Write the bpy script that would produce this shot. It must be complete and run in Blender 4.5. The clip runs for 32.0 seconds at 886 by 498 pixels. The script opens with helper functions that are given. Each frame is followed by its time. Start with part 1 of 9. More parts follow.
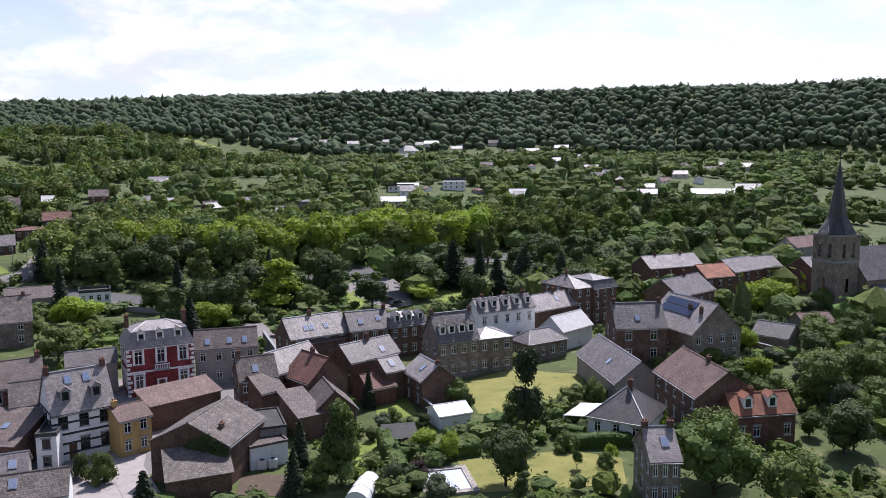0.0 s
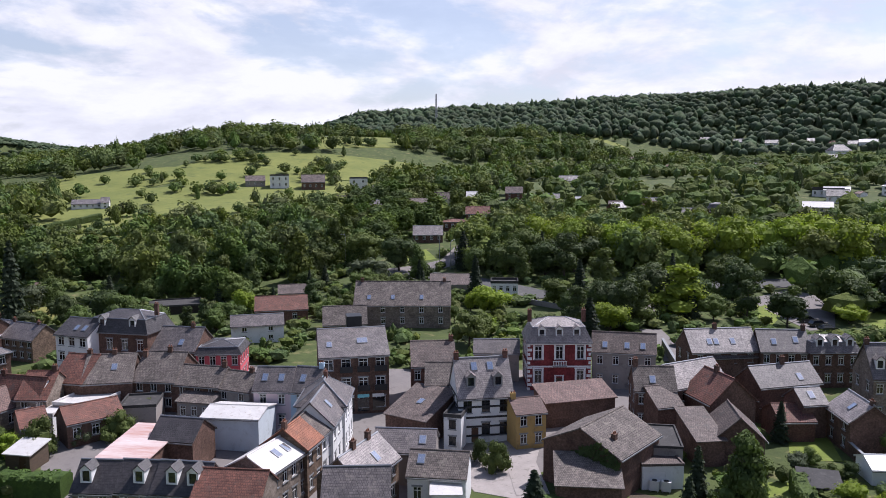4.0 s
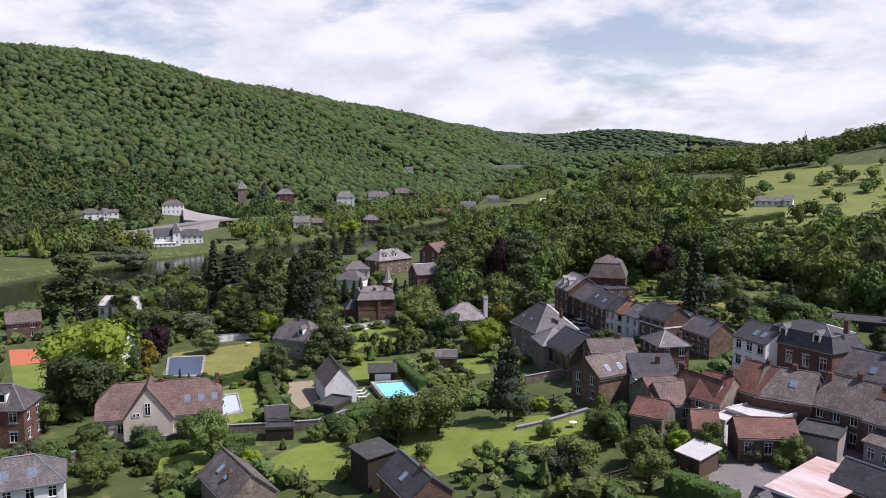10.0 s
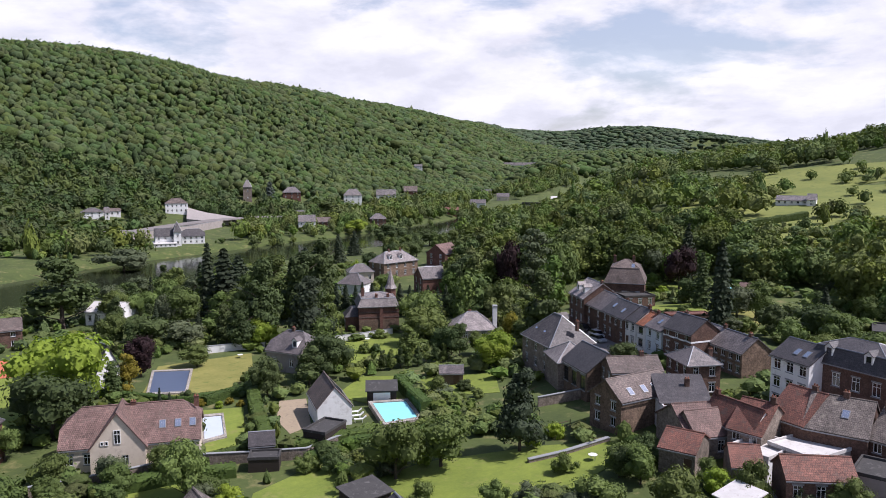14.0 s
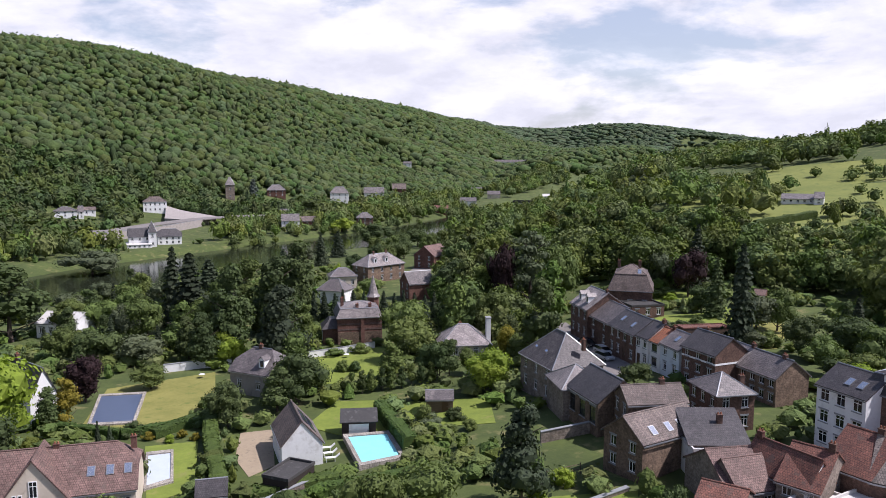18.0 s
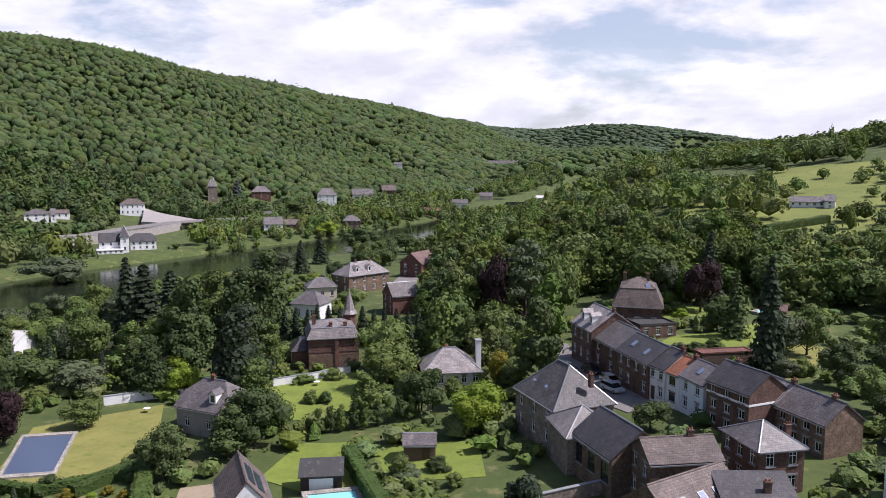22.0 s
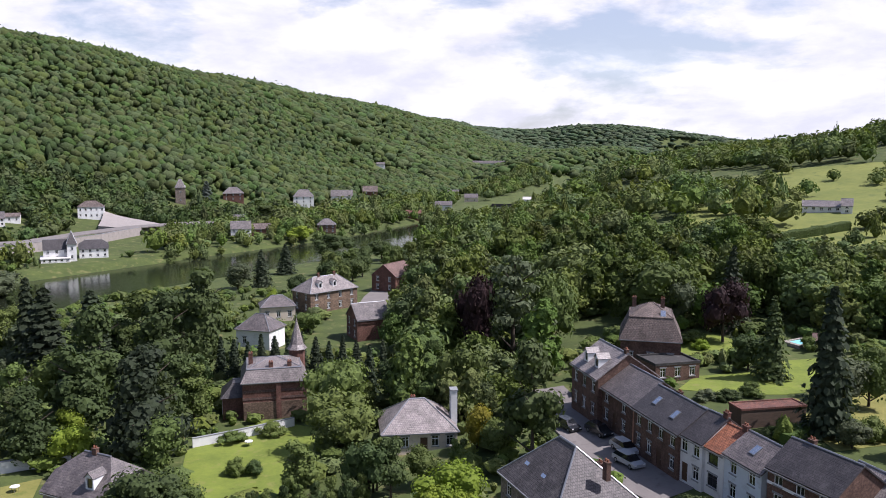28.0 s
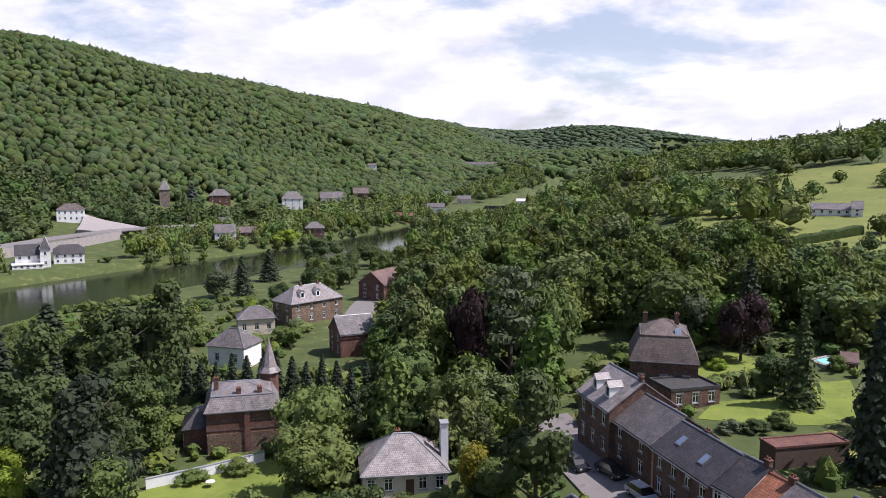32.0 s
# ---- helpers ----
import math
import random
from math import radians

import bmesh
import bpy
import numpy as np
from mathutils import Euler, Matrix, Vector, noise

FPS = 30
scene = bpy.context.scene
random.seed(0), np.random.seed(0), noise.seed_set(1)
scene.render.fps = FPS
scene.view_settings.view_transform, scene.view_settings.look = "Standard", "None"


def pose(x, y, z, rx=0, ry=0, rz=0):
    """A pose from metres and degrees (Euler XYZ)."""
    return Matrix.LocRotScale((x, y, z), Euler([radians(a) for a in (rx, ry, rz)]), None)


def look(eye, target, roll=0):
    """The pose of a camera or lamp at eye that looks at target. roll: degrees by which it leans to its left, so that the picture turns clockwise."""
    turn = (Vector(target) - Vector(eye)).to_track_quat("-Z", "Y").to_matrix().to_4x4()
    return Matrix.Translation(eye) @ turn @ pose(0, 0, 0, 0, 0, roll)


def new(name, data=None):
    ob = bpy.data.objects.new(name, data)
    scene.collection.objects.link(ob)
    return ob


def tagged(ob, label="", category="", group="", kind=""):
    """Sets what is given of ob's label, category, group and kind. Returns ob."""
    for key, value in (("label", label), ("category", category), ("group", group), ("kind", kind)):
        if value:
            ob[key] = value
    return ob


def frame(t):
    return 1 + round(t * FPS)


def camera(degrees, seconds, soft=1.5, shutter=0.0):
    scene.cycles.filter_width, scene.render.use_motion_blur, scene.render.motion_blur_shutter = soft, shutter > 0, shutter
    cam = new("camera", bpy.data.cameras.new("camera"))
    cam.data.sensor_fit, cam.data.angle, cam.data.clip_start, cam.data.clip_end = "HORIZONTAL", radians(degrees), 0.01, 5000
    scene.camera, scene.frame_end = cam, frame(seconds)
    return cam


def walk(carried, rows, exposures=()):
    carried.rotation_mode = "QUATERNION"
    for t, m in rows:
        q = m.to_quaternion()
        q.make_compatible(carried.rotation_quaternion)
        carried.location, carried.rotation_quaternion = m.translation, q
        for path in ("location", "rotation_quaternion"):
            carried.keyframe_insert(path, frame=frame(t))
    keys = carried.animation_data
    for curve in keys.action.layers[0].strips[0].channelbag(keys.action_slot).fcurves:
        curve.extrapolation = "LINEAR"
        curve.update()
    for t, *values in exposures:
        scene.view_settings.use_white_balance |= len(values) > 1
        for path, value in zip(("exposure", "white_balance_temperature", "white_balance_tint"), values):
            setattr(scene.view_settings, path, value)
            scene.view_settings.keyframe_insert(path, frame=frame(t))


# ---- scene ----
cam = camera(59.39, 32.0, soft=0.9)
# seconds, east, north, height, heading, tilt, roll
PATH = [
    (0, -5.45, -23.63, 44.20, -70.86, -6.62, -0.55),
    (0.5, -3.88, -23.43, 44.23, -67.56, -6.59, -0.53),
    (1, -2.61, -23.09, 44.22, -64.19, -6.57, -0.51),
    (1.5, -1.74, -22.64, 44.17, -60.63, -6.53, -0.49),
    (2, -1.23, -22.22, 44.24, -56.99, -6.52, -0.45),
    (2.5, -0.98, -21.76, 44.17, -53.45, -6.46, -0.41),
    (3, -0.93, -21.24, 44.06, -49.59, -6.39, -0.36),
    (3.5, -0.88, -20.58, 44.05, -45.72, -6.39, -0.29),
    (5.5, -0.52, -18.04, 43.98, -28.84, -6.37, -0.20),
    (6, -0.45, -17.34, 44.00, -24.34, -6.38, -0.13),
    (6.5, -0.37, -16.59, 43.99, -19.64, -6.38, -0.08),
    (7, -0.31, -15.74, 43.99, -14.93, -6.41, -0.05),
    (7.5, -0.24, -14.66, 44.01, -10.13, -6.44, -0.03),
    (8, -0.03, -13.55, 44.07, -6.36, -6.47, -0.02),
    (8.5, 0.03, -12.40, 44.10, -2.93, -6.50, -0.01),
    (9, 0.03, -11.32, 44.18, 0.30, -6.53, 0.02),
    (9.5, 0.06, -10.17, 44.11, 3.39, -6.53, 0.05),
    (10, 0.23, -8.95, 44.01, 5.37, -6.54, 0.07),
    (10.5, 0.31, -7.63, 43.97, 6.30, -6.56, 0.07),
    (11, 0.30, -6.29, 43.94, 6.55, -6.56, 0.04),
    (11.5, 0.24, -4.87, 43.90, 6.50, -6.58, 0.02),
    (12, 0.19, -3.44, 43.94, 6.44, -6.62, -0.00),
    (12.5, 0.06, -1.81, 43.97, 6.36, -6.67, -0.01),
    (13, 0.00, -0.00, 44.00, 6.29, -6.69, -0.01),
    (13.5, -0.03, 2.01, 44.11, 6.22, -6.71, -0.01),
    (14, -0.07, 4.16, 44.19, 6.12, -6.74, 0.00),
    (14.5, -0.16, 6.40, 44.23, 6.03, -6.76, 0.01),
    (16.5, -1.06, 15.62, 43.97, 5.58, -6.95, 0.01),
    (17, -1.22, 17.96, 43.89, 5.52, -6.96, 0.01),
    (17.5, -1.38, 20.27, 43.79, 5.46, -6.95, 0.01),
    (18, -1.51, 22.60, 43.68, 5.38, -6.93, 0.02),
    (18.5, -1.63, 25.00, 43.60, 5.33, -6.88, 0.03),
    (19, -1.72, 27.46, 43.52, 5.28, -6.86, 0.03),
    (19.5, -1.82, 29.92, 43.49, 5.16, -6.86, 0.05),
    (20, -1.93, 32.32, 43.44, 5.05, -6.86, 0.07),
    (20.5, -1.99, 34.90, 43.38, 4.96, -6.83, 0.07),
    (21, -1.97, 37.48, 43.28, 4.88, -6.81, 0.06),
    (21.5, -1.90, 40.07, 43.37, 4.86, -6.82, 0.05),
    (22, -1.74, 42.67, 43.46, 4.84, -6.87, 0.05),
    (22.5, -1.75, 45.32, 43.50, 4.76, -6.89, 0.06),
    (23, -1.81, 47.98, 43.47, 4.68, -6.88, 0.08),
    (23.5, -1.85, 50.77, 43.46, 4.57, -6.89, 0.09),
    (24, -1.78, 53.48, 43.44, 4.49, -6.90, 0.11),
    (24.5, -1.68, 56.08, 43.38, 4.42, -6.90, 0.12),
    (25, -1.60, 58.69, 43.37, 4.35, -6.90, 0.13),
    (25.5, -1.55, 61.29, 43.34, 4.27, -6.90, 0.14),
    (27.5, -1.31, 71.20, 43.21, 3.92, -6.85, 0.15),
    (28, -1.34, 73.53, 43.19, 3.84, -6.86, 0.14),
    (28.5, -1.43, 75.68, 43.21, 3.76, -6.86, 0.14),
    (29, -1.55, 77.72, 43.21, 3.67, -6.88, 0.15),
    (29.5, -1.72, 79.55, 43.22, 3.59, -6.89, 0.16),
    (30, -1.81, 81.23, 43.27, 3.53, -6.91, 0.18),
    (30.5, -1.86, 82.82, 43.30, 3.48, -6.91, 0.19),
    (31, -1.88, 84.37, 43.22, 3.37, -6.88, 0.18),
    (31.5, -1.91, 85.93, 43.10, 3.31, -6.83, 0.15),
    (32, -1.77, 87.46, 43.00, 3.31, -6.77, 0.12),
]


def aim(x, y, z, heading, tilt, roll):
    a, b = radians(heading), radians(tilt)
    way = Vector((-math.sin(a) * math.cos(b), math.cos(a) * math.cos(b), math.sin(b)))
    eye = Vector((x, y, z))
    return look(eye, eye + 10 * way, roll)


walk(cam, [(r[0], aim(*r[1:])) for r in PATH], [(0, 0.56, 5900, 20), (3.5, 0.4, 5900, 20), (7, 0.19, 5950, 19), (11, 0.34, 6000, 21), (20, 0.42, 6000, 21), (32, 0.5, 6000, 21)])
# ---- sky, sun ----
SUN_BEARING, SUN_HEIGHT = 92.0, 54.0
world = bpy.data.worlds.new("sky")
scene.world = world
world.use_nodes = True
wn, wl = world.node_tree.nodes, world.node_tree.links
wn.clear()
w_out, w_bg = wn.new("ShaderNodeOutputWorld"), wn.new("ShaderNodeBackground")
w_sky = wn.new("ShaderNodeTexSky")
w_sky.sky_type, w_sky.sun_disc = "NISHITA", False
w_sky.sun_elevation, w_sky.sun_rotation = radians(SUN_HEIGHT), radians(SUN_BEARING)
w_sky.air_density, w_sky.dust_density = 1.0, 1.5
w_co = wn.new("ShaderNodeTexCoord")
w_sep = wn.new("ShaderNodeSeparateXYZ")
wl.new(w_co.outputs["Generated"], w_sep.inputs[0])


def wmath(op, a, b=None, c=None):
    n = wn.new("ShaderNodeMath")
    n.operation = op
    for i, v in enumerate((a, b, c)):
        if v is None:
            continue
        if isinstance(v, (int, float)):
            n.inputs[i].default_value = v
        else:
            wl.new(v, n.inputs[i])
    return n.outputs[0]


# heaped clouds: wide, low banks with rounded tops, thinning out overhead
w_map = wn.new("ShaderNodeMapping")
w_map.inputs["Scale"].default_value = (1.0, 1.0, 2.7)
wl.new(w_co.outputs["Generated"], w_map.inputs[0])


def wnoise(scale, detail, rough, off, lift=0.0):
    m = wn.new("ShaderNodeMapping")
    m.inputs["Location"].default_value = (off[0], off[1], off[2] + lift)
    wl.new(w_map.outputs[0], m.inputs[0])
    n = wn.new("ShaderNodeTexNoise")
    n.inputs["Scale"].default_value, n.inputs["Detail"].default_value = scale, detail
    n.inputs["Roughness"].default_value, n.inputs["Distortion"].default_value = rough, 0.25
    wl.new(m.outputs[0], n.inputs["Vector"])
    return n.outputs[0]


def wcloud(lift=0.0):
    return wmath("ADD", wmath("MULTIPLY", wnoise(3.4, 9, 0.55, (3.1, 7.7, 0), lift), 0.7), wmath("MULTIPLY", wnoise(9.0, 7, 0.6, (9.0, 1.3, 2.0), lift), 0.3))


w_mix = wcloud()
# the cover is closed near the skyline and opens higher up
w_open = wmath("MULTIPLY", wmath("MAXIMUM", wmath("SUBTRACT", w_sep.outputs[2], 0.05), 0.0), 0.5)
w_ramp = wn.new("ShaderNodeValToRGB")
w_ramp.color_ramp.elements[0].position, w_ramp.color_ramp.elements[1].position = 0.375, 0.455
wl.new(wmath("SUBTRACT", w_mix, w_open), w_ramp.inputs[0])
w_shade = wn.new("ShaderNodeValToRGB")
w_shade.color_ramp.elements[0].position, w_shade.color_ramp.elements[1].position = 0.42, 0.56
w_shade.color_ramp.elements[0].color = (9.0, 9.1, 9.3, 1)
w_shade.color_ramp.elements[1].color = (11.5, 11.5, 11.4, 1)
# lit tops, grey undersides
wl.new(wmath("ADD", wmath("SUBTRACT", w_mix, wcloud(0.07)), 0.5), w_shade.inputs[0])
w_m = wn.new("ShaderNodeMix")
w_m.data_type = "RGBA"
w_ramp.color_ramp.elements[0].color = (0.38, 0.38, 0.38, 1)
w_thin = wmath("SUBTRACT", 1.0, wmath("MINIMUM", wmath("MULTIPLY", wmath("MAXIMUM", wmath("SUBTRACT", w_sep.outputs[2], 0.2), 0.0), 3.0), 0.95))
wl.new(wmath("MULTIPLY", w_ramp.outputs[0], w_thin), w_m.inputs["Factor"])
w_blue = wn.new("ShaderNodeVectorMath")
w_blue.operation, w_blue.inputs[3].default_value = "SCALE", 1.5
wl.new(w_sky.outputs[0], w_blue.inputs[0])
wl.new(w_blue.outputs[0], w_m.inputs[6])
wl.new(w_shade.outputs[0], w_m.inputs[7])
wl.new(w_m.outputs[2], w_bg.inputs[0])
w_bg.inputs[1].default_value = 0.067
wl.new(w_bg.outputs[0], w_out.inputs[0])

sun = new("sun", bpy.data.lights.new("sun", "SUN"))
sun.data.energy, sun.data.angle, sun.data.color = 5.0, radians(0.53), (1.0, 0.95, 0.87)
sb, sh = radians(SUN_BEARING), radians(SUN_HEIGHT)
sun.matrix_world = look((0, 0, 300), Vector((0, 0, 300)) - Vector((math.sin(sb) * math.cos(sh), math.cos(sb) * math.cos(sh), math.sin(sh))))
# ---- materials ----
def tone(c):
    """Outdoor surfaces are a little darker than their clean samples."""
    return 0.74 if max(c) < 0.45 else 0.93


def material(name, color, color2=None, scale=1.0, rough=0.85, bump=0.0, bump_scale=None, metal=0.0, spots=None, vary=0.0, per="object", spec=0.3, stretch=(1, 1, 1), detail=6):
    """Two-tone noise at two scales, grain relief, and a shift of lightness from piece to piece."""
    color, color2, spots = (c and tuple(v * tone(color) for v in c) for c in (color, color2, spots))
    m = bpy.data.materials.new(name)
    m.use_nodes = True
    n, l = m.node_tree.nodes, m.node_tree.links
    b = n["Principled BSDF"]
    b.inputs["Roughness"].default_value, b.inputs["Metallic"].default_value = rough, metal
    b.inputs["Specular IOR Level"].default_value = spec
    co = n.new("ShaderNodeTexCoord")
    mp = n.new("ShaderNodeMapping")
    mp.inputs["Scale"].default_value = stretch
    l.new(co.outputs["Object"], mp.inputs[0])
    color2 = color2 or tuple(c * 0.7 for c in color)

    def tex(s, d=detail):
        t = n.new("ShaderNodeTexNoise")
        t.inputs["Scale"].default_value, t.inputs["Detail"].default_value, t.inputs["Roughness"].default_value = s, d, 0.62
        l.new(mp.outputs[0], t.inputs["Vector"])
        return t.outputs[0]

    def ramp(src, lo, hi):
        r = n.new("ShaderNodeMapRange")
        r.inputs[1].default_value, r.inputs[2].default_value = lo, hi
        l.new(src, r.inputs[0])
        return r.outputs[0]

    def blend(fac, a, c, mode="MIX"):
        x = n.new("ShaderNodeMix")
        x.data_type, x.blend_type = "RGBA", mode
        for i, v in ((0, fac), (6, a), (7, c)):
            if isinstance(v, (int, float)):
                x.inputs[i].default_value = v
            elif isinstance(v, tuple):
                x.inputs[i].default_value = (*v, 1)
            else:
                l.new(v, x.inputs[i])
        return x.outputs[2]

    col = blend(ramp(tex(scale), 0.35, 0.65), color, color2)
    col = blend(0.35, col, blend(ramp(tex(scale * 7.3), 0.35, 0.7), color, color2))
    if spots:
        col = blend(ramp(tex(scale * 2.3), 0.56, 0.68), col, spots)
    if vary:
        if per == "object":
            src = n.new("ShaderNodeObjectInfo").outputs["Random"]
        else:
            src = n.new("ShaderNodeNewGeometry").outputs["Random Per Island"]
        hs = n.new("ShaderNodeHueSaturation")
        mr = n.new("ShaderNodeMapRange")
        mr.inputs[3].default_value, mr.inputs[4].default_value = 1 - vary, 1 + vary
        l.new(src, mr.inputs[0])
        l.new(mr.outputs[0], hs.inputs["Value"])
        mh = n.new("ShaderNodeMapRange")
        mh.inputs[3].default_value, mh.inputs[4].default_value = 0.5 + vary * 0.045, 0.5 - vary * 0.055
        f = n.new("ShaderNodeMath")
        f.operation = "FRACT"
        g = n.new("ShaderNodeMath")
        g.operation, g.inputs[1].default_value = "MULTIPLY", 7.31
        l.new(src, g.inputs[0])
        l.new(g.outputs[0], f.inputs[0])
        l.new(f.outputs[0], mh.inputs[0])
        l.new(mh.outputs[0], hs.inputs["Hue"])
        l.new(col, hs.inputs["Color"])
        col = hs.outputs[0]
    l.new(col, b.inputs["Base Color"])
    if bump:
        bp = n.new("ShaderNodeBump")
        bp.inputs["Strength"].default_value, bp.inputs["Distance"].default_value = min(1.0, bump), 0.1
        l.new(tex(bump_scale or scale * 9), bp.inputs["Height"])
        l.new(bp.outputs[0], b.inputs["Normal"])
    return m


def tiled(name, color, color2, row=0.3, across=0.25, rough=0.6, mortar=0.45, spots=None, vary=0.12, bump=0.8, spec=0.4, squash=0.5):
    """Courses of slates, tiles or bricks, laid in the piece's UV metres, with streaks and growth."""
    color, color2, spots = (c and tuple(v * tone(color) for v in c) for c in (color, color2, spots))
    m = bpy.data.materials.new(name)
    m.use_nodes = True
    n, l = m.node_tree.nodes, m.node_tree.links
    b = n["Principled BSDF"]
    b.inputs["Roughness"].default_value, b.inputs["Specular IOR Level"].default_value = rough, spec
    uv = n.new("ShaderNodeUVMap")
    br = n.new("ShaderNodeTexBrick")
    br.inputs["Scale"].default_value = 1.0
    br.inputs["Brick Width"].default_value, br.inputs["Row Height"].default_value = across, row
    br.inputs["Mortar Size"].default_value = row * 0.07
    br.inputs["Bias"].default_value = 0.0
    br.offset = squash
    for i, c in (("Color1", color), ("Color2", color2)):
        br.inputs[i].default_value = (*c, 1)
    br.inputs["Mortar"].default_value = (*[c * mortar for c in color2], 1)
    l.new(uv.outputs[0], br.inputs["Vector"])
    co = n.new("ShaderNodeTexCoord")

    def tex(s, d=6):
        t = n.new("ShaderNodeTexNoise")
        t.inputs["Scale"].default_value, t.inputs["Detail"].default_value, t.inputs["Roughness"].default_value = s, d, 0.65
        l.new(co.outputs["Object"], t.inputs["Vector"])
        return t.outputs[0]

    def mult(a, src, lo, hi, tint):
        r = n.new("ShaderNodeMapRange")
        r.inputs[1].default_value, r.inputs[2].default_value = lo, hi
        l.new(src, r.inputs[0])
        x = n.new("ShaderNodeMix")
        x.data_type = "RGBA"
        l.new(r.outputs[0], x.inputs[0])
        l.new(a, x.inputs[6])
        x.inputs[7].default_value = (*tint, 1)
        return x.outputs[2]

    col = br.outputs[0]
    x = n.new("ShaderNodeMix")
    x.data_type, x.blend_type = "RGBA", "MULTIPLY"
    r = n.new("ShaderNodeMapRange")
    r.inputs[1].default_value, r.inputs[2].default_value, r.inputs[3].default_value, r.inputs[4].default_value = 0.3, 0.7, 0.6, 1.35
    l.new(tex(0.5), r.inputs[0])
    x.inputs[0].default_value = 1.0
    l.new(col, x.inputs[6])
    l.new(r.outputs[0], x.inputs[7])
    col = x.outputs[2]
    x = n.new("ShaderNodeMix")
    x.data_type, x.blend_type = "RGBA", "MULTIPLY"
    r = n.new("ShaderNodeMapRange")
    r.inputs[1].default_value, r.inputs[2].default_value, r.inputs[3].default_value, r.inputs[4].default_value = 0.35, 0.65, 0.7, 1.3
    l.new(tex(3.7, 4), r.inputs[0])
    x.inputs[0].default_value = 1.0
    l.new(col, x.inputs[6])
    l.new(r.outputs[0], x.inputs[7])
    col = x.outputs[2]
    if spots:
        col = mult(col, tex(1.3), 0.54, 0.72, spots)
    hs = n.new("ShaderNodeHueSaturation")
    mr = n.new("ShaderNodeMapRange")
    mr.inputs[3].default_value, mr.inputs[4].default_value = 1 - vary, 1 + vary
    l.new(n.new("ShaderNodeObjectInfo").outputs["Random"], mr.inputs[0])
    l.new(mr.outputs[0], hs.inputs["Value"])
    l.new(col, hs.inputs["Color"])
    l.new(hs.outputs[0], b.inputs["Base Color"])
    bp = n.new("ShaderNodeBump")
    bp.inputs["Strength"].default_value, bp.inputs["Distance"].default_value = bump, 0.03
    inv = n.new("ShaderNodeMath")
    inv.operation, inv.inputs[0].default_value = "SUBTRACT", 1.0
    l.new(br.outputs["Fac"], inv.inputs[1])
    l.new(inv.outputs[0], bp.inputs["Height"])
    l.new(bp.outputs[0], b.inputs["Normal"])
    return m


M = {}
M["slate"] = tiled("slate", (0.178, 0.152, 0.147), (0.130, 0.111, 0.110), spots=(0.270, 0.230, 0.206), rough=0.5, spec=0.55)
M["slate_dark"] = tiled("slate_dark", (0.078, 0.068, 0.069), (0.056, 0.049, 0.051), spots=(0.108, 0.100, 0.098), rough=0.5, spec=0.5)
M["slate_mid"] = tiled("slate_mid", (0.118, 0.102, 0.101), (0.088, 0.076, 0.077), spots=(0.175, 0.152, 0.142), rough=0.6, spec=0.4)
M["slate_pale"] = tiled("slate_pale", (0.335, 0.288, 0.274), (0.265, 0.230, 0.221), spots=(0.389, 0.350, 0.323), rough=0.5, spec=0.5)
M["tile_brown"] = tiled("tile_brown", (0.205, 0.158, 0.140), (0.150, 0.115, 0.102), spots=(0.11, 0.10, 0.088), rough=0.75)
M["tile_red"] = tiled("tile_red", (0.24, 0.1, 0.07), (0.17, 0.075, 0.055), spots=(0.12, 0.085, 0.07), rough=0.75)
M["tile_orange"] = tiled("tile_orange", (0.42, 0.16, 0.085), (0.34, 0.13, 0.07), spots=(0.24, 0.12, 0.08), rough=0.75)
M["tile_rose"] = tiled("tile_rose", (0.22, 0.135, 0.115), (0.17, 0.105, 0.09), spots=(0.15, 0.11, 0.09), rough=0.75)
M["tile_mossy"] = tiled("tile_mossy", (0.215, 0.178, 0.158), (0.145, 0.122, 0.110), spots=(0.300, 0.262, 0.220), rough=0.85)
M["brick_red"] = tiled("brick_red", (0.19, 0.1, 0.076), (0.145, 0.078, 0.062), row=0.09, across=0.24, rough=0.9, mortar=1.1, bump=0.35, spec=0.2, spots=(0.15, 0.06, 0.05))
M["brick_brown"] = tiled("brick_brown", (0.178, 0.108, 0.081), (0.135, 0.083, 0.065), row=0.09, across=0.24, rough=0.9, mortar=1.2, bump=0.35, spec=0.2, spots=(0.097, 0.065, 0.054))
M["brick_crimson"] = tiled("brick_crimson", (0.27, 0.05, 0.052), (0.21, 0.04, 0.042), row=0.09, across=0.24, rough=0.85, mortar=1.1, bump=0.3, spec=0.25)
M["stone"] = tiled("stone", (0.292, 0.240, 0.196), (0.205, 0.170, 0.142), row=0.28, across=0.5, rough=0.9, mortar=1.3, bump=0.6, spec=0.2, spots=(0.151, 0.125, 0.103))
M["stone_brown"] = tiled("stone_brown", (0.238, 0.165, 0.118), (0.162, 0.115, 0.083), row=0.25, across=0.42, rough=0.9, mortar=1.4, bump=0.6, spec=0.2, spots=(0.108, 0.080, 0.064))
M["white"] = material("white_render", (0.74, 0.74, 0.73), (0.62, 0.62, 0.61), 0.4, 0.9, 0.15, spots=(0.55, 0.54, 0.52), vary=0.05)
M["cream"] = material("cream_render", (0.62, 0.54, 0.44), (0.54, 0.46, 0.37), 0.4, 0.9, 0.15, spots=(0.45, 0.38, 0.31), vary=0.06)
M["grey"] = material("grey_render", (0.389, 0.350, 0.323), (0.302, 0.270, 0.250), 0.4, 0.9, 0.2, spots=(0.238, 0.210, 0.196), vary=0.1)
M["pink"] = material("rose_render", (0.62, 0.5, 0.54), (0.55, 0.45, 0.48), 0.5, 0.9, 0.1)
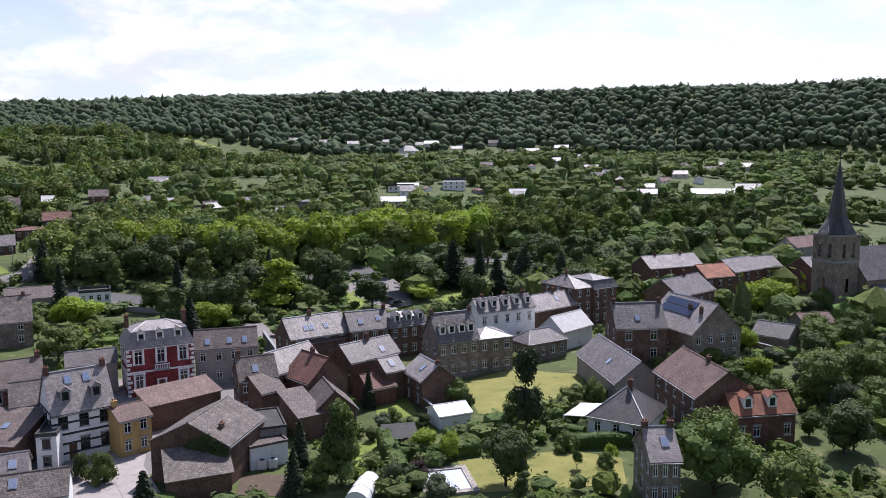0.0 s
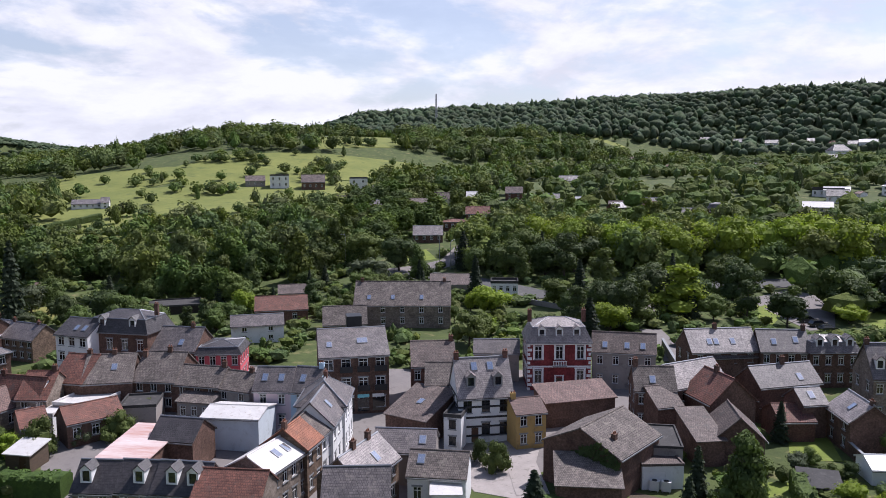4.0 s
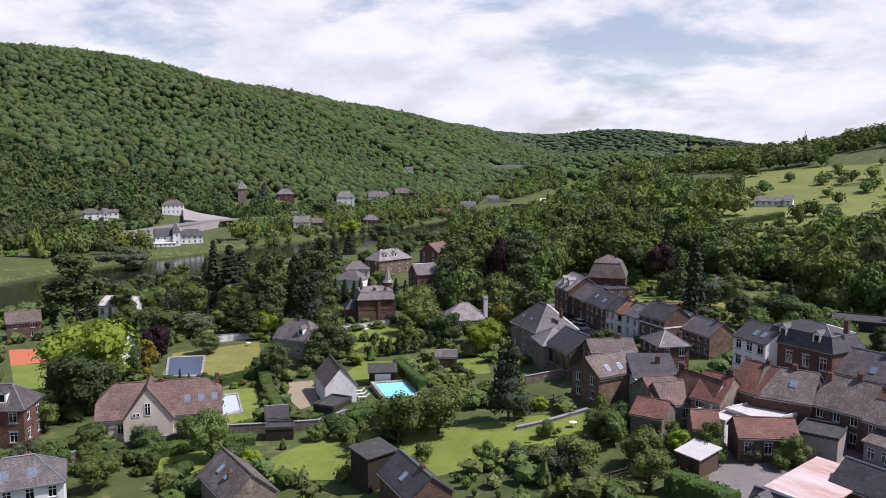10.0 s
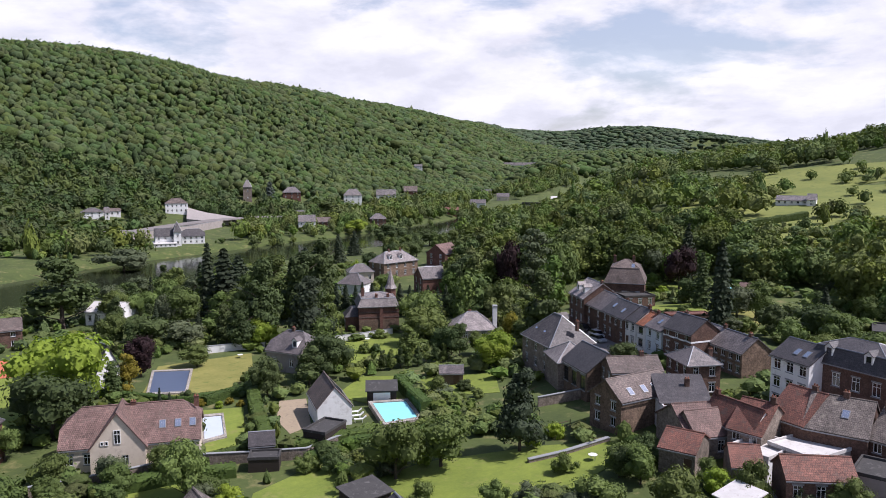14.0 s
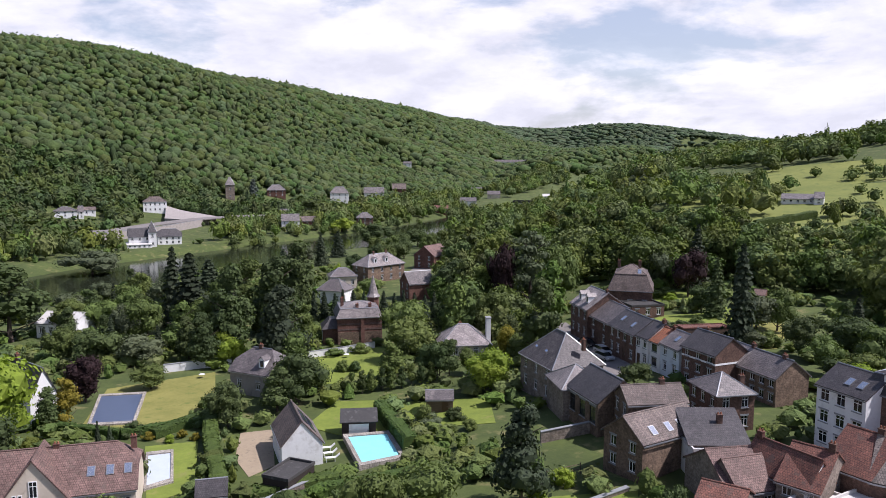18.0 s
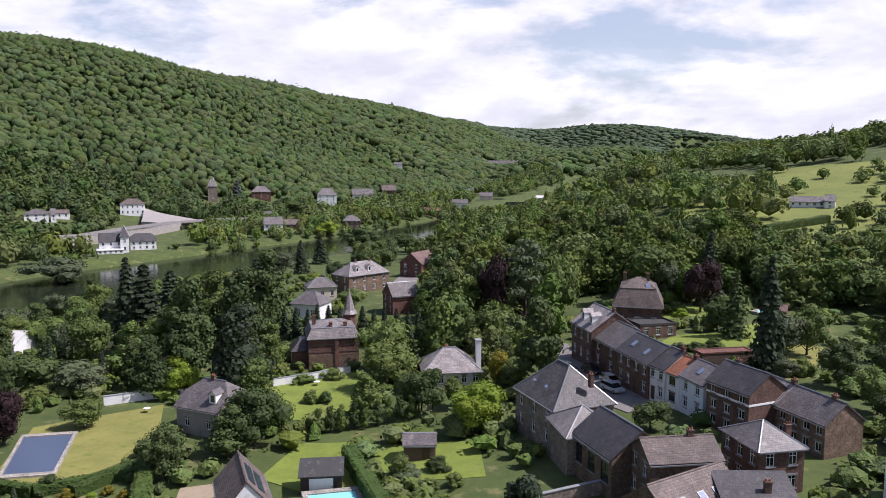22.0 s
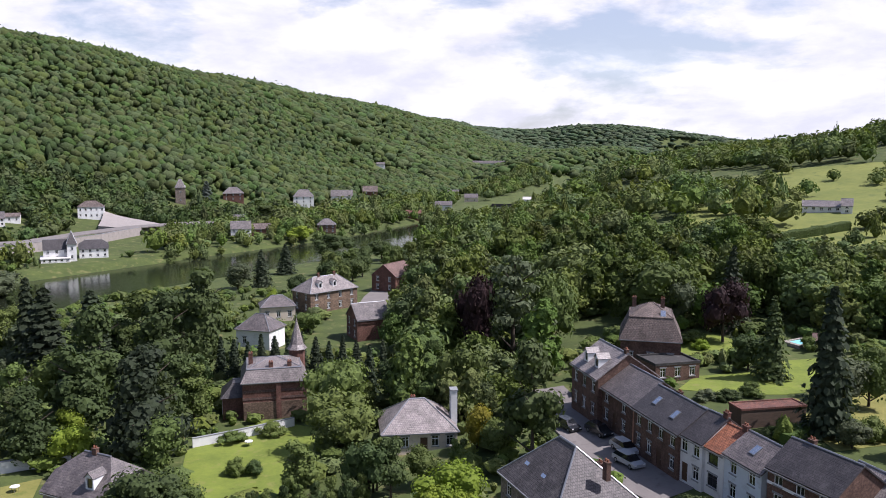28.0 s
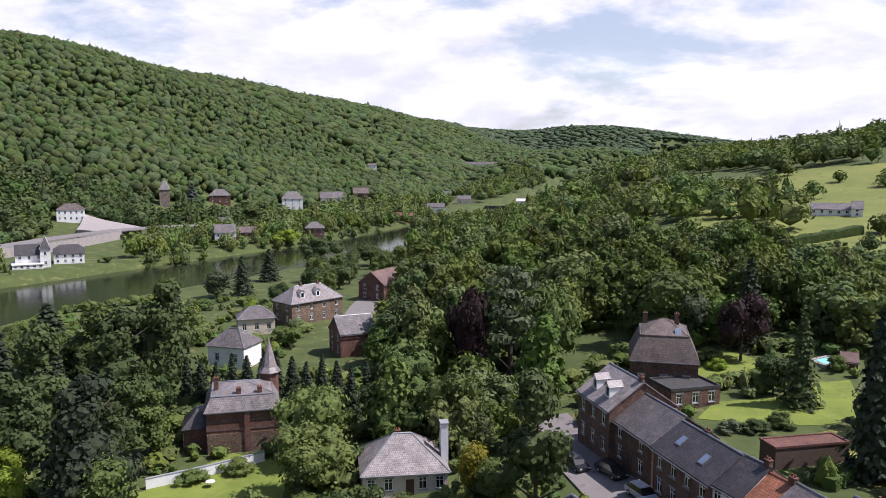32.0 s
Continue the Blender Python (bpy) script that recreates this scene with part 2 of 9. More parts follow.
M["coral"] = material("coral_render", (0.6, 0.11, 0.13), (0.52, 0.095, 0.115), 0.5, 0.85, 0.1)
M["sky_blue"] = material("sky_blue_render", (0.45, 0.6, 0.72), (0.4, 0.53, 0.64), 0.5, 0.9, 0.1)
M["pale_blue"] = material("pale_blue_render", (0.62, 0.68, 0.72), (0.54, 0.59, 0.63), 0.5, 0.9, 0.1, spots=(0.48, 0.52, 0.54))
M["ochre"] = material("ochre_render", (0.5, 0.34, 0.12), (0.4, 0.26, 0.1), 0.5, 0.9, 0.1, spots=(0.3, 0.2, 0.09))
M["trim"] = material("white_paint", (0.78, 0.78, 0.77), (0.68, 0.68, 0.67), 1.5, 0.6)
M["bluestone"] = material("bluestone", (0.34, 0.35, 0.36), (0.26, 0.27, 0.28), 1.5, 0.8, 0.2)
M["dark_paint"] = material("dark_paint", (0.035, 0.037, 0.04), (0.025, 0.025, 0.028), 2, 0.5)
M["brown_paint"] = material("brown_paint", (0.12, 0.065, 0.04), (0.08, 0.045, 0.03), 2, 0.55)
M["glass"] = material("window_glass", (0.022, 0.026, 0.032), (0.012, 0.014, 0.018), 0.8, 0.06, spec=0.7, vary=0.3)
M["skylight"] = material("skylight_glass", (0.62, 0.65, 0.7), (0.55, 0.58, 0.62), 0.8, 0.08, metal=0.85)
M["zinc"] = material("zinc", (0.36, 0.37, 0.39), (0.27, 0.28, 0.3), 0.8, 0.45, 0.1, metal=0.6)
M["metal_pale"] = material("pale_sheet_metal", (0.6, 0.58, 0.56), (0.48, 0.46, 0.44), 0.8, 0.5, 0.1, spots=(0.4, 0.36, 0.33))
M["metal_rust"] = material("rusting_sheet_metal", (0.62, 0.56, 0.54), (0.42, 0.2, 0.16), 0.35, 0.6, 0.1, stretch=(0.35, 2.4, 1))
M["tar"] = material("roofing_felt", (0.075, 0.072, 0.07), (0.05, 0.048, 0.047), 0.6, 0.9, 0.3, spots=(0.12, 0.115, 0.11))
M["concrete"] = material("concrete", (0.432, 0.390, 0.363), (0.335, 0.300, 0.279), 0.5, 0.9, 0.2, spots=(0.259, 0.230, 0.206))
M["asphalt"] = material("asphalt", (0.12, 0.118, 0.115), (0.09, 0.09, 0.088), 0.3, 0.9, 0.3, spots=(0.15, 0.147, 0.14))
M["asphalt_pale"] = material("pale_asphalt", (0.259, 0.235, 0.221), (0.205, 0.185, 0.176), 0.3, 0.9, 0.3, spots=(0.173, 0.155, 0.147))
M["gravel"] = material("gravel", (0.4, 0.32, 0.22), (0.33, 0.26, 0.18), 0.7, 0.95, 0.5, spots=(0.27, 0.22, 0.16))
M["paving"] = tiled("paving", (0.42, 0.38, 0.33), (0.35, 0.32, 0.28), row=0.5, across=0.5, rough=0.85, mortar=0.6, bump=0.4, spec=0.2)
M["wood"] = material("weathered_wood", (0.16, 0.11, 0.075), (0.1, 0.075, 0.055), 1.2, 0.85, 0.4, stretch=(1, 1, 4), vary=0.15)
M["wood_dark"] = material("dark_stained_wood", (0.045, 0.034, 0.027), (0.03, 0.023, 0.019), 1.2, 0.8, 0.3, stretch=(1, 1, 4))
M["bark"] = material("bark", (0.1, 0.078, 0.058), (0.06, 0.048, 0.038), 2.0, 0.95, 0.8, stretch=(3, 3, 0.6))
M["steel"] = material("galvanised_steel", (0.42, 0.43, 0.44), (0.34, 0.35, 0.36), 2, 0.45, metal=0.7)
M["pool"] = material("pool_lining", (0.22, 0.58, 0.64), (0.26, 0.63, 0.68), 0.6, 0.5)
M["pool_cover"] = material("pool_cover", (0.1, 0.13, 0.2), (0.085, 0.11, 0.17), 0.6, 0.45, stretch=(1, 8, 1))
M["pool_cover_pale"] = material("pale_pool_cover", (0.5, 0.55, 0.62), (0.44, 0.49, 0.56), 0.6, 0.4)
M["plastic_white"] = material("white_plastic", (0.72, 0.72, 0.71), (0.62, 0.62, 0.61), 2, 0.4)
M["panel"] = material("solar_cells", (0.03, 0.045, 0.09), (0.024, 0.036, 0.075), 1.5, 0.15, spec=0.8)
M["rubber"] = material("tyre_rubber", (0.02, 0.02, 0.02), (0.014, 0.014, 0.014), 3, 0.8)
M["clay"] = material("tennis_clay", (0.5, 0.15, 0.075), (0.42, 0.125, 0.065), 0.6, 0.95, 0.2)
for nm, c in (("car_silver", (0.42, 0.44, 0.46)), ("car_white", (0.75, 0.75, 0.75)), ("car_dark", (0.03, 0.032, 0.038)), ("car_blue", (0.06, 0.12, 0.24)), ("car_red", (0.32, 0.03, 0.03))):
    M[nm] = material(nm + "_paint", c, tuple(v * 0.85 for v in c), 1.0, 0.22, spec=0.6)


def leafy(m, grain, depth, glow):
    """Fine relief of sprays, and light that passes through thin leaves."""
    n, l = m.node_tree.nodes, m.node_tree.links
    b = n["Principled BSDF"]
    co = n.new("ShaderNodeTexCoord")
    t = n.new("ShaderNodeTexNoise")
    t.inputs["Scale"].default_value, t.inputs["Detail"].default_value, t.inputs["Roughness"].default_value = grain, 4, 0.7
    l.new(co.outputs["Object"], t.inputs["Vector"])
    bp = n.new("ShaderNodeBump")
    bp.inputs["Strength"].default_value, bp.inputs["Distance"].default_value = 1.0, depth
    l.new(t.outputs[0], bp.inputs["Height"])
    l.new(bp.outputs[0], b.inputs["Normal"])
    tr, mx = n.new("ShaderNodeBsdfTranslucent"), n.new("ShaderNodeMixShader")
    g = n.new("ShaderNodeMix")
    g.data_type, g.blend_type, g.inputs[0].default_value = "RGBA", "MULTIPLY", 1.0
    g.inputs[7].default_value = (1.15, 1.25, 0.6, 1)
    l.new(b.inputs["Base Color"].links[0].from_socket, g.inputs[6])
    l.new(g.outputs[2], tr.inputs["Color"])
    mx.inputs[0].default_value = glow
    l.new(b.outputs[0], mx.inputs[1])
    l.new(tr.outputs[0], mx.inputs[2])
    l.new(mx.outputs[0], n["Material Output"].inputs[0])
    return m


def foliage(name, a, b, vary=0.25, per="object", scale=9.0):
    m = material(name, a, tuple(v * 0.8 for v in b), scale, 0.75, 0.0, vary=vary, per=per, spec=0.2)
    return leafy(m, scale * 6, 0.02 if scale > 4 else 0.12, 0.36 if max(a) > 0.24 else 0.2)


M["leaf"] = foliage("leaves", (0.150, 0.200, 0.050), (0.100, 0.142, 0.038))
M["leaf_light"] = foliage("light_leaves", (0.330, 0.430, 0.050), (0.235, 0.320, 0.040), 0.15)
M["leaf_dark"] = foliage("dark_leaves", (0.092, 0.130, 0.040), (0.060, 0.090, 0.032), 0.25)
M["leaf_grey"] = foliage("grey_leaves", (0.132, 0.160, 0.082), (0.088, 0.112, 0.058), 0.2)
M["leaf_blue"] = foliage("blue_needles", (0.126, 0.154, 0.127), (0.089, 0.113, 0.095), 0.15)
M["leaf_purple"] = foliage("copper_leaves", (0.050, 0.024, 0.026), (0.031, 0.018, 0.019), 0.15)
M["leaf_yellow"] = foliage("golden_leaves", (0.330, 0.277, 0.035), (0.220, 0.205, 0.031), 0.15)
M["needles"] = foliage("needles", (0.056, 0.078, 0.038), (0.036, 0.053, 0.030), 0.25)
M["hedge"] = foliage("hedge_leaves", (0.105, 0.165, 0.034), (0.065, 0.108, 0.026), 0.2, scale=1.5)


def canopy_leaves(name, a, b, vary):
    """Foliage seen from afar: relief of leaf clumps, and a shift of hue and lightness from crown to crown."""
    m = leafy(material(name, a, b, 0.16, 0.85, 0.0, spec=0.12, detail=5), 0.9, 0.9, 0.16)
    n, l = m.node_tree.nodes, m.node_tree.links
    base = n["Principled BSDF"].inputs["Base Color"]
    src = base.links[0].from_socket
    users = [k.to_socket for k in src.links]
    at, hs = n.new("ShaderNodeAttribute"), n.new("ShaderNodeHueSaturation")
    at.attribute_name = "crown_tint"
    sep = n.new("ShaderNodeSeparateXYZ")
    l.new(at.outputs["Vector"], sep.inputs[0])
    for k, lo, hi, slot in ((0, 1 - vary, 1 + vary * 1.25, "Value"), (1, 0.5 + 0.022, 0.5 - 0.03, "Hue"), (2, 0.82, 1.08, "Saturation")):
        r = n.new("ShaderNodeMapRange")
        r.inputs[3].default_value, r.inputs[4].default_value = lo, hi
        l.new(sep.outputs[k], r.inputs[0])
        l.new(r.outputs[0], hs.inputs[slot])
    l.new(src, hs.inputs["Color"])
    for u in users:
        l.new(hs.outputs[0], u)
    return m


M["wood_canopy"] = canopy_leaves("canopy", (0.100, 0.145, 0.044), (0.066, 0.099, 0.034), 0.4)
M["plane_canopy"] = canopy_leaves("plane_leaves", (0.215, 0.275, 0.068), (0.140, 0.186, 0.048), 0.3)
# wood canopy colours lightened for copses: stronger sunlight put into the colour
M["copse_canopy_lit"] = canopy_leaves("copse_leaves_lit", (0.150, 0.204, 0.050), (0.095, 0.136, 0.038), 0.5)
# far woods bluer and greyer: haze of distance put into the leaf colour
M["ridge_canopy_hazy"] = canopy_leaves("ridge_leaves_hazy", (0.104, 0.146, 0.074), (0.074, 0.108, 0.056), 0.32)
# ---- mesh helpers ----
class MB:
    """Collects faces; every face gets UVs in metres laid in its own plane."""

    def __init__(self):
        self.v, self.f, self.m = [], [], []

    def face(self, pts, mat=0):
        i = len(self.v)
        self.v += [tuple(p) for p in pts]
        self.f.append(tuple(range(i, i + len(pts))))
        self.m.append(mat)

    def box(self, x0, y0, z0, x1, y1, z1, mat=0, bottom=True):
        a = [(x0, y0, z0), (x1, y0, z0), (x1, y1, z0), (x0, y1, z0), (x0, y0, z1), (x1, y0, z1), (x1, y1, z1), (x0, y1, z1)]
        for q in ((4, 5, 6, 7), (0, 1, 5, 4), (1, 2, 6, 5), (2, 3, 7, 6), (3, 0, 4, 7)) + (((3, 2, 1, 0),) if bottom else ()):
            self.face([a[k] for k in q], mat)

    def slab(self, pts, t, mat=0):
        """A flat polygon given thickness t below it."""
        p = [Vector(q) for q in pts]
        n = (p[1] - p[0]).cross(p[2] - p[1]).normalized()
        low = [q - n * t for q in p]
        self.face(p, mat)
        self.face(low[::-1], mat)
        for i in range(len(p)):
            j = (i + 1) % len(p)
            self.face([p[j], p[i], low[i], low[j]], mat)

    def tube(self, a, b, r0, r1, n=8, mat=0, cap=True):
        a, b = Vector(a), Vector(b)
        d = (b - a).normalized()
        u = d.orthogonal().normalized()
        w = d.cross(u)
        ring = lambda c, r: [c + (u * math.cos(k * math.tau / n) + w * math.sin(k * math.tau / n)) * r for k in range(n)]
        A, B = ring(a, r0), ring(b, r1)
        for k in range(n):
            j = (k + 1) % n
            self.face([A[k], A[j], B[j], B[k]], mat)
        if cap:
            self.face(B, mat)
            self.face(A[::-1], mat)

    def mesh(self, name, mats, smooth=False):
        me = bpy.data.meshes.new(name)
        me.from_pydata(self.v, [], self.f)
        for q in mats if isinstance(mats, (list, tuple)) else [mats]:
            me.materials.append(q)
        if any(self.m):
            me.polygons.foreach_set("material_index", self.m)
        uv = me.uv_layers.new(name="UVMap")
        out = []
        for f in self.f:
            p = [Vector(self.v[k]) for k in f]
            n = (p[1] - p[0]).cross(p[2] - p[0])
            n = n.normalized() if n.length > 1e-9 else Vector((0, 0, 1))
            if abs(n.z) > 0.995:
                e, g = Vector((1, 0, 0)), Vector((0, 1, 0))
            else:
                e = Vector((-n.y, n.x, 0)).normalized()
                g = n.cross(e)
            for q in p:
                out += (q.dot(e), q.dot(g))
        uv.data.foreach_set("uv", out)
        if smooth:
            me.polygons.foreach_set("use_smooth", [True] * len(self.f))
        me.update()
        return me


def part(name, data, mat, parent, label="", loc=None, rot=None):
    """One mesh object under a thing or a part."""
    me = data.mesh(name, mat) if isinstance(data, MB) else data
    ob = new(name, me)
    ob.parent = parent
    if loc is not None or rot is not None:
        ob.matrix_basis = Matrix.LocRotScale(loc or (0, 0, 0), Euler(rot or (0, 0, 0)), None)
    return tagged(ob, label)


def thing(name, x, y, z, turn=0.0, label="", category="", group="", kind=""):
    ob = new(name)
    ob.matrix_world = pose(x, y, z, 0, 0, turn)
    ob.empty_display_size = 0.5
    return tagged(ob, label, category, group, kind)


def fast_mesh(name, verts, faces, mat, smooth=True):
    """Triangles or quads from numpy arrays."""
    me = bpy.data.meshes.new(name)
    k = faces.shape[1]
    me.vertices.add(len(verts))
    me.vertices.foreach_set("co", np.asarray(verts, np.float32).ravel())
    me.loops.add(faces.size)
    me.loops.foreach_set("vertex_index", np.asarray(faces, np.int32).ravel())
    me.polygons.add(len(faces))
    me.polygons.foreach_set("loop_start", np.arange(0, faces.size, k, dtype=np.int32))
    me.polygons.foreach_set("loop_total", np.full(len(faces), k, np.int32))
    me.polygons.foreach_set("use_smooth", np.full(len(faces), smooth))
    me.update(calc_edges=True)
    for q in mat if isinstance(mat, (list, tuple)) else [mat]:
        me.materials.append(q)
    return me
# ---- the lie of the land ----
def sstep(v):
    v = np.clip(v, 0, 1)
    return v * v * (3 - 2 * v)


def side(x, y, line):
    """Signed distance to an open polyline, positive on its left."""
    best, sign = np.full(np.shape(x), 1e9), np.ones(np.shape(x))
    for i, ((ax, ay), (bx, by)) in enumerate(zip(line, line[1:])):
        dx, dy = bx - ax, by - ay
        n = math.hypot(dx, dy)
        u = ((x - ax) * dx + (y - ay) * dy) / n / n
        u = np.clip(u, -9 if i == 0 else 0, 9 if i == len(line) - 2 else 1)
        px, py = x - ax - u * dx, y - ay - u * dy
        d = np.hypot(px, py)
        near = d < best
        best = np.where(near, d, best)
        sign = np.where(near, np.sign(dx * (y - ay) - dy * (x - ax)), sign)
    return best * sign


RIVER = [(-330, 60), (-240, 140), (-188, 225), (-158, 330), (-108, 425), (-66, 500), (-20, 640), (60, 900)]
LEFT_FOOT = [(-420, -200), (-330, 180), (-262, 330), (-215, 480), (-130, 700), (-30, 1000), (150, 2200)]
RIGHT_FOOT = [(1500, 2600), (560, 1250), (350, 830), (500, 540), (620, 380), (700, 150), (750, -300), (700, -900)]
NEAR_FOOT = [(60, 900), (75, 420), (130, 250), (260, 230), (420, 250)]
WATER = -5.0


def ground(x, y):
    x, y = np.asarray(x, float), np.asarray(y, float)
    z = 0.8 + 6.7 * sstep((x + 38) / 78) - 2.4 * sstep((140 - y) / 90) * sstep((x + 10) / 40)
    z = z + 24 * sstep((x * 0.72 + y * 0.69 - 150) / 330) * sstep((x + 40) / 120)
    z = z + 14 * sstep((x * 0.8 + y * 0.2 - 280) / 400)
    # orchard hill to the north-east
    z = z + 25 * sstep((x - 60) / 270) * sstep((y - 330) / 150) * (1 - 0.6 * sstep((y - 600) / 600))
    # the two wooded plateaus
    wob = 14 * np.sin(x * 0.011 + y * 0.006) + 9 * np.sin(x * 0.023 - y * 0.017)
    s = side(x, y, LEFT_FOOT) + wob * 0.8
    hl = sstep(s / 400)
    z = z + 3 * sstep((-45 - x) / 60) * 0 + (163 - 17 * sstep((y - 430) / 350) - z) * hl
    s = side(x, y, RIGHT_FOOT) + wob
    hr = sstep(s / 230)
    q = x - y
    top = 101 + 15 * sstep((q + 200) / 700) - 60 * sstep((-200 - q) / 250)
    z = z + (top - z) * hr
    # knolls and saddles on the skyline
    for cx, cy, w, dz in ((-465, 830, 105, 13), (-400, 1045, 60, -7), (315, 575, 85, 9), (270, 745, 70, -8)):
        z = z + dz * np.exp(-((x - cx) ** 2 + (y - cy) ** 2) / (2.0 * w * w))
    # far closing ridge
    z = z + (165 - z) * sstep((y - 2600) / 900) * sstep((x + 300) / 700) * (1 - 0.72 * sstep((x - 420) / 800))
    # river trough
    d = np.abs(side(x, y, RIVER))
    cut = sstep((46 - d) / 22)
    z = z + (np.minimum(z, WATER - 1.6) - z) * cut
    bank = sstep((130 - d) / 90) * (1 - cut)
    z = z + (np.minimum(z, -2.8) - z) * bank * 0.7
    return z


def gz(x, y):
    return float(ground(x, y))
# ---- ground, river, fields ----
def land_material():
    m = material("grass_ground", (0.100, 0.130, 0.033), (0.052, 0.074, 0.021), 0.14, 0.95, 0.5, bump_scale=1.6, spots=(0.190, 0.180, 0.072))
    return m


M["land"] = land_material()
M["lawn"] = material("mown_lawn", (0.230, 0.285, 0.045), (0.135, 0.180, 0.030), 0.22, 0.95, 0.3, bump_scale=4, spots=(0.231, 0.244, 0.066))
M["lawn_dry"] = material("dry_lawn", (0.290, 0.270, 0.078), (0.180, 0.185, 0.045), 0.22, 0.95, 0.3, bump_scale=4, spots=(0.146, 0.174, 0.039))
M["meadow"] = material("meadow", (0.245, 0.262, 0.064), (0.150, 0.182, 0.043), 0.055, 0.95, 0.4, bump_scale=1.2, spots=(0.130, 0.160, 0.042))
M["soil"] = material("bare_soil", (0.13, 0.095, 0.065), (0.09, 0.068, 0.05), 0.6, 0.95, 0.5, spots=(0.16, 0.125, 0.09))


def grid_axis(lo, hi, c0, c1, fine, coarse):
    """Steps that are fine between c0 and c1 and widen outside."""
    out, v = list(np.arange(c0, c1, fine)), c1
    s = fine
    while v < hi:
        out.append(v)
        s = min(s * 1.22, coarse)
        v += s
    out.append(hi)
    v, s = c0, fine
    low = []
    while v > lo:
        s = min(s * 1.22, coarse)
        v -= s
        low.append(max(v, lo))
    return np.array(low[::-1] + out)


gx = grid_axis(-2600, 3000, -400, 330, 5, 90)
gy = grid_axis(-1500, 4300, -60, 620, 5, 90)
GX, GY = np.meshgrid(gx, gy)
GZ = ground(GX, GY)
nx, ny = len(gx), len(gy)
idx = np.arange(nx * ny).reshape(ny, nx)
quads = np.stack([idx[:-1, :-1], idx[:-1, 1:], idx[1:, 1:], idx[1:, :-1]], -1).reshape(-1, 4)
tagged(new("ground", fast_mesh("ground", np.stack([GX, GY, GZ], -1).reshape(-1, 3), quads, M["land"])), "grassy valley floor rising to wooded hills", "ground", kind="structure")


def water_material():
    m = material("river_water", (0.028, 0.034, 0.02), (0.02, 0.026, 0.015), 0.02, 0.06, 0.25, bump_scale=0.9, spec=0.5)
    return m


wb = MB()
off = []
for i, (x, y) in enumerate(RIVER):
    a, b = RIVER[max(i - 1, 0)], RIVER[min(i + 1, len(RIVER) - 1)]
    d = Vector((b[0] - a[0], b[1] - a[1])).normalized()
    off.append(((x - d.y * 75, y + d.x * 75, WATER), (x + d.y * 75, y - d.x * 75, WATER)))
for p, q in zip(off, off[1:]):
    wb.face([p[1], q[1], q[0], p[0]])
tagged(new("river", wb.mesh("river", water_material())), "dark green slow river between garden banks", "water", kind="structure")


def clip_cells(poly, step):
    """Cells of a square grid that lie in a polygon, with the polygon's own edge kept by clipping."""
    xs, ys = [p[0] for p in poly], [p[1] for p in poly]
    out = []
    x = math.floor(min(xs) / step) * step
    while x < max(xs):
        y = math.floor(min(ys) / step) * step
        while y < max(ys):
            c = list(poly)
            for ax, lim, keep in ((0, x, 1), (0, x + step, -1), (1, y, 1), (1, y + step, -1)):
                nxt = []
                for i, p in enumerate(c):
                    q = c[(i + 1) % len(c)]
                    a, b = (p[ax] - lim) * keep, (q[ax] - lim) * keep
                    if a >= 0:
                        nxt.append(p)
                    if (a < 0) != (b < 0):
                        k = a / (a - b)
                        nxt.append((p[0] + (q[0] - p[0]) * k, p[1] + (q[1] - p[1]) * k))
                c = nxt
                if len(c) < 3:
                    break
            if len(c) >= 3:
                out.append(c)
            y += step
        x += step
    return out


def patch(name, poly, mat, lift=0.06, step=6.0, label="", category="", kind="structure"):
    """A surface that follows the ground within a polygon, and its edge as a low step."""
    if sum(a[0] * b[1] - b[0] * a[1] for a, b in zip(poly, poly[1:] + poly[:1])) < 0:
        poly = poly[::-1]
    # convex pieces are clipped from the grid: split the polygon in a fan of triangles where it bends inwards
    tris = []
    pts = list(poly)
    while len(pts) > 3:
        for i in range(len(pts)):
            a, b, c = pts[i - 1], pts[i], pts[(i + 1) % len(pts)]
            cr = (b[0] - a[0]) * (c[1] - b[1]) - (b[1] - a[1]) * (c[0] - b[0])
            if cr <= 1e-9:
                continue
            inside = False
            for p in pts:
                if p in (a, b, c):
                    continue
                s = [(v[0] - u[0]) * (p[1] - u[1]) - (v[1] - u[1]) * (p[0] - u[0]) for u, v in ((a, b), (b, c), (c, a))]
                inside |= min(s) >= 0
            if not inside:
                tris.append((a, b, c))
                pts.pop(i)
                break
        else:
            break
    tris.append(tuple(pts))
    mb = MB()
    for tri in tris:
        for c in clip_cells(list(tri), step):
            mb.face([(p[0], p[1], gz(*p) + lift) for p in c])
    for a, b in zip(poly, poly[1:] + poly[:1]):
        n = max(1, int(math.hypot(b[0] - a[0], b[1] - a[1]) / step))
        for k in range(n):
            p = (a[0] + (b[0] - a[0]) * k / n, a[1] + (b[1] - a[1]) * k / n)
            q = (a[0] + (b[0] - a[0]) * (k + 1) / n, a[1] + (b[1] - a[1]) * (k + 1) / n)
            zp, zq = gz(*p), gz(*q)
            mb.face([(p[0], p[1], zp - 0.3), (q[0], q[1], zq - 0.3), (q[0], q[1], zq + lift), (p[0], p[1], zp + lift)])
    return tagged(new(name, mb.mesh(name, M[mat])), label, category, kind=kind)


CLEARED = []


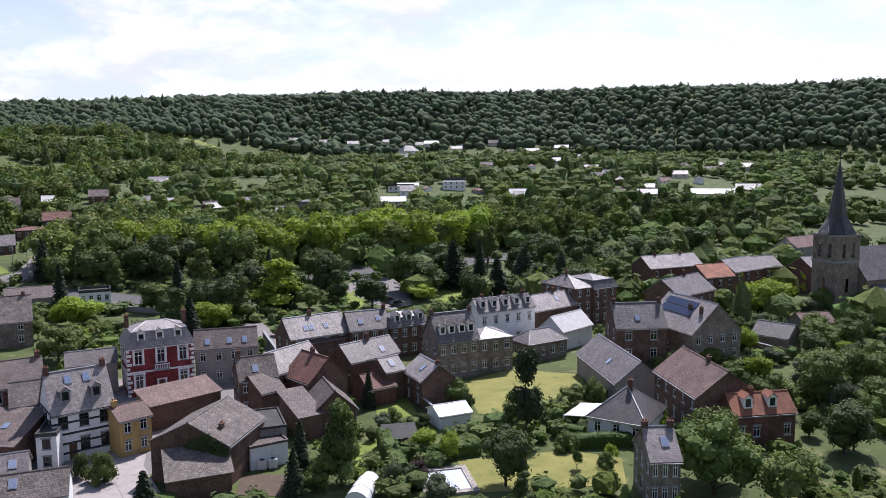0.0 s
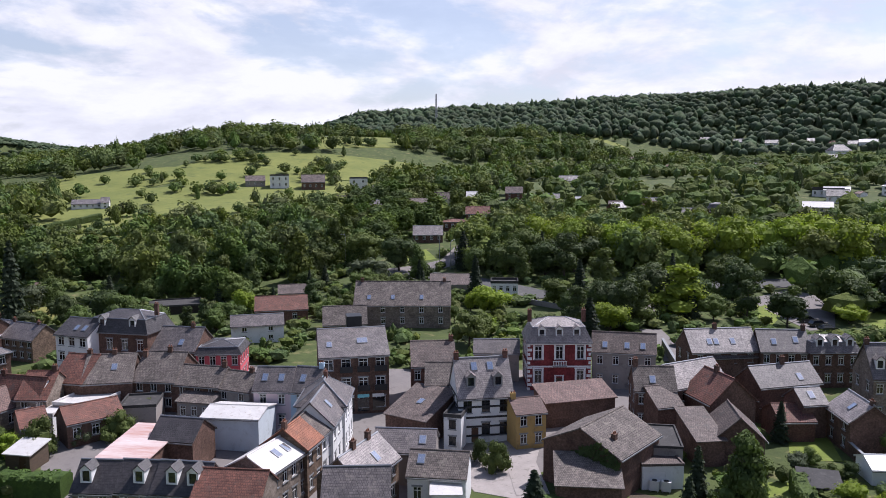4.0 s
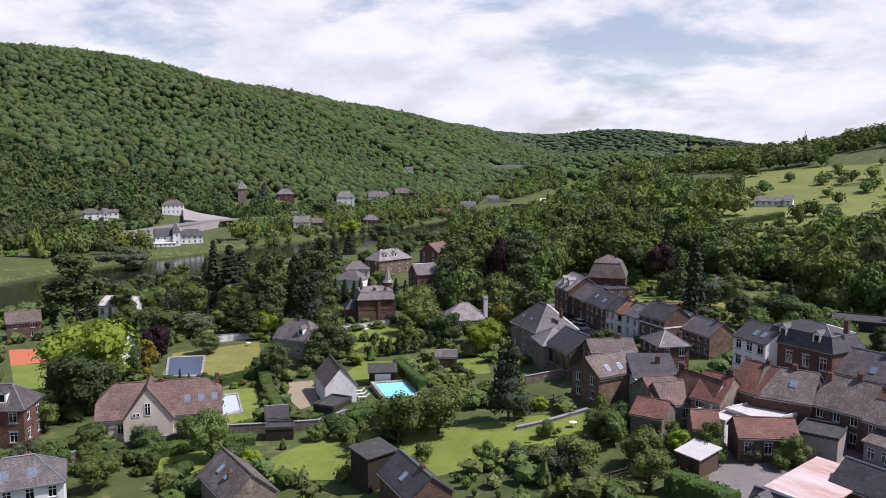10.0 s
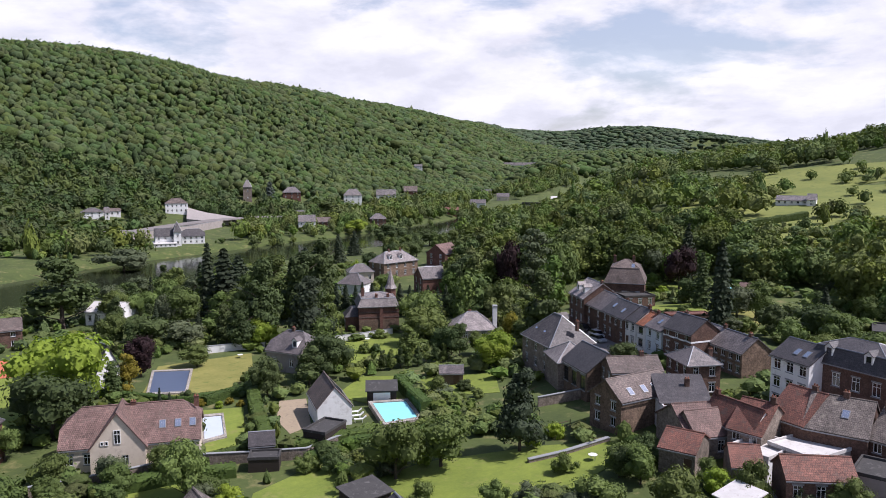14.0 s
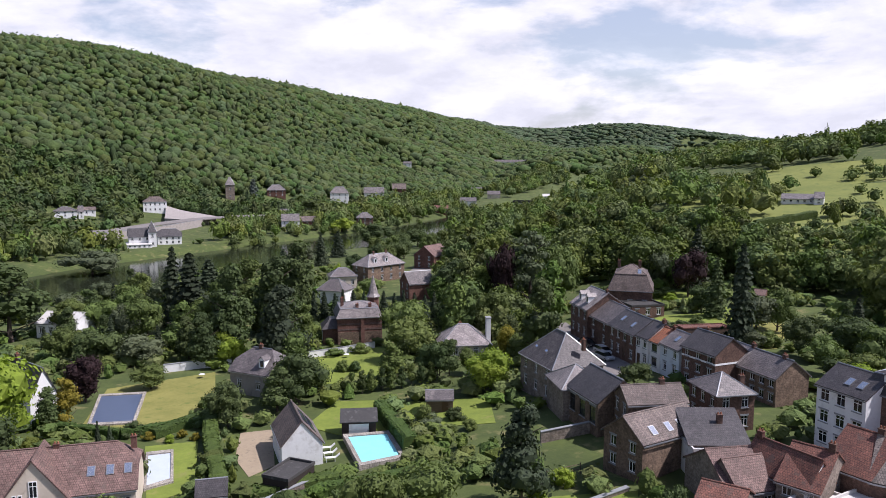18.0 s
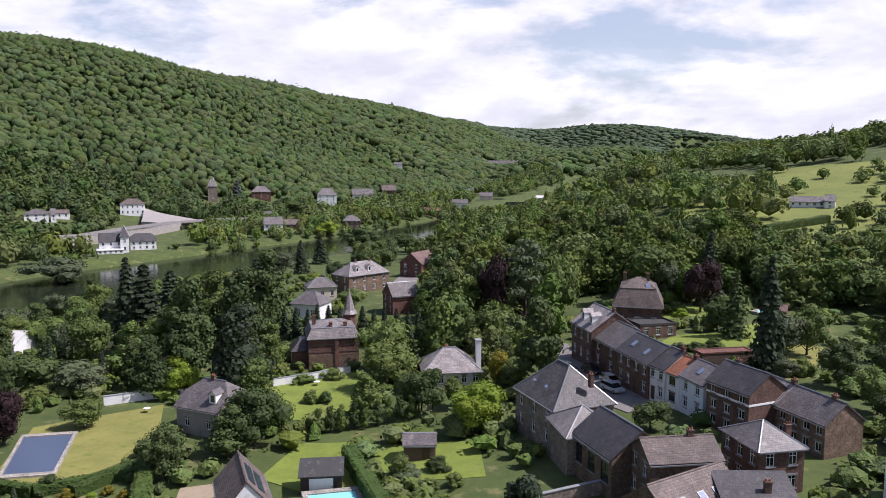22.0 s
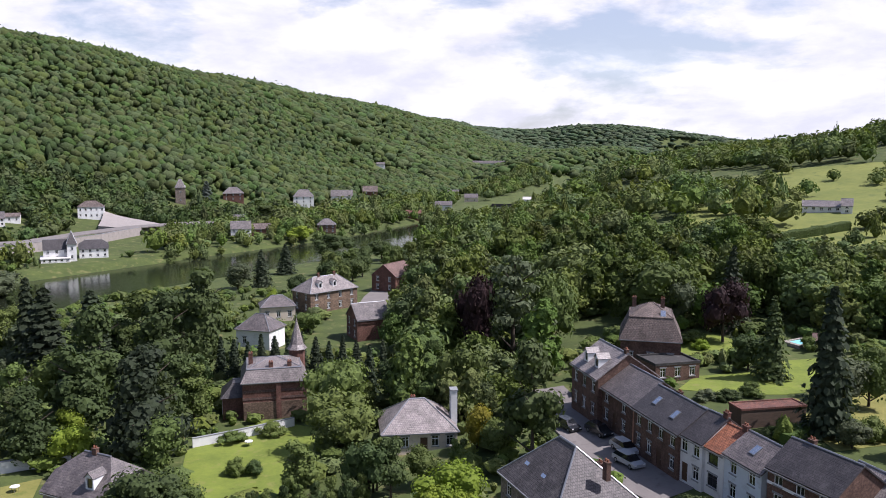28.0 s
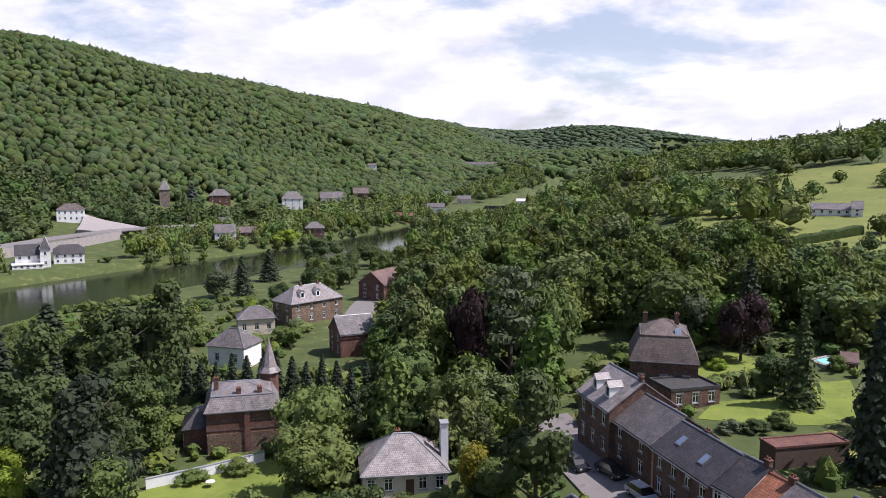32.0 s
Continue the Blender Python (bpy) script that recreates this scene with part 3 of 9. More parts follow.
def ribbon(name, line, width, mat, lift=0.1, label="", category="road", step=5.0, kind="structure"):
    """A road or path along a line, draped over the ground."""
    pts = []
    for a, b in zip(line, line[1:]):
        n = max(1, int(math.hypot(b[0] - a[0], b[1] - a[1]) / step))
        pts += [(a[0] + (b[0] - a[0]) * k / n, a[1] + (b[1] - a[1]) * k / n) for k in range(n)]
    pts.append(line[-1])
    mb, rows = MB(), []
    for i, p in enumerate(pts):
        a, b = pts[max(i - 1, 0)], pts[min(i + 1, len(pts) - 1)]
        d = Vector((b[0] - a[0], b[1] - a[1])).normalized()
        rows.append([(p[0] + d.y * u, p[1] - d.x * u, max(gz(p[0] + d.y * u, p[1] - d.x * u), gz(*p) - 0.3) + lift) for u in (-width / 2, 0, width / 2)])
    for r, s in zip(rows, rows[1:]):
        for k in (0, 1):
            mb.face([r[k], r[k + 1], s[k + 1], s[k]])
        for k, o in ((0, -1), (2, 1)):
            lo = [(q[0], q[1], q[2] - 0.5) for q in (r[k], s[k])]
            mb.face([r[k], s[k], lo[1], lo[0]][::o])
    CLEARED.append([tuple(r[0][:2]) for r in rows] + [tuple(r[2][:2]) for r in rows[::-1]])
    return tagged(new(name, mb.mesh(name, M[mat])), label, category, kind=kind)
# ---- houses ----
def panel(mb, o, u, length, z0, z1, holes, depth=0.16, mat=0):
    """A wall face from o along u, with openings (centre, sill, width, height) cut through and their reveals."""
    o, u = Vector(o), Vector(u).normalized()
    n = u.cross(Vector((0, 0, 1)))
    us = sorted({0.0, length} | {v for c, s, w, h in holes for v in (c - w / 2, c + w / 2)})
    zs = sorted({z0, z1} | {v for c, s, w, h in holes for v in (s, s + h)})
    P = lambda a, z, d=0.0: o + u * a - n * d + Vector((0, 0, z))
    for a, b in zip(us, us[1:]):
        for c, d in zip(zs, zs[1:]):
            m, q = (a + b) / 2, (c + d) / 2
            if any(abs(m - hc) < w / 2 and hs < q < hs + hh for hc, hs, w, hh in holes):
                continue
            mb.face([P(a, c), P(b, c), P(b, d), P(a, d)], mat)
    for hc, hs, w, hh in holes:
        a, b, c, d = hc - w / 2, hc + w / 2, hs, hs + hh
        for p, q in (((a, c), (b, c)), ((b, c), (b, d)), ((b, d), (a, d)), ((a, d), (a, c))):
            mb.face([P(*p), P(*p, depth), P(*q, depth), P(*q)], mat)


WIN = {}


def window_meshes(w, h, frame, bars=1):
    """Frame with casement bars, a sill, and the panes."""
    key = (round(w, 2), round(h, 2), frame, bars)
    if key not in WIN:
        t = 0.09
        f = MB()
        f.box(-w / 2, 0.08, 0, -w / 2 + t, 0.16, h)
        f.box(w / 2 - t, 0.08, 0, w / 2, 0.16, h)
        f.box(-w / 2 + t, 0.08, h - t, w / 2 - t, 0.16, h)
        f.box(-w / 2 + t, 0.08, 0, w / 2 - t, 0.16, t)
        for k in range(bars):
            x = -w / 2 + w * (k + 1) / (bars + 1)
            f.box(x - 0.035, 0.09, t, x + 0.035, 0.155, h - t)
        if h > 1.3:
            f.box(-w / 2 + t, 0.085, h * 0.7 - 0.035, w / 2 - t, 0.158, h * 0.7 + 0.035)
        g = MB()
        g.box(-w / 2 + 0.02, 0.11, 0.02, w / 2 - 0.02, 0.13, h - 0.02)
        s = MB()
        s.box(-w / 2 - 0.1, -0.09, -0.13, w / 2 + 0.1, 0.08, -0.003)
        l = MB()
        l.box(-w / 2 - 0.14, -0.03, h + 0.003, w / 2 + 0.14, 0.05, h + 0.22)
        WIN[key] = (f.mesh("window", M[frame]), g.mesh("pane", M["glass"]), s.mesh("sill", M["bluestone"]), l.mesh("lintel", M["bluestone"]))
    return WIN[key]


FOOT = []
SIDES = {"f": ((-1, -1), (1, 0)), "r": ((1, -1), (0, 1)), "b": ((1, 1), (-1, 0)), "l": ((-1, 1), (0, -1))}


def house(name, x, y, turn, L, W, eave, rise, roof="gable", wall="brick_brown", tiles="slate", win="", doors="", chim=(), sky=(), dorm=(),
          frame="trim", label="", category="house", group="", sunk=1.6, over=0.3, lintel=True, base=None, bars=1, inset=None, plinth=False, band=None, z=None, wsize=(1.0, 1.5), quoin=False):
    """A house with its ridge along local x; front is -y.
    win: e.g. "f3.2 r2.2 gl1": columns.storeys on a side, g: windows in a gable. doors: "f0.4" a door at that share of a side.
    chim: (along, across, height); sky: (slope, along, up); dorm: (slope, along)."""
    z0 = gz(x, y) if z is None else z
    ob = thing(name, x, y, z0, turn, label, category, group)
    hx, hy = L / 2, W / 2
    FOOT.append((x, y, max(hx, hy)))
    holes = {k: [] for k in "frbl"}
    gab = {"l": 0, "r": 0}
    for w in win.split():
        if w[0] == "g":
            gab[w[1]] = int(w[2:])
            continue
        n, st = w[1:].split(".")
        n, st = int(n), int(st)
        ln = L if w[0] in "fb" else W
        for s in range(st):
            fh = eave / st
            hh = min(wsize[1], fh * 0.56)
            for k in range(n):
                holes[w[0]].append((ln * (k + 0.5) / n, s * fh + fh * 0.3, min(wsize[0], ln / n * 0.55), hh, 0))
    for d in doors.split():
        ln = L if d[0] in "fb" else W
        c = float(d[1:].split("x")[0]) * ln
        ww = float(d.split("x")[1]) if "x" in d else 1.0
        holes[d[0]] = [h for h in holes[d[0]] if abs(h[0] - c) > (h[2] + ww) / 2 + 0.1 or h[1] > 2.3]
        holes[d[0]].append((c, 0.02, ww, min(2.15, eave - 0.3), 1))
    mb = MB()
    for k, ((sx, sy), (ux, uy)) in SIDES.items():
        panel(mb, (sx * hx, sy * hy, 0), (ux, uy, 0), L if k in "fb" else W, -sunk, eave, [h[:4] for h in holes[k]])
    top = eave + rise
    if roof in ("gable", "half"):
        cut = 0.45 if roof == "half" else 1.0
        for s in (-1, 1):
            pts = [(s * hx, -hy * s, eave), (s * hx, hy * s, eave)]
            if cut < 1:
                pts += [(s * hx, hy * s * (1 - cut), eave + rise * cut), (s * hx, -hy * s * (1 - cut), eave + rise * cut)]
            else:
                pts += [(s * hx, 0, top)]
            mb.face(pts)
    elif roof == "shed":
        mb.face([(-hx, hy, eave), (hx, hy, eave), (hx, hy, top), (-hx, hy, top)][::-1])
        for s in (-1, 1):
            mb.face([(s * hx, -hy, eave), (s * hx, hy, eave), (s * hx, hy, top)][::s])
    else:
        mb.face([(-hx, -hy, eave - 0.02), (hx, -hy, eave - 0.02), (hx, hy, eave - 0.02), (-hx, hy, eave - 0.02)])
    part("wall", mb, M[wall], ob)
    if plinth:
        pb = MB()
        pb.box(-hx - 0.06, -hy - 0.06, -sunk, hx + 0.06, hy + 0.06, 0.55)
        part("plinth", pb, M["bluestone"], ob, "grey stone plinth")
    if band:
        for q in band:
            bb = MB()
            e = 0.05
            for a in ((-hx - e, -hy - e, hx + e, -hy - 0.004), (-hx - e, hy + 0.004, hx + e, hy + e), (-hx - e, -hy - 0.004, -hx - 0.004, hy + 0.004), (hx + 0.004, -hy - 0.004, hx + e, hy + 0.004)):
                bb.box(a[0], a[1], q, a[2], a[3], q + 0.28)
            part("string_course", bb, M["trim" if wall != "white" else "dark_paint"], ob)
    for k, ((sx, sy), (ux, uy)) in SIDES.items():
        for c, s, w, h, door in holes[k]:
            loc = (sx * hx + ux * c, sy * hy + uy * c, s)
            rot = (0, 0, math.atan2(uy, ux))
            if door:
                db = MB()
                db.box(-w / 2, 0.07, 0, w / 2, 0.14, h)
                if w < 1.6:
                    for q in (0.12, 0.55):
                        db.box(-w / 2 + 0.14, 0.045, h * q, w / 2 - 0.14, 0.07, h * (q + 0.33))
                d = part("door" if w < 1.6 else "garage_door", db, M["trim" if w >= 1.6 else "brown_paint"], ob, "", loc, rot)
                hb = MB()
                hb.box(w / 2 - 0.2, -0.01, 1.0, w / 2 - 0.1, 0.05, 1.06)
                part("handle", hb, M["steel"], d)
                continue
            fm, gm, sm, lm = window_meshes(w, h, frame, bars)
            wd = part("window", fm, None, ob, "", loc, rot)
            part("pane", gm, None, wd)
            part("sill", sm, None, wd)
            if lintel:
                part("lintel", lm, None, wd)
    if quoin:
        for sx, sy in ((-1, -1), (1, -1), (1, 1), (-1, 1)):
            n = int(eave / 0.75)
            for q in range(n):
                a, c = (0.75, 0.45) if q % 2 else (0.45, 0.75)
                qb = MB()
                x0, y0 = sx * (hx + 0.05), sy * (hy + 0.05)
                x1, y1 = x0 - sx * a, y0 - sy * c
                qb.box(min(x0, x1), min(y0, y1), q * 0.75 + 0.04, max(x0, x1), max(y0, y1), q * 0.75 + 0.5)
                part("quoin", qb, M["trim"], ob)
        for k, ((sx, sy), (ux, uy)) in SIDES.items():
            for c, s, w, h, door in holes[k]:
                loc = (sx * hx + ux * c, sy * hy + uy * c, s)
                qb = MB()
                for e in (-1, 1):
                    qb.box(min(e * (w / 2 + 0.01), e * (w / 2 + 0.28)), -0.06, -0.1, max(e * (w / 2 + 0.01), e * (w / 2 + 0.28)), 0.02, h + 0.3)
                qb.box(-w / 2 - 0.35, -0.09, h + 0.3, w / 2 + 0.35, 0.02, h + 0.5)
                part("window_surround", qb, M["trim"], ob, "white stone surround", loc, (0, 0, math.atan2(uy, ux)))
    rb = MB()
    o, t = over, 0.16
    pitch = rise / hy if hy else 0
    if roof == "gable":
        for s in (-1, 1):
            e = eave - o * pitch
            pts = [(-hx - o * 0.6, s * (hy + o), e), (hx + o * 0.6, s * (hy + o), e), (hx + o * 0.6, 0, top), (-hx - o * 0.6, 0, top)]
            rb.slab([(p[0], p[1], p[2] + t) for p in (pts if s < 0 else pts[::-1])], t * 0.9)
        rg = MB()
        rg.tube((-hx - o * 0.6, 0, top + t - 0.03), (hx + o * 0.6, 0, top + t - 0.03), 0.13, 0.13, 6)
    elif roof == "half":
        cut = 0.45
        r0 = hx * 0.0 + (hy * (1 - cut)) * 0.9
        e = eave - o * pitch
        zc, yc = eave + rise * cut, hy * (1 - cut)
        for s in (-1, 1):
            pts = [(-hx - o, s * (hy + o), e), (hx + o, s * (hy + o), e), (hx + o, s * yc, zc), (hx - r0, 0, top), (-hx + r0, 0, top), (-hx - o, s * yc, zc)]
            rb.slab([(p[0], p[1], p[2] + t) for p in (pts if s < 0 else pts[::-1])], t * 0.9)
            q = [(s * (hx + o), -yc * s, zc), (s * (hx + o), yc * s, zc), (s * (hx - r0), 0, top)]
            rb.slab([(p[0], p[1], p[2] + t) for p in q], t * 0.9)
        rg = MB()
        rg.tube((-hx + r0, 0, top + t), (hx - r0, 0, top + t), 0.13, 0.13, 6)
    elif roof == "hip":
        r = max(0.0, hx - hy * (inset if inset is not None else 0.9))
        e = eave - 0.05
        c = [(-hx - o, -hy - o, e), (hx + o, -hy - o, e), (hx + o, hy + o, e), (-hx - o, hy + o, e)]
        R0, R1 = (-r, 0, top), (r, 0, top)
        for pts in ([c[0], c[1], R1, R0], [c[2], c[3], R0, R1]) if r > 0.05 else ([c[0], c[1], R1], [c[2], c[3], R1]):
            rb.face(pts)
        rb.face([c[1], c[2], R1])
        rb.face([c[3], c[0], R0])
        rb.face([(p[0], p[1], p[2] - 0.14) for p in c[::-1]])
        for i in range(4):
            p, q = c[i], c[(i + 1) % 4]
            rb.face([(p[0], p[1], e - 0.14), (q[0], q[1], e - 0.14), q, p])
        rg = MB()
        if r > 0.05:
            rg.tube(R0, R1, 0.14, 0.14, 6)
        for p, q in ((c[0], R0), (c[3], R0), (c[1], R1), (c[2], R1)):
            rg.tube(p, q, 0.1, 0.1, 5)
    elif roof == "mansard":
        m = rise * 0.66
        i = min(0.36 * m, hy * 0.45)
        a = [(-hx - o, -hy - o, eave), (hx + o, -hy - o, eave), (hx + o, hy + o, eave), (-hx - o, hy + o, eave)]
        b = [(-hx + i, -hy + i, eave + m), (hx - i, -hy + i, eave + m), (hx - i, hy - i, eave + m), (-hx + i, hy - i, eave + m)]
        r = max(0.3, hx - hy)
        R0, R1 = (-r, 0, top), (r, 0, top)
        for k in range(4):
            j = (k + 1) % 4
            rb.face([a[k], a[j], b[j], b[k]])
        for pts in ([b[0], b[1], R1, R0], [b[2], b[3], R0, R1], [b[1], b[2], R1], [b[3], b[0], R0]):
            rb.face(pts)
        rb.face([(p[0], p[1], p[2] - 0.15) for p in a[::-1]])
        for k in range(4):
            p, q = a[k], a[(k + 1) % 4]
            rb.face([(p[0], p[1], eave - 0.15), (q[0], q[1], eave - 0.15), q, p])
        rg = MB()
        for k in range(4):
            rg.tube(b[k], b[(k + 1) % 4], 0.11, 0.11, 5)
        for p, q in ((b[0], R0), (b[3], R0), (b[1], R1), (b[2], R1), (R0, R1)):
            rg.tube(p, q, 0.08, 0.08, 5)
    elif roof == "shed":
        pts = [(-hx - o, -hy - o, eave - o * rise / W), (hx + o, -hy - o, eave - o * rise / W), (hx + o, hy + o, top + o * rise / W), (-hx - o, hy + o, top + o * rise / W)]
        rb.slab([(p[0], p[1], p[2] + t) for p in pts], t * 0.9)
        rg = None
    else:
        rb.box(-hx - 0.05, -hy - 0.05, eave, hx + 0.05, hy + 0.05, eave + 0.12)
        for a in ((-hx - 0.08, -hy - 0.08, hx + 0.08, -hy + 0.14), (-hx - 0.08, hy - 0.14, hx + 0.08, hy + 0.08), (-hx - 0.08, -hy + 0.14, -hx + 0.14, hy - 0.14), (hx - 0.14, -hy + 0.14, hx + 0.08, hy - 0.14)):
            rb.box(a[0], a[1], eave + 0.004, a[2], a[3], eave + 0.12 + max(0.1, rise))
        rg = None
    rf = part("roof", rb, M[tiles], ob)
    if rg:
        part("ridge_capping", rg, M["zinc" if "slate" in tiles else tiles], rf)
    if roof in ("gable", "half", "hip", "mansard") and over > 0.15:
        for s in (-1, 1):
            gb = MB()
            ez = eave - (o * pitch if roof in ("gable", "half") else 0.06)
            gb.box(-hx - o * 0.5, s * (hy + o + 0.07) - 0.065, ez - 0.1, hx + o * 0.5, s * (hy + o + 0.07) + 0.065, ez + 0.04)
            part("gutter", gb, M["zinc"], ob)

    def slope_z(v):
        """Height of the roof over the depth v (metres from the middle)."""
        if roof == "shed":
            return eave + rise * (v + hy) / W
        if roof == "flat":
            return eave
        if roof == "mansard":
            m = rise * 0.66
            i = min(0.36 * m, hy * 0.45)
            d = hy - abs(v)
            return eave + m * d / i if d < i else eave + m + (rise - m) * (d - i) / (hy - i)
        return top - abs(v) * pitch
    for a, c, h in chim:
        cx, cy = a * hx * 0.97, c * hy * 0.97
        zz = slope_z(cy)
        cb = MB()
        h *= 0.7
        cb.box(cx - 0.34, cy - 0.24, zz - 0.9, cx + 0.34, cy + 0.24, zz + h)
        cb.box(cx - 0.39, cy - 0.29, zz + h, cx + 0.39, cy + 0.29, zz + h + 0.1)
        cm = "brick_brown" if wall in ("stone", "stone_brown", "brick_brown", "grey") else ("brick_red" if "brick" in wall or wall in ("cream", "white") else wall)
        ch = part("chimney", cb, M[cm], ob)
        for q in (-0.17, 0.17):
            pp = MB()
            pp.tube((cx + q, cy, zz + h + 0.1), (cx + q, cy, zz + h + 0.36), 0.11, 0.09, 7)
            part("chimney_pot", pp, M["tile_orange"], ch)
    for s, a, up in sky:
        ang = math.atan2(rise, hy) if roof != "shed" else math.atan2(rise, W)
        v = s * hy * (1 - up)
        if roof == "shed":
            v = -hy + W * up
        sb = MB()
        sb.box(-0.45, -0.65, 0.0, 0.45, 0.65, 0.1)
        gb = MB()
        gb.box(-0.37, -0.57, 0.1, 0.37, 0.57, 0.115)
        if roof == "hip":
            zz = eave + rise * (1 - abs(v) / hy)
        else:
            zz = slope_z(v) + t
        sk = part("skylight", sb, M["zinc"], ob, "roof window in a metal frame", (a * hx, v, zz), (ang if s < 0 else -ang, 0, 0))
        part("pane", gb, M["skylight"], sk)
    for s, a in dorm:
        w, h, d = 1.25, 1.55, 1.9
        fy = hy - (0.25 if roof == "mansard" else hy * 0.22)
        zz = slope_z(fy - 0.0) + 0.1
        db = MB()
        panel(db, (-w / 2, 0, 0), (1, 0, 0), w, -0.4, h, [(w / 2, 0.2, w * 0.66, h * 0.75)])
        db.face([(-w / 2, d, -0.4), (-w / 2, 0, -0.4), (-w / 2, 0, h), (-w / 2, d, h)])
        db.face([(w / 2, 0, -0.4), (w / 2, d, -0.4), (w / 2, d, h), (w / 2, 0, h)])
        db.face([(-w / 2, 0, h), (w / 2, 0, h), (0, 0, h + 0.55)])
        loc, rot = (a * hx, s * fy, zz), (0, 0, 0 if s < 0 else math.pi)
        dm = part("dormer", db, M["trim" if frame == "trim" else "zinc"], ob, "", loc, rot)
        q = MB()
        for e in (-1, 1):
            pts = [(e * (w / 2 + 0.14), -0.16, h - 0.1), (e * (w / 2 + 0.14), d, h - 0.1), (0, d, h + 0.6), (0, -0.16, h + 0.6)]
            q.slab(pts if e > 0 else pts[::-1], 0.09)
        part("dormer_roof", q, M[tiles], dm)
        fm, gm, sm, lm = window_meshes(w * 0.66, h * 0.75, frame, 1)
        part("pane", gm, None, dm, "", (0, 0, 0.2))
    return ob
# ---- trees ----
rng = np.random.default_rng(7)


def ico(sub):
    bm = bmesh.new()
    bmesh.ops.create_icosphere(bm, subdivisions=sub, radius=1.0)
    v = np.array([p.co[:] for p in bm.verts])
    f = np.array([[q.index for q in p.verts] for p in bm.faces])
    bm.free()
    return v, f


ICO = {k: ico(k) for k in (1, 2, 3)}


def bumpy(v, amount, freq, seed):
    out = np.empty_like(v)
    for i, p in enumerate(v):
        q = Vector(p) * freq + Vector((seed * 3.7, seed * 1.9, seed))
        out[i] = p * (1 + amount * (noise.noise(q) + 0.5 * noise.noise(q * 2.3)))
    return out


def leaf_cards(centres, normals, size, r):
    """Small bent leaf sprays: two triangles each, turned towards the outside with much scatter."""
    n = len(centres)
    d = normals + r.normal(0, 0.3, (n, 3)) + (0, 0, 0.15)
    d /= np.linalg.norm(d, axis=1)[:, None]
    u = np.cross(d, r.normal(0, 1, (n, 3)))
    u /= np.linalg.norm(u, axis=1)[:, None] + 1e-9
    w = np.cross(d, u)
    s = size * r.uniform(0.6, 1.4, (n, 1))
    c = centres
    v = np.stack([c - u * s, c + w * s * 0.7 + d * s * 0.25, c + u * s, c - w * s * 0.7 - d * s * 0.2], 1).reshape(-1, 3)
    k = np.arange(n)[:, None] * 4
    f = np.concatenate([k + [0, 1, 2], k + [0, 2, 3]], 1).reshape(-1, 3)
    return v, f


def crown(kind, seed, cards=780, size=None):
    """Unit-height crown with its foot at z = 0: clumps on limbs, each a lumpy core covered with leaf sprays."""
    r = np.random.default_rng(seed)
    vs, fs, n0 = [], [], 0

    def add(v, f):
        nonlocal n0
        vs.append(v)
        fs.append(f + n0)
        n0 += len(v)

    clumps = []
    if kind == "round":
        for k in range(17):
            a, h = r.uniform(0, math.tau), r.uniform(0, 1)
            rad = 0.33 * math.sqrt(max(0.05, 1 - (2 * h - 1) ** 2)) * r.uniform(0.55, 1.05)
            clumps.append((math.cos(a) * rad, math.sin(a) * rad, 0.26 + 0.52 * h, r.uniform(0.14, 0.21)))
        clumps.append((0, 0, 0.5, 0.28))
    elif kind == "tall":
        for k in range(20):
            a, h = r.uniform(0, math.tau), r.uniform(0, 1)
            rad = 0.2 * (1 - 0.55 * h) * r.uniform(0.5, 1.1)
            clumps.append((math.cos(a) * rad, math.sin(a) * rad, 0.18 + 0.7 * h, r.uniform(0.09, 0.15) * (1.15 - 0.5 * h)))
        clumps.append((0, 0, 0.45, 0.2))
        clumps.append((0, 0, 0.7, 0.13))
    elif kind == "wide":
        for k in range(22):
            a, h = r.uniform(0, math.tau), r.uniform(0, 1)
            rad = 0.5 * math.sqrt(max(0.08, 1 - (1.7 * h - 0.7) ** 2)) * r.uniform(0.4, 1.0)
            clumps.append((math.cos(a) * rad, math.sin(a) * rad, 0.3 + 0.5 * h, r.uniform(0.13, 0.21)))
        clumps.append((0, 0, 0.52, 0.33))
    elif kind == "cedar":
        for k in range(20):
            h = k / 19
            a = k * 2.4 + r.uniform(-0.4, 0.4)
            rad = (0.42 - 0.33 * h) * r.uniform(0.55, 1.05)
            clumps.append((math.cos(a) * rad, math.sin(a) * rad, 0.16 + 0.78 * h, -r.uniform(0.15, 0.21) * (1.1 - 0.5 * h)))
        clumps.append((0, 0, 0.5, 0.14))
        clumps.append((0, 0, 0.75, 0.09))
    per = cards // max(1, len(clumps))
    for i, (x, y, z, rad) in enumerate(clumps):
        flat = 0.3 if rad < 0 else 0.85
        rad = abs(rad)
        v, f = ICO[1]
        core = (0.68 if size else 0.8) if flat > 0.5 else 0.5
        v = bumpy(v, 0.28, 1.9, seed * 31 + i) * (rad * core, rad * core, rad * core * flat) + (x, y, z)
        add(v, f)
        d = r.normal(0, 1, (per, 3))
        d[:, 2] += 0.25
        d /= np.linalg.norm(d, axis=1)[:, None]
        c = d * (rad * r.uniform(0.8, 1.2, (per, 1))) * (1, 1, flat) + (x, y, z)
        add(*leaf_cards(c, d, size or {"tall": 0.021, "cedar": 0.021}.get(kind, 0.0225), r))
    return np.concatenate(vs), np.concatenate(fs)


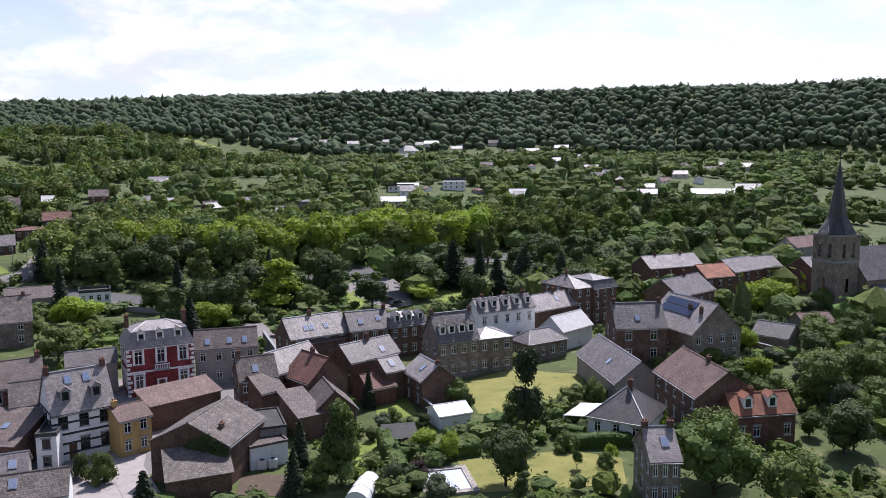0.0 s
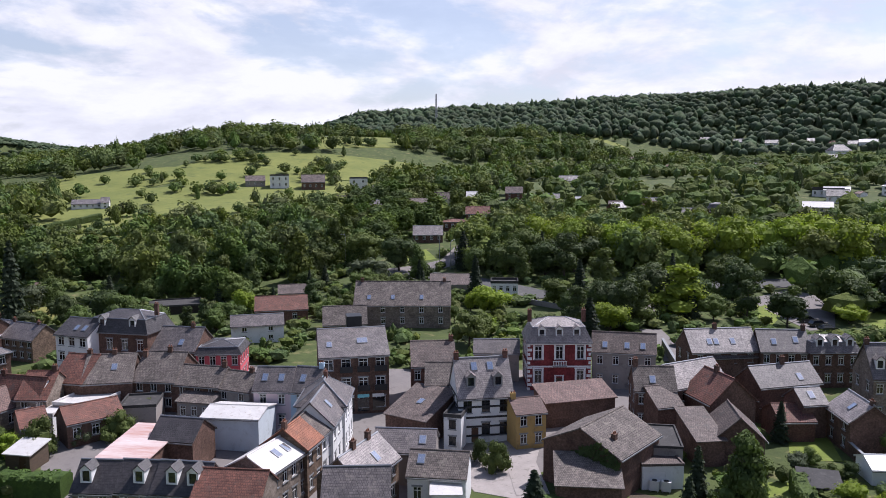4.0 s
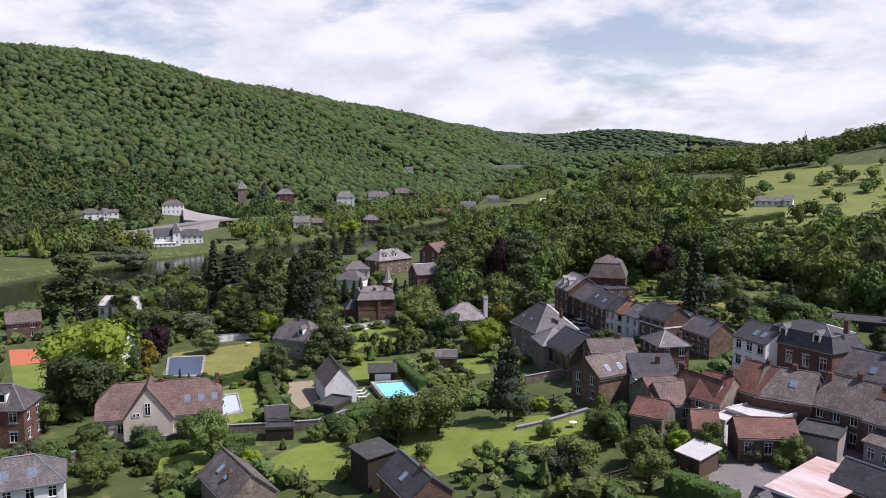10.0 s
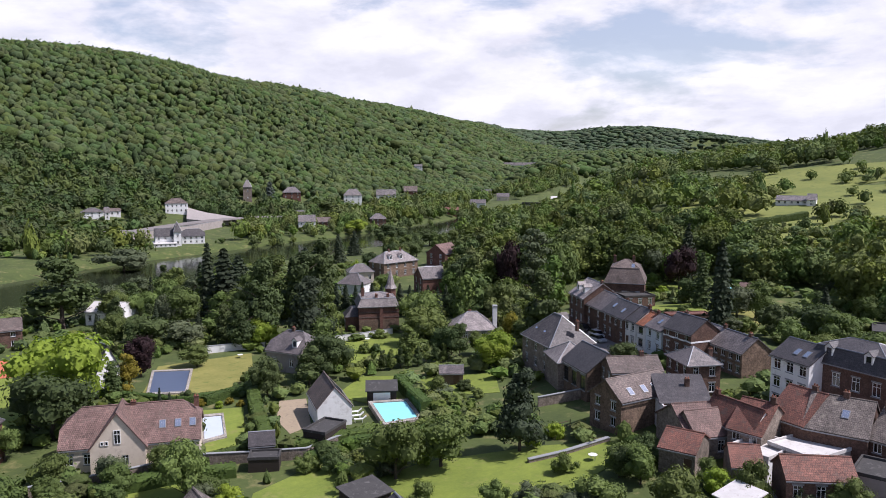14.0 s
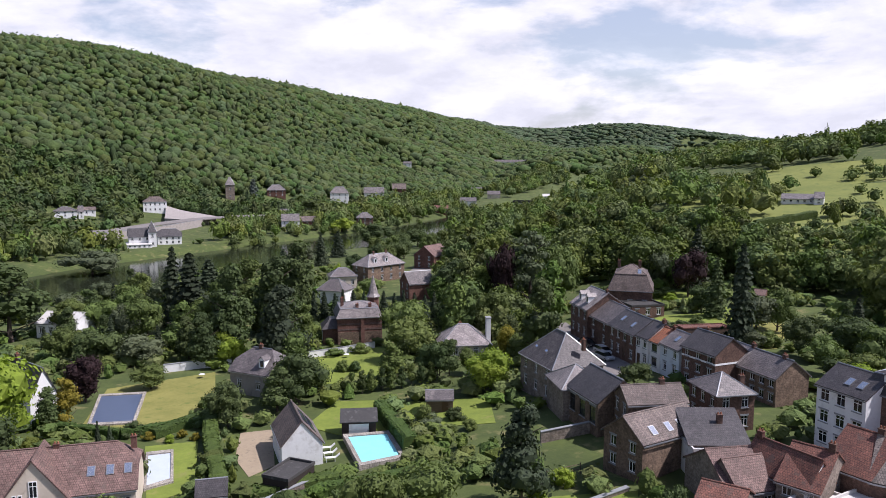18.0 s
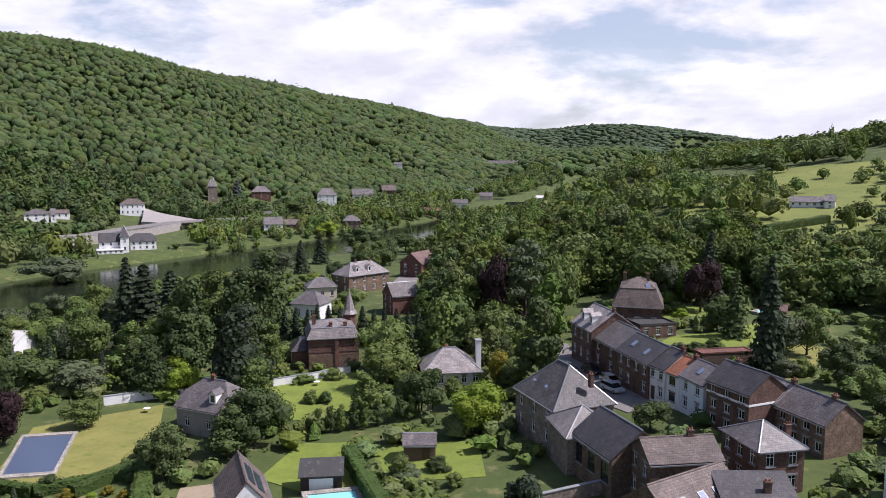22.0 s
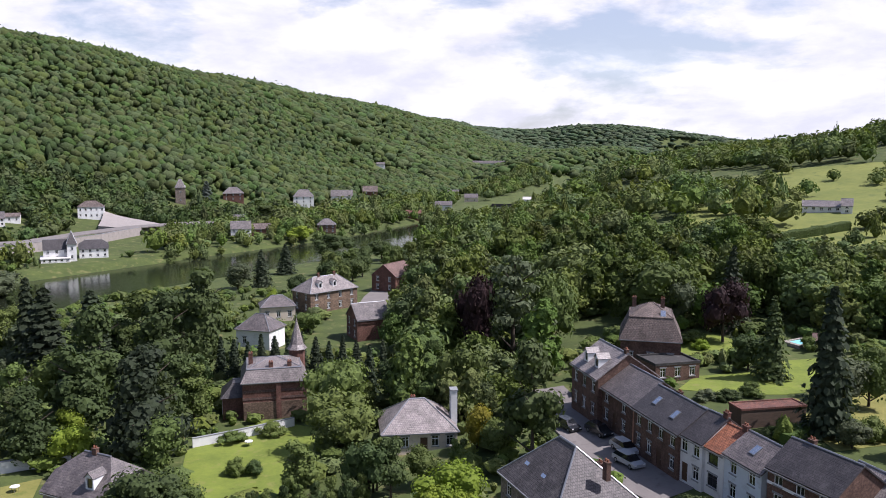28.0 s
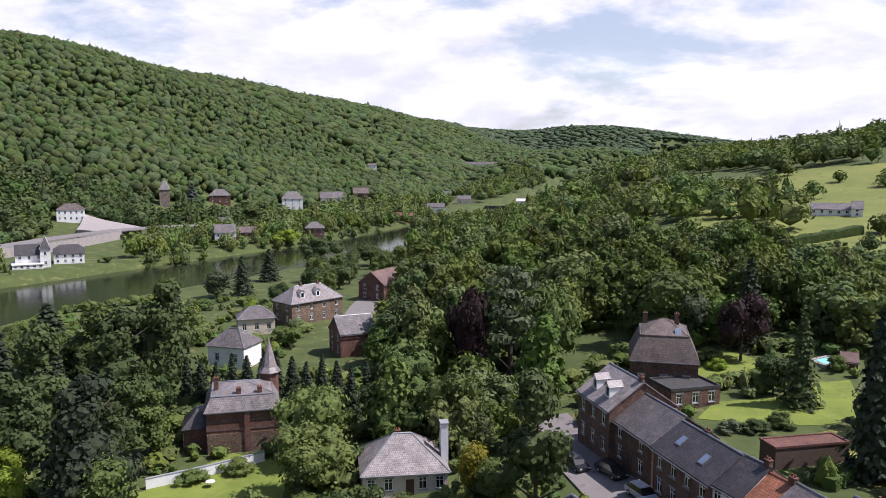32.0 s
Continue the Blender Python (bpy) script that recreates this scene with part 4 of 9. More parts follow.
def fir(seed, cards=1800, slim=0.2):
    """Whorls of drooping branches, each a spray of needle fans."""
    r = np.random.default_rng(seed)
    cs, ns = [], []
    for k in range(cards):
        h = r.uniform(0, 1) ** 1.25
        whorl = math.floor(h * 17) / 17
        rad = slim * (1 - h) ** 0.85 * r.uniform(0.35, 1.08) + 0.008
        a = r.uniform(0, math.tau)
        lobes = 1 + 0.2 * math.sin(a * 5 + whorl * 40)
        rad *= lobes
        cs.append((math.cos(a) * rad, math.sin(a) * rad, 0.06 + 0.92 * (0.35 * h + 0.65 * (whorl + 0.02)) - rad * 0.22))
        ns.append((math.cos(a) * 0.8, math.sin(a) * 0.8, 0.55))
    v, f = leaf_cards(np.array(cs), np.array(ns), 0.026, r)
    m = 9
    zs = np.linspace(0.07, 0.95, m)
    core = []
    for z in zs:
        core += [(math.cos(q) * slim * 0.62 * (1 - z) ** 0.9, math.sin(q) * slim * 0.62 * (1 - z) ** 0.9, z) for q in np.arange(7) * math.tau / 7]
    cf = []
    for i in range(m - 1):
        for j in range(7):
            a, b = i * 7 + j, i * 7 + (j + 1) % 7
            cf += [(a, b, b + 7), (a, b + 7, a + 7)]
    return np.concatenate([v, core]), np.concatenate([f, np.array(cf) + len(v)])


def trunk_mesh(kind, seed):
    r = random.Random(seed)
    mb = MB()
    top = {"round": 0.62, "tall": 0.8, "wide": 0.55, "cedar": 0.9, "fir": 0.92}[kind]
    w = {"round": 0.028, "tall": 0.02, "wide": 0.032, "cedar": 0.03, "fir": 0.017}[kind]
    p = Vector((0, 0, -0.06))
    k = 5
    for i in range(k):
        q = Vector((r.uniform(-0.012, 0.012), r.uniform(-0.012, 0.012), -0.06 + (top + 0.06) * (i + 1) / k))
        mb.tube(p, q, w * (1 - 0.8 * i / k) * (1.25 if i == 0 else 1), w * (1 - 0.8 * (i + 1) / k), 7, cap=False)
        if i and kind != "fir":
            for _ in range(2):
                a = r.uniform(0, math.tau)
                mb.tube(p, p + Vector((math.cos(a) * 0.22, math.sin(a) * 0.22, 0.14)), w * 0.42, w * 0.12, 5, cap=False)
        p = q
    return mb.mesh("trunk", M["bark"], True)


CROWNS = {}
for kind in ("round", "tall", "wide", "cedar"):
    CROWNS[kind] = [crown(kind, 11 + i * 7 + len(kind), 2600 if kind == "cedar" else 2300) for i in range(3)]
CROWNS["fir"] = [fir(5), fir(9, slim=0.16), fir(13, slim=0.24)]
TRUNKS = {k: trunk_mesh(k, 3) for k in CROWNS}
CROWN_MESH = {}


def crown_mesh(kind, i, mat):
    key = (kind, i, mat)
    if key not in CROWN_MESH:
        v, f = CROWNS[kind][i]
        CROWN_MESH[key] = fast_mesh("crown", v, f, M[mat], smooth=False)
    return CROWN_MESH[key]


TREE_WORDS = {
    "round": ("broad_tree", "full-crowned broadleaf tree in summer leaf"), "tall": ("tall_tree", "tall narrow broadleaf tree in summer leaf"),
    "wide": ("spreading_tree", "wide spreading broadleaf tree in summer leaf"), "cedar": ("cedar", "old cedar with layered flat branches"),
    "fir": ("fir", "dark pointed conifer with drooping branches")}
MAT_WORDS = {"leaf": "green", "leaf_light": "bright green", "leaf_dark": "dark green", "leaf_grey": "grey-green", "leaf_blue": "blue-grey",
             "leaf_purple": "copper-red", "leaf_yellow": "golden yellow", "needles": "dark green"}
TREE_COUNT = [0]


def tree(kind, x, y, h, mat="leaf", spread=1.0, sink=0.0, turn=None, group="", label=""):
    i = TREE_COUNT[0]
    TREE_COUNT[0] += 1
    r = random.Random(i * 13 + 5)
    name, words = TREE_WORDS[kind]
    ob = thing(name, x, y, gz(x, y) - sink, r.uniform(0, 360) if turn is None else turn, label or MAT_WORDS[mat] + " " + words, "tree", group)
    s = h * spread
    for nm, me in (("trunk", TRUNKS[kind]), ("crown", crown_mesh(kind, i % 3, mat))):
        o = part(nm, me, None, ob)
        o.scale = (s, s, h)
    return ob


def hedge(name, line, width, height, mat="hedge", label="clipped dense green garden hedge", category="hedge"):
    """A clipped hedge along a line: a wavy body covered with leaf sprays."""
    mb = MB()
    cs, ns = [], []
    r = np.random.default_rng(int(abs(line[0][0] * 31 + line[0][1] * 17)) + 1)
    for a, b in zip(line, line[1:]):
        n = max(1, int(math.hypot(b[0] - a[0], b[1] - a[1]) / 1.5))
        d = Vector((b[0] - a[0], b[1] - a[1])).normalized()
        prev = None
        for k in range(n + 1):
            p = (a[0] + (b[0] - a[0]) * k / n, a[1] + (b[1] - a[1]) * k / n)
            z = gz(*p)
            w, hh = width / 2 * r.uniform(0.88, 1.1), height * r.uniform(0.92, 1.06)
            ring = [(p[0] + d.y * u, p[1] - d.x * u, z + v) for u, v in ((-w, -0.3), (-w, hh * 0.85), (-w * 0.6, hh), (w * 0.6, hh), (w, hh * 0.85), (w, -0.3))]
            if prev:
                for q in range(5):
                    mb.face([prev[q], prev[q + 1], ring[q + 1], ring[q]][::-1])
            if k in (0, n):
                mb.face(ring if k == 0 else ring[::-1])
            prev = ring
            if k < n:
                m = int(30 + 22 * height)
                t = r.uniform(0, 1, m) * 1.5
                u = r.choice([-1, 1, 0], m)
                hz = np.where(u == 0, hh, r.uniform(0.1, 1, m) * hh)
                uu = np.where(u == 0, r.uniform(-1, 1, m), u) * w
                cs.append(np.stack([p[0] + d.x * t + d.y * uu, p[1] + d.y * t - d.x * uu, z + hz], 1))
                ns.append(np.stack([d.y * u, -d.x * u, np.where(u == 0, 1.0, 0.2)], 1))
    v, f = leaf_cards(np.concatenate(cs), np.concatenate(ns), 0.2, r)
    base = len(mb.v)
    for tri in f + base:
        mb.f.append(tuple(tri))
        mb.m.append(0)
    mb.v += [tuple(q) for q in v]
    return tagged(new(name, mb.mesh(name, M[mat])), label, category)


def bush(x, y, r0, h, mat="leaf", label="", name="bush"):
    ob = tree_like = new(name, crown_mesh("wide", TREE_COUNT[0] % 3, mat))
    TREE_COUNT[0] += 1
    ob.matrix_world = Matrix.LocRotScale((x, y, gz(x, y) - 0.3 * h), Euler((0, 0, TREE_COUNT[0] * 1.7)), (r0 * 1.6, r0 * 1.6, h * 1.45))
    return tagged(ob, label or MAT_WORDS[mat] + " rounded leafy garden shrub", "shrub")


def far_crown(seed, sub, cards, size, core=0.86):
    """A crown for woods: a knobbly core under coarse leaf sprays, one unit in radius."""
    r = np.random.default_rng(seed)
    v, f = ICO[sub]
    v = bumpy(v * (1, 1, 0.95), 0.5, 2.3 if sub > 1 else 1.6, seed) * core
    d = r.normal(0, 1, (cards, 3))
    d[:, 2] = np.abs(d[:, 2]) * 1.1 - 0.35
    d /= np.linalg.norm(d, axis=1)[:, None]
    lump = np.array([1 + 0.22 * noise.noise(Vector(q) * 2.2 + Vector((seed, 2, 5))) for q in d])[:, None]
    cv, cf = leaf_cards(d * lump * r.uniform(0.82, 1.06, (cards, 1)), d, size, r)
    return np.concatenate([v, cv]), np.concatenate([f, cf + len(v)])


FAR = {0: [far_crown(20 + q, 1, 3, 0.2) for q in range(10)], 1: [far_crown(40 + q, 1, 22, 0.2) for q in range(8)], 2: [far_crown(60 + q, 1, 105, 0.17, 0.7) for q in range(10)], 4: [far_crown(70 + q, 1, 46, 0.23, 0.78) for q in range(10)], 3: [crown(("round", "wide", "round", "tall")[q % 4], 80 + q, 860, 0.036) for q in range(8)]}


def canopy(name, pts, mat, label, sub=2, conifer=False):
    """A wood seen from afar: one leafy crown for every tree, joined."""
    r = np.random.default_rng(len(pts))
    vs, fs, ts, n0 = [], [], [], 0
    zs = ground(np.array([p[0] for p in pts]), np.array([p[1] for p in pts])) if pts else []
    for (x, y, rad, h), zg in zip(pts, zs):
        v, f = FAR[sub][r.integers(0, len(FAR[sub]))]
        a = r.uniform(0, math.tau)
        c, s = math.cos(a), math.sin(a)
        v = np.stack([(v[:, 0] * c - v[:, 1] * s) * rad, (v[:, 0] * s + v[:, 1] * c) * rad, v[:, 2] * h * 0.5], 1)
        if sub == 3:
            # whole crowns stand on their feet
            v = v * (2.5, 2.5, 2.3) - (0, 0, h * 0.55)
        elif r.uniform() < (0.09 if not conifer else 1.0):
            k = np.clip((v[:, 2:3] / (h * 0.52) + 1) / 2, 0, 1.2)
            v = np.concatenate([v[:, :2] * (1.0 - 0.8 * k), v[:, 2:3] * 1.45], 1)
        vs.append(v + (x, y, float(zg) + h * 0.45))
        # stands of one kind keep together: a slow change over the ground plus the single tree
        # the slow change also paints sunlit and cloud-shaded patches into the tint
        stand = 0.5 + 0.5 * noise.noise(Vector((x * 0.012, y * 0.012, 3.0)))
        ts.append(np.tile((min(1.0, max(0.0, 0.45 * stand + 0.55 * r.uniform())), r.uniform(), r.uniform()), (len(v), 1)))
        fs.append(f + n0)
        n0 += len(v)
    if not vs:
        return None
    me = fast_mesh(name, np.concatenate(vs), np.concatenate(fs), M[mat], smooth=sub == 0)
    me.attributes.new("crown_tint", "FLOAT_VECTOR", "POINT").data.foreach_set("vector", np.concatenate(ts).astype(np.float32).ravel())
    return tagged(new(name, me), label, "trees", kind="stuff")
# ---- open fields ----
MEADOWS = [
    [(66, 372), (84, 404), (150, 400), (190, 388), (280, 352), (285, 325), (210, 300), (150, 284), (112, 258), (82, 258), (80, 300), (84, 340)],
    [(86, 440), (127, 470), (152, 470), (193, 440), (179, 403), (150, 398), (120, 386), (98, 393)],
    [(172, 395), (193, 440), (226, 452), (279, 430), (340, 392), (332, 362), (271, 358), (245, 372), (205, 372)],
    [(300, 468), (380, 520), (500, 613), (430, 520), (361, 432), (293, 436)],
    [(70, 428), (86, 452), (103, 478), (135, 462), (126, 405), (95, 390)],
    [(545, 455), (594, 474), (680, 402), (672, 388), (530, 428)],
    [(454, 94), (480, 63), (452, 52), (428, 83)],
]
# ---- garden and street things ----
NOGO = CLEARED


def in_poly(x, y, poly):
    inside = np.zeros(np.shape(x), bool)
    for (ax, ay), (bx, by) in zip(poly, poly[1:] + poly[:1]):
        hit = ((ay > y) != (by > y)) & (x < (bx - ax) * (y - ay) / ((by - ay) or 1e-9) + ax)
        inside ^= hit
    return inside


def jitter(x0, x1, y0, y1, step, seed):
    r = np.random.default_rng(seed)
    X, Y = np.meshgrid(np.arange(x0, x1, step), np.arange(y0, y1, step))
    return (X + r.uniform(-0.42, 0.42, X.shape) * step).ravel(), (Y + r.uniform(-0.42, 0.42, X.shape) * step).ravel(), r


def lawn(poly, mat, label, lift=0.06, name="lawn", category="lawn"):
    NOGO.append(poly)
    return patch(name, poly, mat, lift, 6, label, category)


def garden_wall(line, height, thick, mat, label, name="garden_wall", cap="bluestone"):
    """A wall along a line with its coping."""
    ob = thing(name, line[0][0], line[0][1], gz(*line[0]), 0, label, "wall")
    ox, oy, oz = line[0][0], line[0][1], gz(*line[0])
    for a, b in zip(line, line[1:]):
        n = max(1, int(math.hypot(b[0] - a[0], b[1] - a[1]) / 5))
        for k in range(n):
            p = Vector((a[0] + (b[0] - a[0]) * k / n, a[1] + (b[1] - a[1]) * k / n))
            q = Vector((a[0] + (b[0] - a[0]) * (k + 1) / n, a[1] + (b[1] - a[1]) * (k + 1) / n))
            d = (q - p).normalized()
            s = Vector((-d.y, d.x)) * thick / 2
            zp, zq = gz(*p), gz(*q)
            for nm, lo, hi, ex, mt in (("wall_length", -0.6, height, 1.0, mat), ("coping", height, height + 0.09, 1.3, cap)):
                mb = MB()
                c = [(p + s * ex, zp), (p - s * ex, zp), (q - s * ex, zq), (q + s * ex, zq)]
                v = [(w.x - ox, w.y - oy, z + lo - oz) for w, z in c] + [(w.x - ox, w.y - oy, z + hi - oz) for w, z in c]
                for f in ((4, 5, 6, 7), (0, 4, 7, 3), (1, 2, 6, 5), (0, 1, 5, 4), (2, 3, 7, 6)):
                    mb.face([v[i] for i in f][::-1] if f[0] == 4 and False else [v[i] for i in f])
                part(nm, mb, M[mt], ob)
    return ob


def fence(line, height, mat, label, gap=1.6, name="fence"):
    ob = thing(name, line[0][0], line[0][1], gz(*line[0]), 0, label, "fence")
    ox, oy, oz = line[0][0], line[0][1], gz(*line[0])
    for a, b in zip(line, line[1:]):
        ln = math.hypot(b[0] - a[0], b[1] - a[1])
        n = max(1, int(ln / gap))
        pts = [(a[0] + (b[0] - a[0]) * k / n, a[1] + (b[1] - a[1]) * k / n) for k in range(n + 1)]
        for p in pts:
            mb = MB()
            z = gz(*p) - oz
            mb.box(p[0] - ox - 0.06, p[1] - oy - 0.06, z - 0.3, p[0] - ox + 0.06, p[1] - oy + 0.06, z + height)
            part("post", mb, M[mat], ob)
        for p, q in zip(pts, pts[1:]):
            for h in (0.45, 0.85):
                mb = MB()
                mb.tube((p[0] - ox, p[1] - oy, gz(*p) - oz + h * height), (q[0] - ox, q[1] - oy, gz(*q) - oz + h * height), 0.05, 0.05, 5)
                part("rail", mb, M[mat], ob)
    return ob


def pool(poly, fill, label, rim=1.2, category="swimming pool"):
    """A basin with a paved rim; poly runs round the water's edge."""
    c = Vector((sum(p[0] for p in poly) / len(poly), sum(p[1] for p in poly) / len(poly)))
    z = max(gz(*p) for p in poly) + 0.28
    NOGO.append([tuple(c + (Vector(p) - c) * 1.35) for p in poly])
    ob = thing("swimming_pool", c.x, c.y, z, 0, label, category)
    P = [Vector(p) - c for p in poly]
    if sum(a.x * b.y - b.x * a.y for a, b in zip(P, P[1:] + P[:1])) < 0:
        P = P[::-1]
    O = [p + p.normalized() * rim for p in P]
    rb = MB()
    for i in range(len(P)):
        j = (i + 1) % len(P)
        rb.face([(*P[i], 0.05), (*O[i], 0.05), (*O[j], 0.05), (*P[j], 0.05)])
        rb.face([(*O[i], 0.05), (*O[i], -0.8), (*O[j], -0.8), (*O[j], 0.05)])
        rb.face([(*P[j], 0.05), (*P[j], -0.5), (*P[i], -0.5), (*P[i], 0.05)])
    part("rim", rb, M["paving"], ob, "pale paved rim")
    wb = MB()
    wb.face([(*p, -0.1) for p in P])
    part("cover" if "cover" in fill else "water", wb, M[fill], ob)
    return ob


def street_lamp(x, y, h, turn, label="tall grey steel street lamp with a curved arm"):
    ob = thing("street_lamp", x, y, gz(x, y), turn, label, "street lamp")
    mb = MB()
    mb.tube((0, 0, -0.3), (0, 0, h * 0.9), 0.12, 0.08, 8)
    part("pole", mb, M["steel"], ob)
    ab = MB()
    p = Vector((0, 0, h * 0.9))
    for k in range(1, 5):
        a = k / 4 * 1.25
        q = Vector((1.3 * (1 - math.cos(a)) * 1.2, 0, h * 0.9 + math.sin(a) * h * 0.1))
        ab.tube(p, q, 0.07, 0.06, 6)
        p = q
    part("arm", ab, M["steel"], ob)
    hb = MB()
    hb.box(p.x - 0.1, -0.16, p.z - 0.06, p.x + 0.8, 0.16, p.z + 0.08)
    part("lamp_head", hb, M["steel"], ob)
    return ob


def car(x, y, turn, paint, label, van=False, z=None):
    ob = thing("van" if van else "car", x, y, (gz(x, y) if z is None else z) + 0.1, turn, label, "van" if van else "car")
    L, W, H = (5.2, 1.95, 2.1) if van else (4.2, 1.75, 1.45)
    prof = [(-L / 2, 0.35), (L / 2, 0.35), (L / 2, 0.75), (L * 0.32, 0.9), (-L * 0.46, 0.95), (-L / 2, 0.8)]
    cab = [(L * 0.3, 0.9), (L * 0.13, H), (-L * 0.34, H), (-L * 0.46, 0.95)] if not van else [(L * 0.36, 1.0), (L * 0.22, H), (-L * 0.49, H), (-L * 0.49, 0.95)]

    def extrude(mb, pr, w0, w1):
        n = len(pr)
        zt = max(p[1] for p in pr)
        s = lambda p: w1 if p[1] >= zt - 1e-6 else w0
        A = [(p[0], -s(p), p[1]) for p in pr]
        B = [(p[0], s(p), p[1]) for p in pr]
        mb.face(A)
        mb.face(B[::-1])
        for i in range(n):
            j = (i + 1) % n
            mb.face([A[j], A[i], B[i], B[j]])
    b = MB()
    extrude(b, prof, W / 2, W / 2)
    part("body", b, M[paint], ob)
    c = MB()
    extrude(c, cab, W / 2 - 0.05, W / 2 - 0.2)
    part("cabin_glass" if not van else "cargo_body", c, M["glass" if not van else paint], ob)
    r = MB()
    top = [p for p in cab if p[1] == H]
    r.box(min(p[0] for p in top), -W / 2 + 0.2, H, max(p[0] for p in top), W / 2 - 0.2, H + 0.05)
    part("car_roof", r, M[paint], ob)
    for sx in (-0.31, 0.31):
        for sy in (-1, 1):
            t = MB()
            t.tube((L * sx, sy * (W / 2 - 0.2), 0.32), (L * sx, sy * (W / 2 + 0.01), 0.32), 0.32, 0.32, 12)
            wh = part("wheel", t, M["rubber"], ob)
            g = MB()
            g.tube((L * sx, sy * (W / 2 + 0.005), 0.32), (L * sx, sy * (W / 2 + 0.03), 0.32), 0.19, 0.18, 10)
            part("rim", g, M["steel"], wh)
    for sy in (-1, 1):
        g = MB()
        g.box(L / 2 - 0.03, sy * W * 0.36 - 0.16, 0.6, L / 2 + 0.02, sy * W * 0.36 + 0.16, 0.74)
        part("headlight", g, M["plastic_white"], ob)
    return ob


def clear_of(x, y, r):
    for hx, hy, hr in FOOT:
        if (x - hx) ** 2 + (y - hy) ** 2 < (hr + r * 0.7) ** 2:
            return False
    return not any(bool(in_poly(np.array(x), np.array(y), p)) for p in NOGO)


GROVES = []


def grove(poly, step, kinds, low, high, seed):
    """Single trees over a stretch of ground, clear of houses, lawns and roads."""
    xs, ys = [p[0] for p in poly], [p[1] for p in poly]
    x, y, r = jitter(min(xs), max(xs), min(ys), max(ys), step, seed)
    k = in_poly(x, y, poly)
    for a, b in zip(x[k], y[k]):
        kind, mat = kinds[r.integers(0, len(kinds))]
        h = r.uniform(low, high)
        if clear_of(a, b, h * 0.22):
            tree(kind, float(a), float(b), h, mat, r.uniform(0.8, 1.1))


def copse(name, poly, step, low, high, seed, label, sub=3, mat="copse_canopy_lit"):
    """Trees standing so close or so far that their crowns run together."""
    xs, ys = [p[0] for p in poly], [p[1] for p in poly]
    x, y, r = jitter(min(xs), max(xs), min(ys), max(ys), step, seed)
    k = in_poly(x, y, poly)
    pts = []
    for a, b in zip(x[k], y[k]):
        h = r.uniform(low, high)
        if clear_of(a, b, h * 0.22):
            pts.append((float(a), float(b), h * r.uniform(0.34, 0.46), h * r.uniform(0.9, 1.1)))
    return canopy(name, pts, mat, label, sub)
# ---- houses and buildings ----
red_manor = house("manor_house", 102.2, 66.1, -41.8, 10.7, 7.9, 8.3, 3.7, "mansard", "brick_crimson", "slate_pale", win="f3.2 r3.2 l3.2", doors="f0.5", quoin=True, wsize=(1.25,2.2), band=(4.0,7.9), chim=((-0.9,0,1.6),(0.9,0,1.6)), dorm=((-1,-0.55),(-1,0),(-1,0.55)), label="red brick manor with white stone quoins and slate mansard")
house("house", 110.8, 58.1, -54.6, 10.6, 5.9, 6.5, 2.7, "gable", "grey", "tile_brown", win="f4.2", sky=((-1,-0.6,0.3),(-1,0.1,0.3),(-1,0.6,0.3)), label="grey rendered house with a brown weathered roof")
house("house", 97.1, 75.6, -45.5, 7.9, 4.9, 5.0, 1.8, "gable", "grey", "slate", label="low grey house with a blue-grey slate roof")
house("town_house", 75.3, 57.5, -32.9, 7.7, 7.5, 6.6, 4.5, "gable", "white", "slate_pale", win="f3.2 l3.2", doors="f0.3", wsize=(1.2,1.9), chim=((-0.95,0,1.2),(0.95,0,1.2)), dorm=((-1,-0.5),(-1,0.5)), sky=((-1,-0.3,0.75),(-1,0.3,0.75)), frame="dark_paint", band=(0.9,2.2,3.5,5.0,6.2), label="white town house with dark bands and a pale slate roof")
house("barn", 109.9, 118.0, -42.7, 21.6, 10.0, 5.0, 4.5, "gable", "stone", "tile_mossy", win="f5.2", sky=((-1,-0.7,0.3),(-1,-0.2,0.3),(-1,0.4,0.3)), chim=((0.9,0,1),(-0.9,0,1)), label="long stone barn house with a mossy tiled roof")
house("house", 126.0, 49.0, -36.3, 12.1, 7.2, 6.0, 3.2, "gable", "brick_brown", "slate_pale", win="f4.2 l2.2", sky=((-1,-0.4,0.4),(-1,-0.2,0.4),(-1,0.3,0.4)), chim=((-0.1,0,1.2),), label="brown brick house with a pale slate roof")
house("house", 133.1, 41.0, -46.9, 8.3, 6.5, 6.2, 3.0, "gable", "brick_brown", "slate", win="f4.2", sky=((-1,-0.4,0.4),(-1,0.5,0.5)), chim=((0.95,0,1.2),), label="brown brick terrace house with a slate roof")
house("house", 138.0, 35.0, -40.2, 8.7, 6.2, 6.2, 2.5, "mansard", "brick_brown", "slate", win="f4.2", dorm=((-1,-0.6),(-1,0),(-1,0.6)), label="brick terrace house with white dormers in a slate mansard")
house("house", 126.1, 20.7, -45.4, 8.1, 6.7, 7.0, 4.4, "gable", "stone", "slate", win="f4.2 l2.2", chim=((-0.97,0,1),(0.97,0,1)), dorm=((-1,-0.7),(-1,-0.25),(-1,0.25),(-1,0.7)), label="old stone house with a stepped gable and four dormers")
house("house", 132.6, 15.8, -48.1, 6.9, 8.0, 6.5, 1.2, "hip", "stone", "slate_pale", win="f3.2 l3.2 r3.2", label="stone wing with a white upper veranda and low roof")
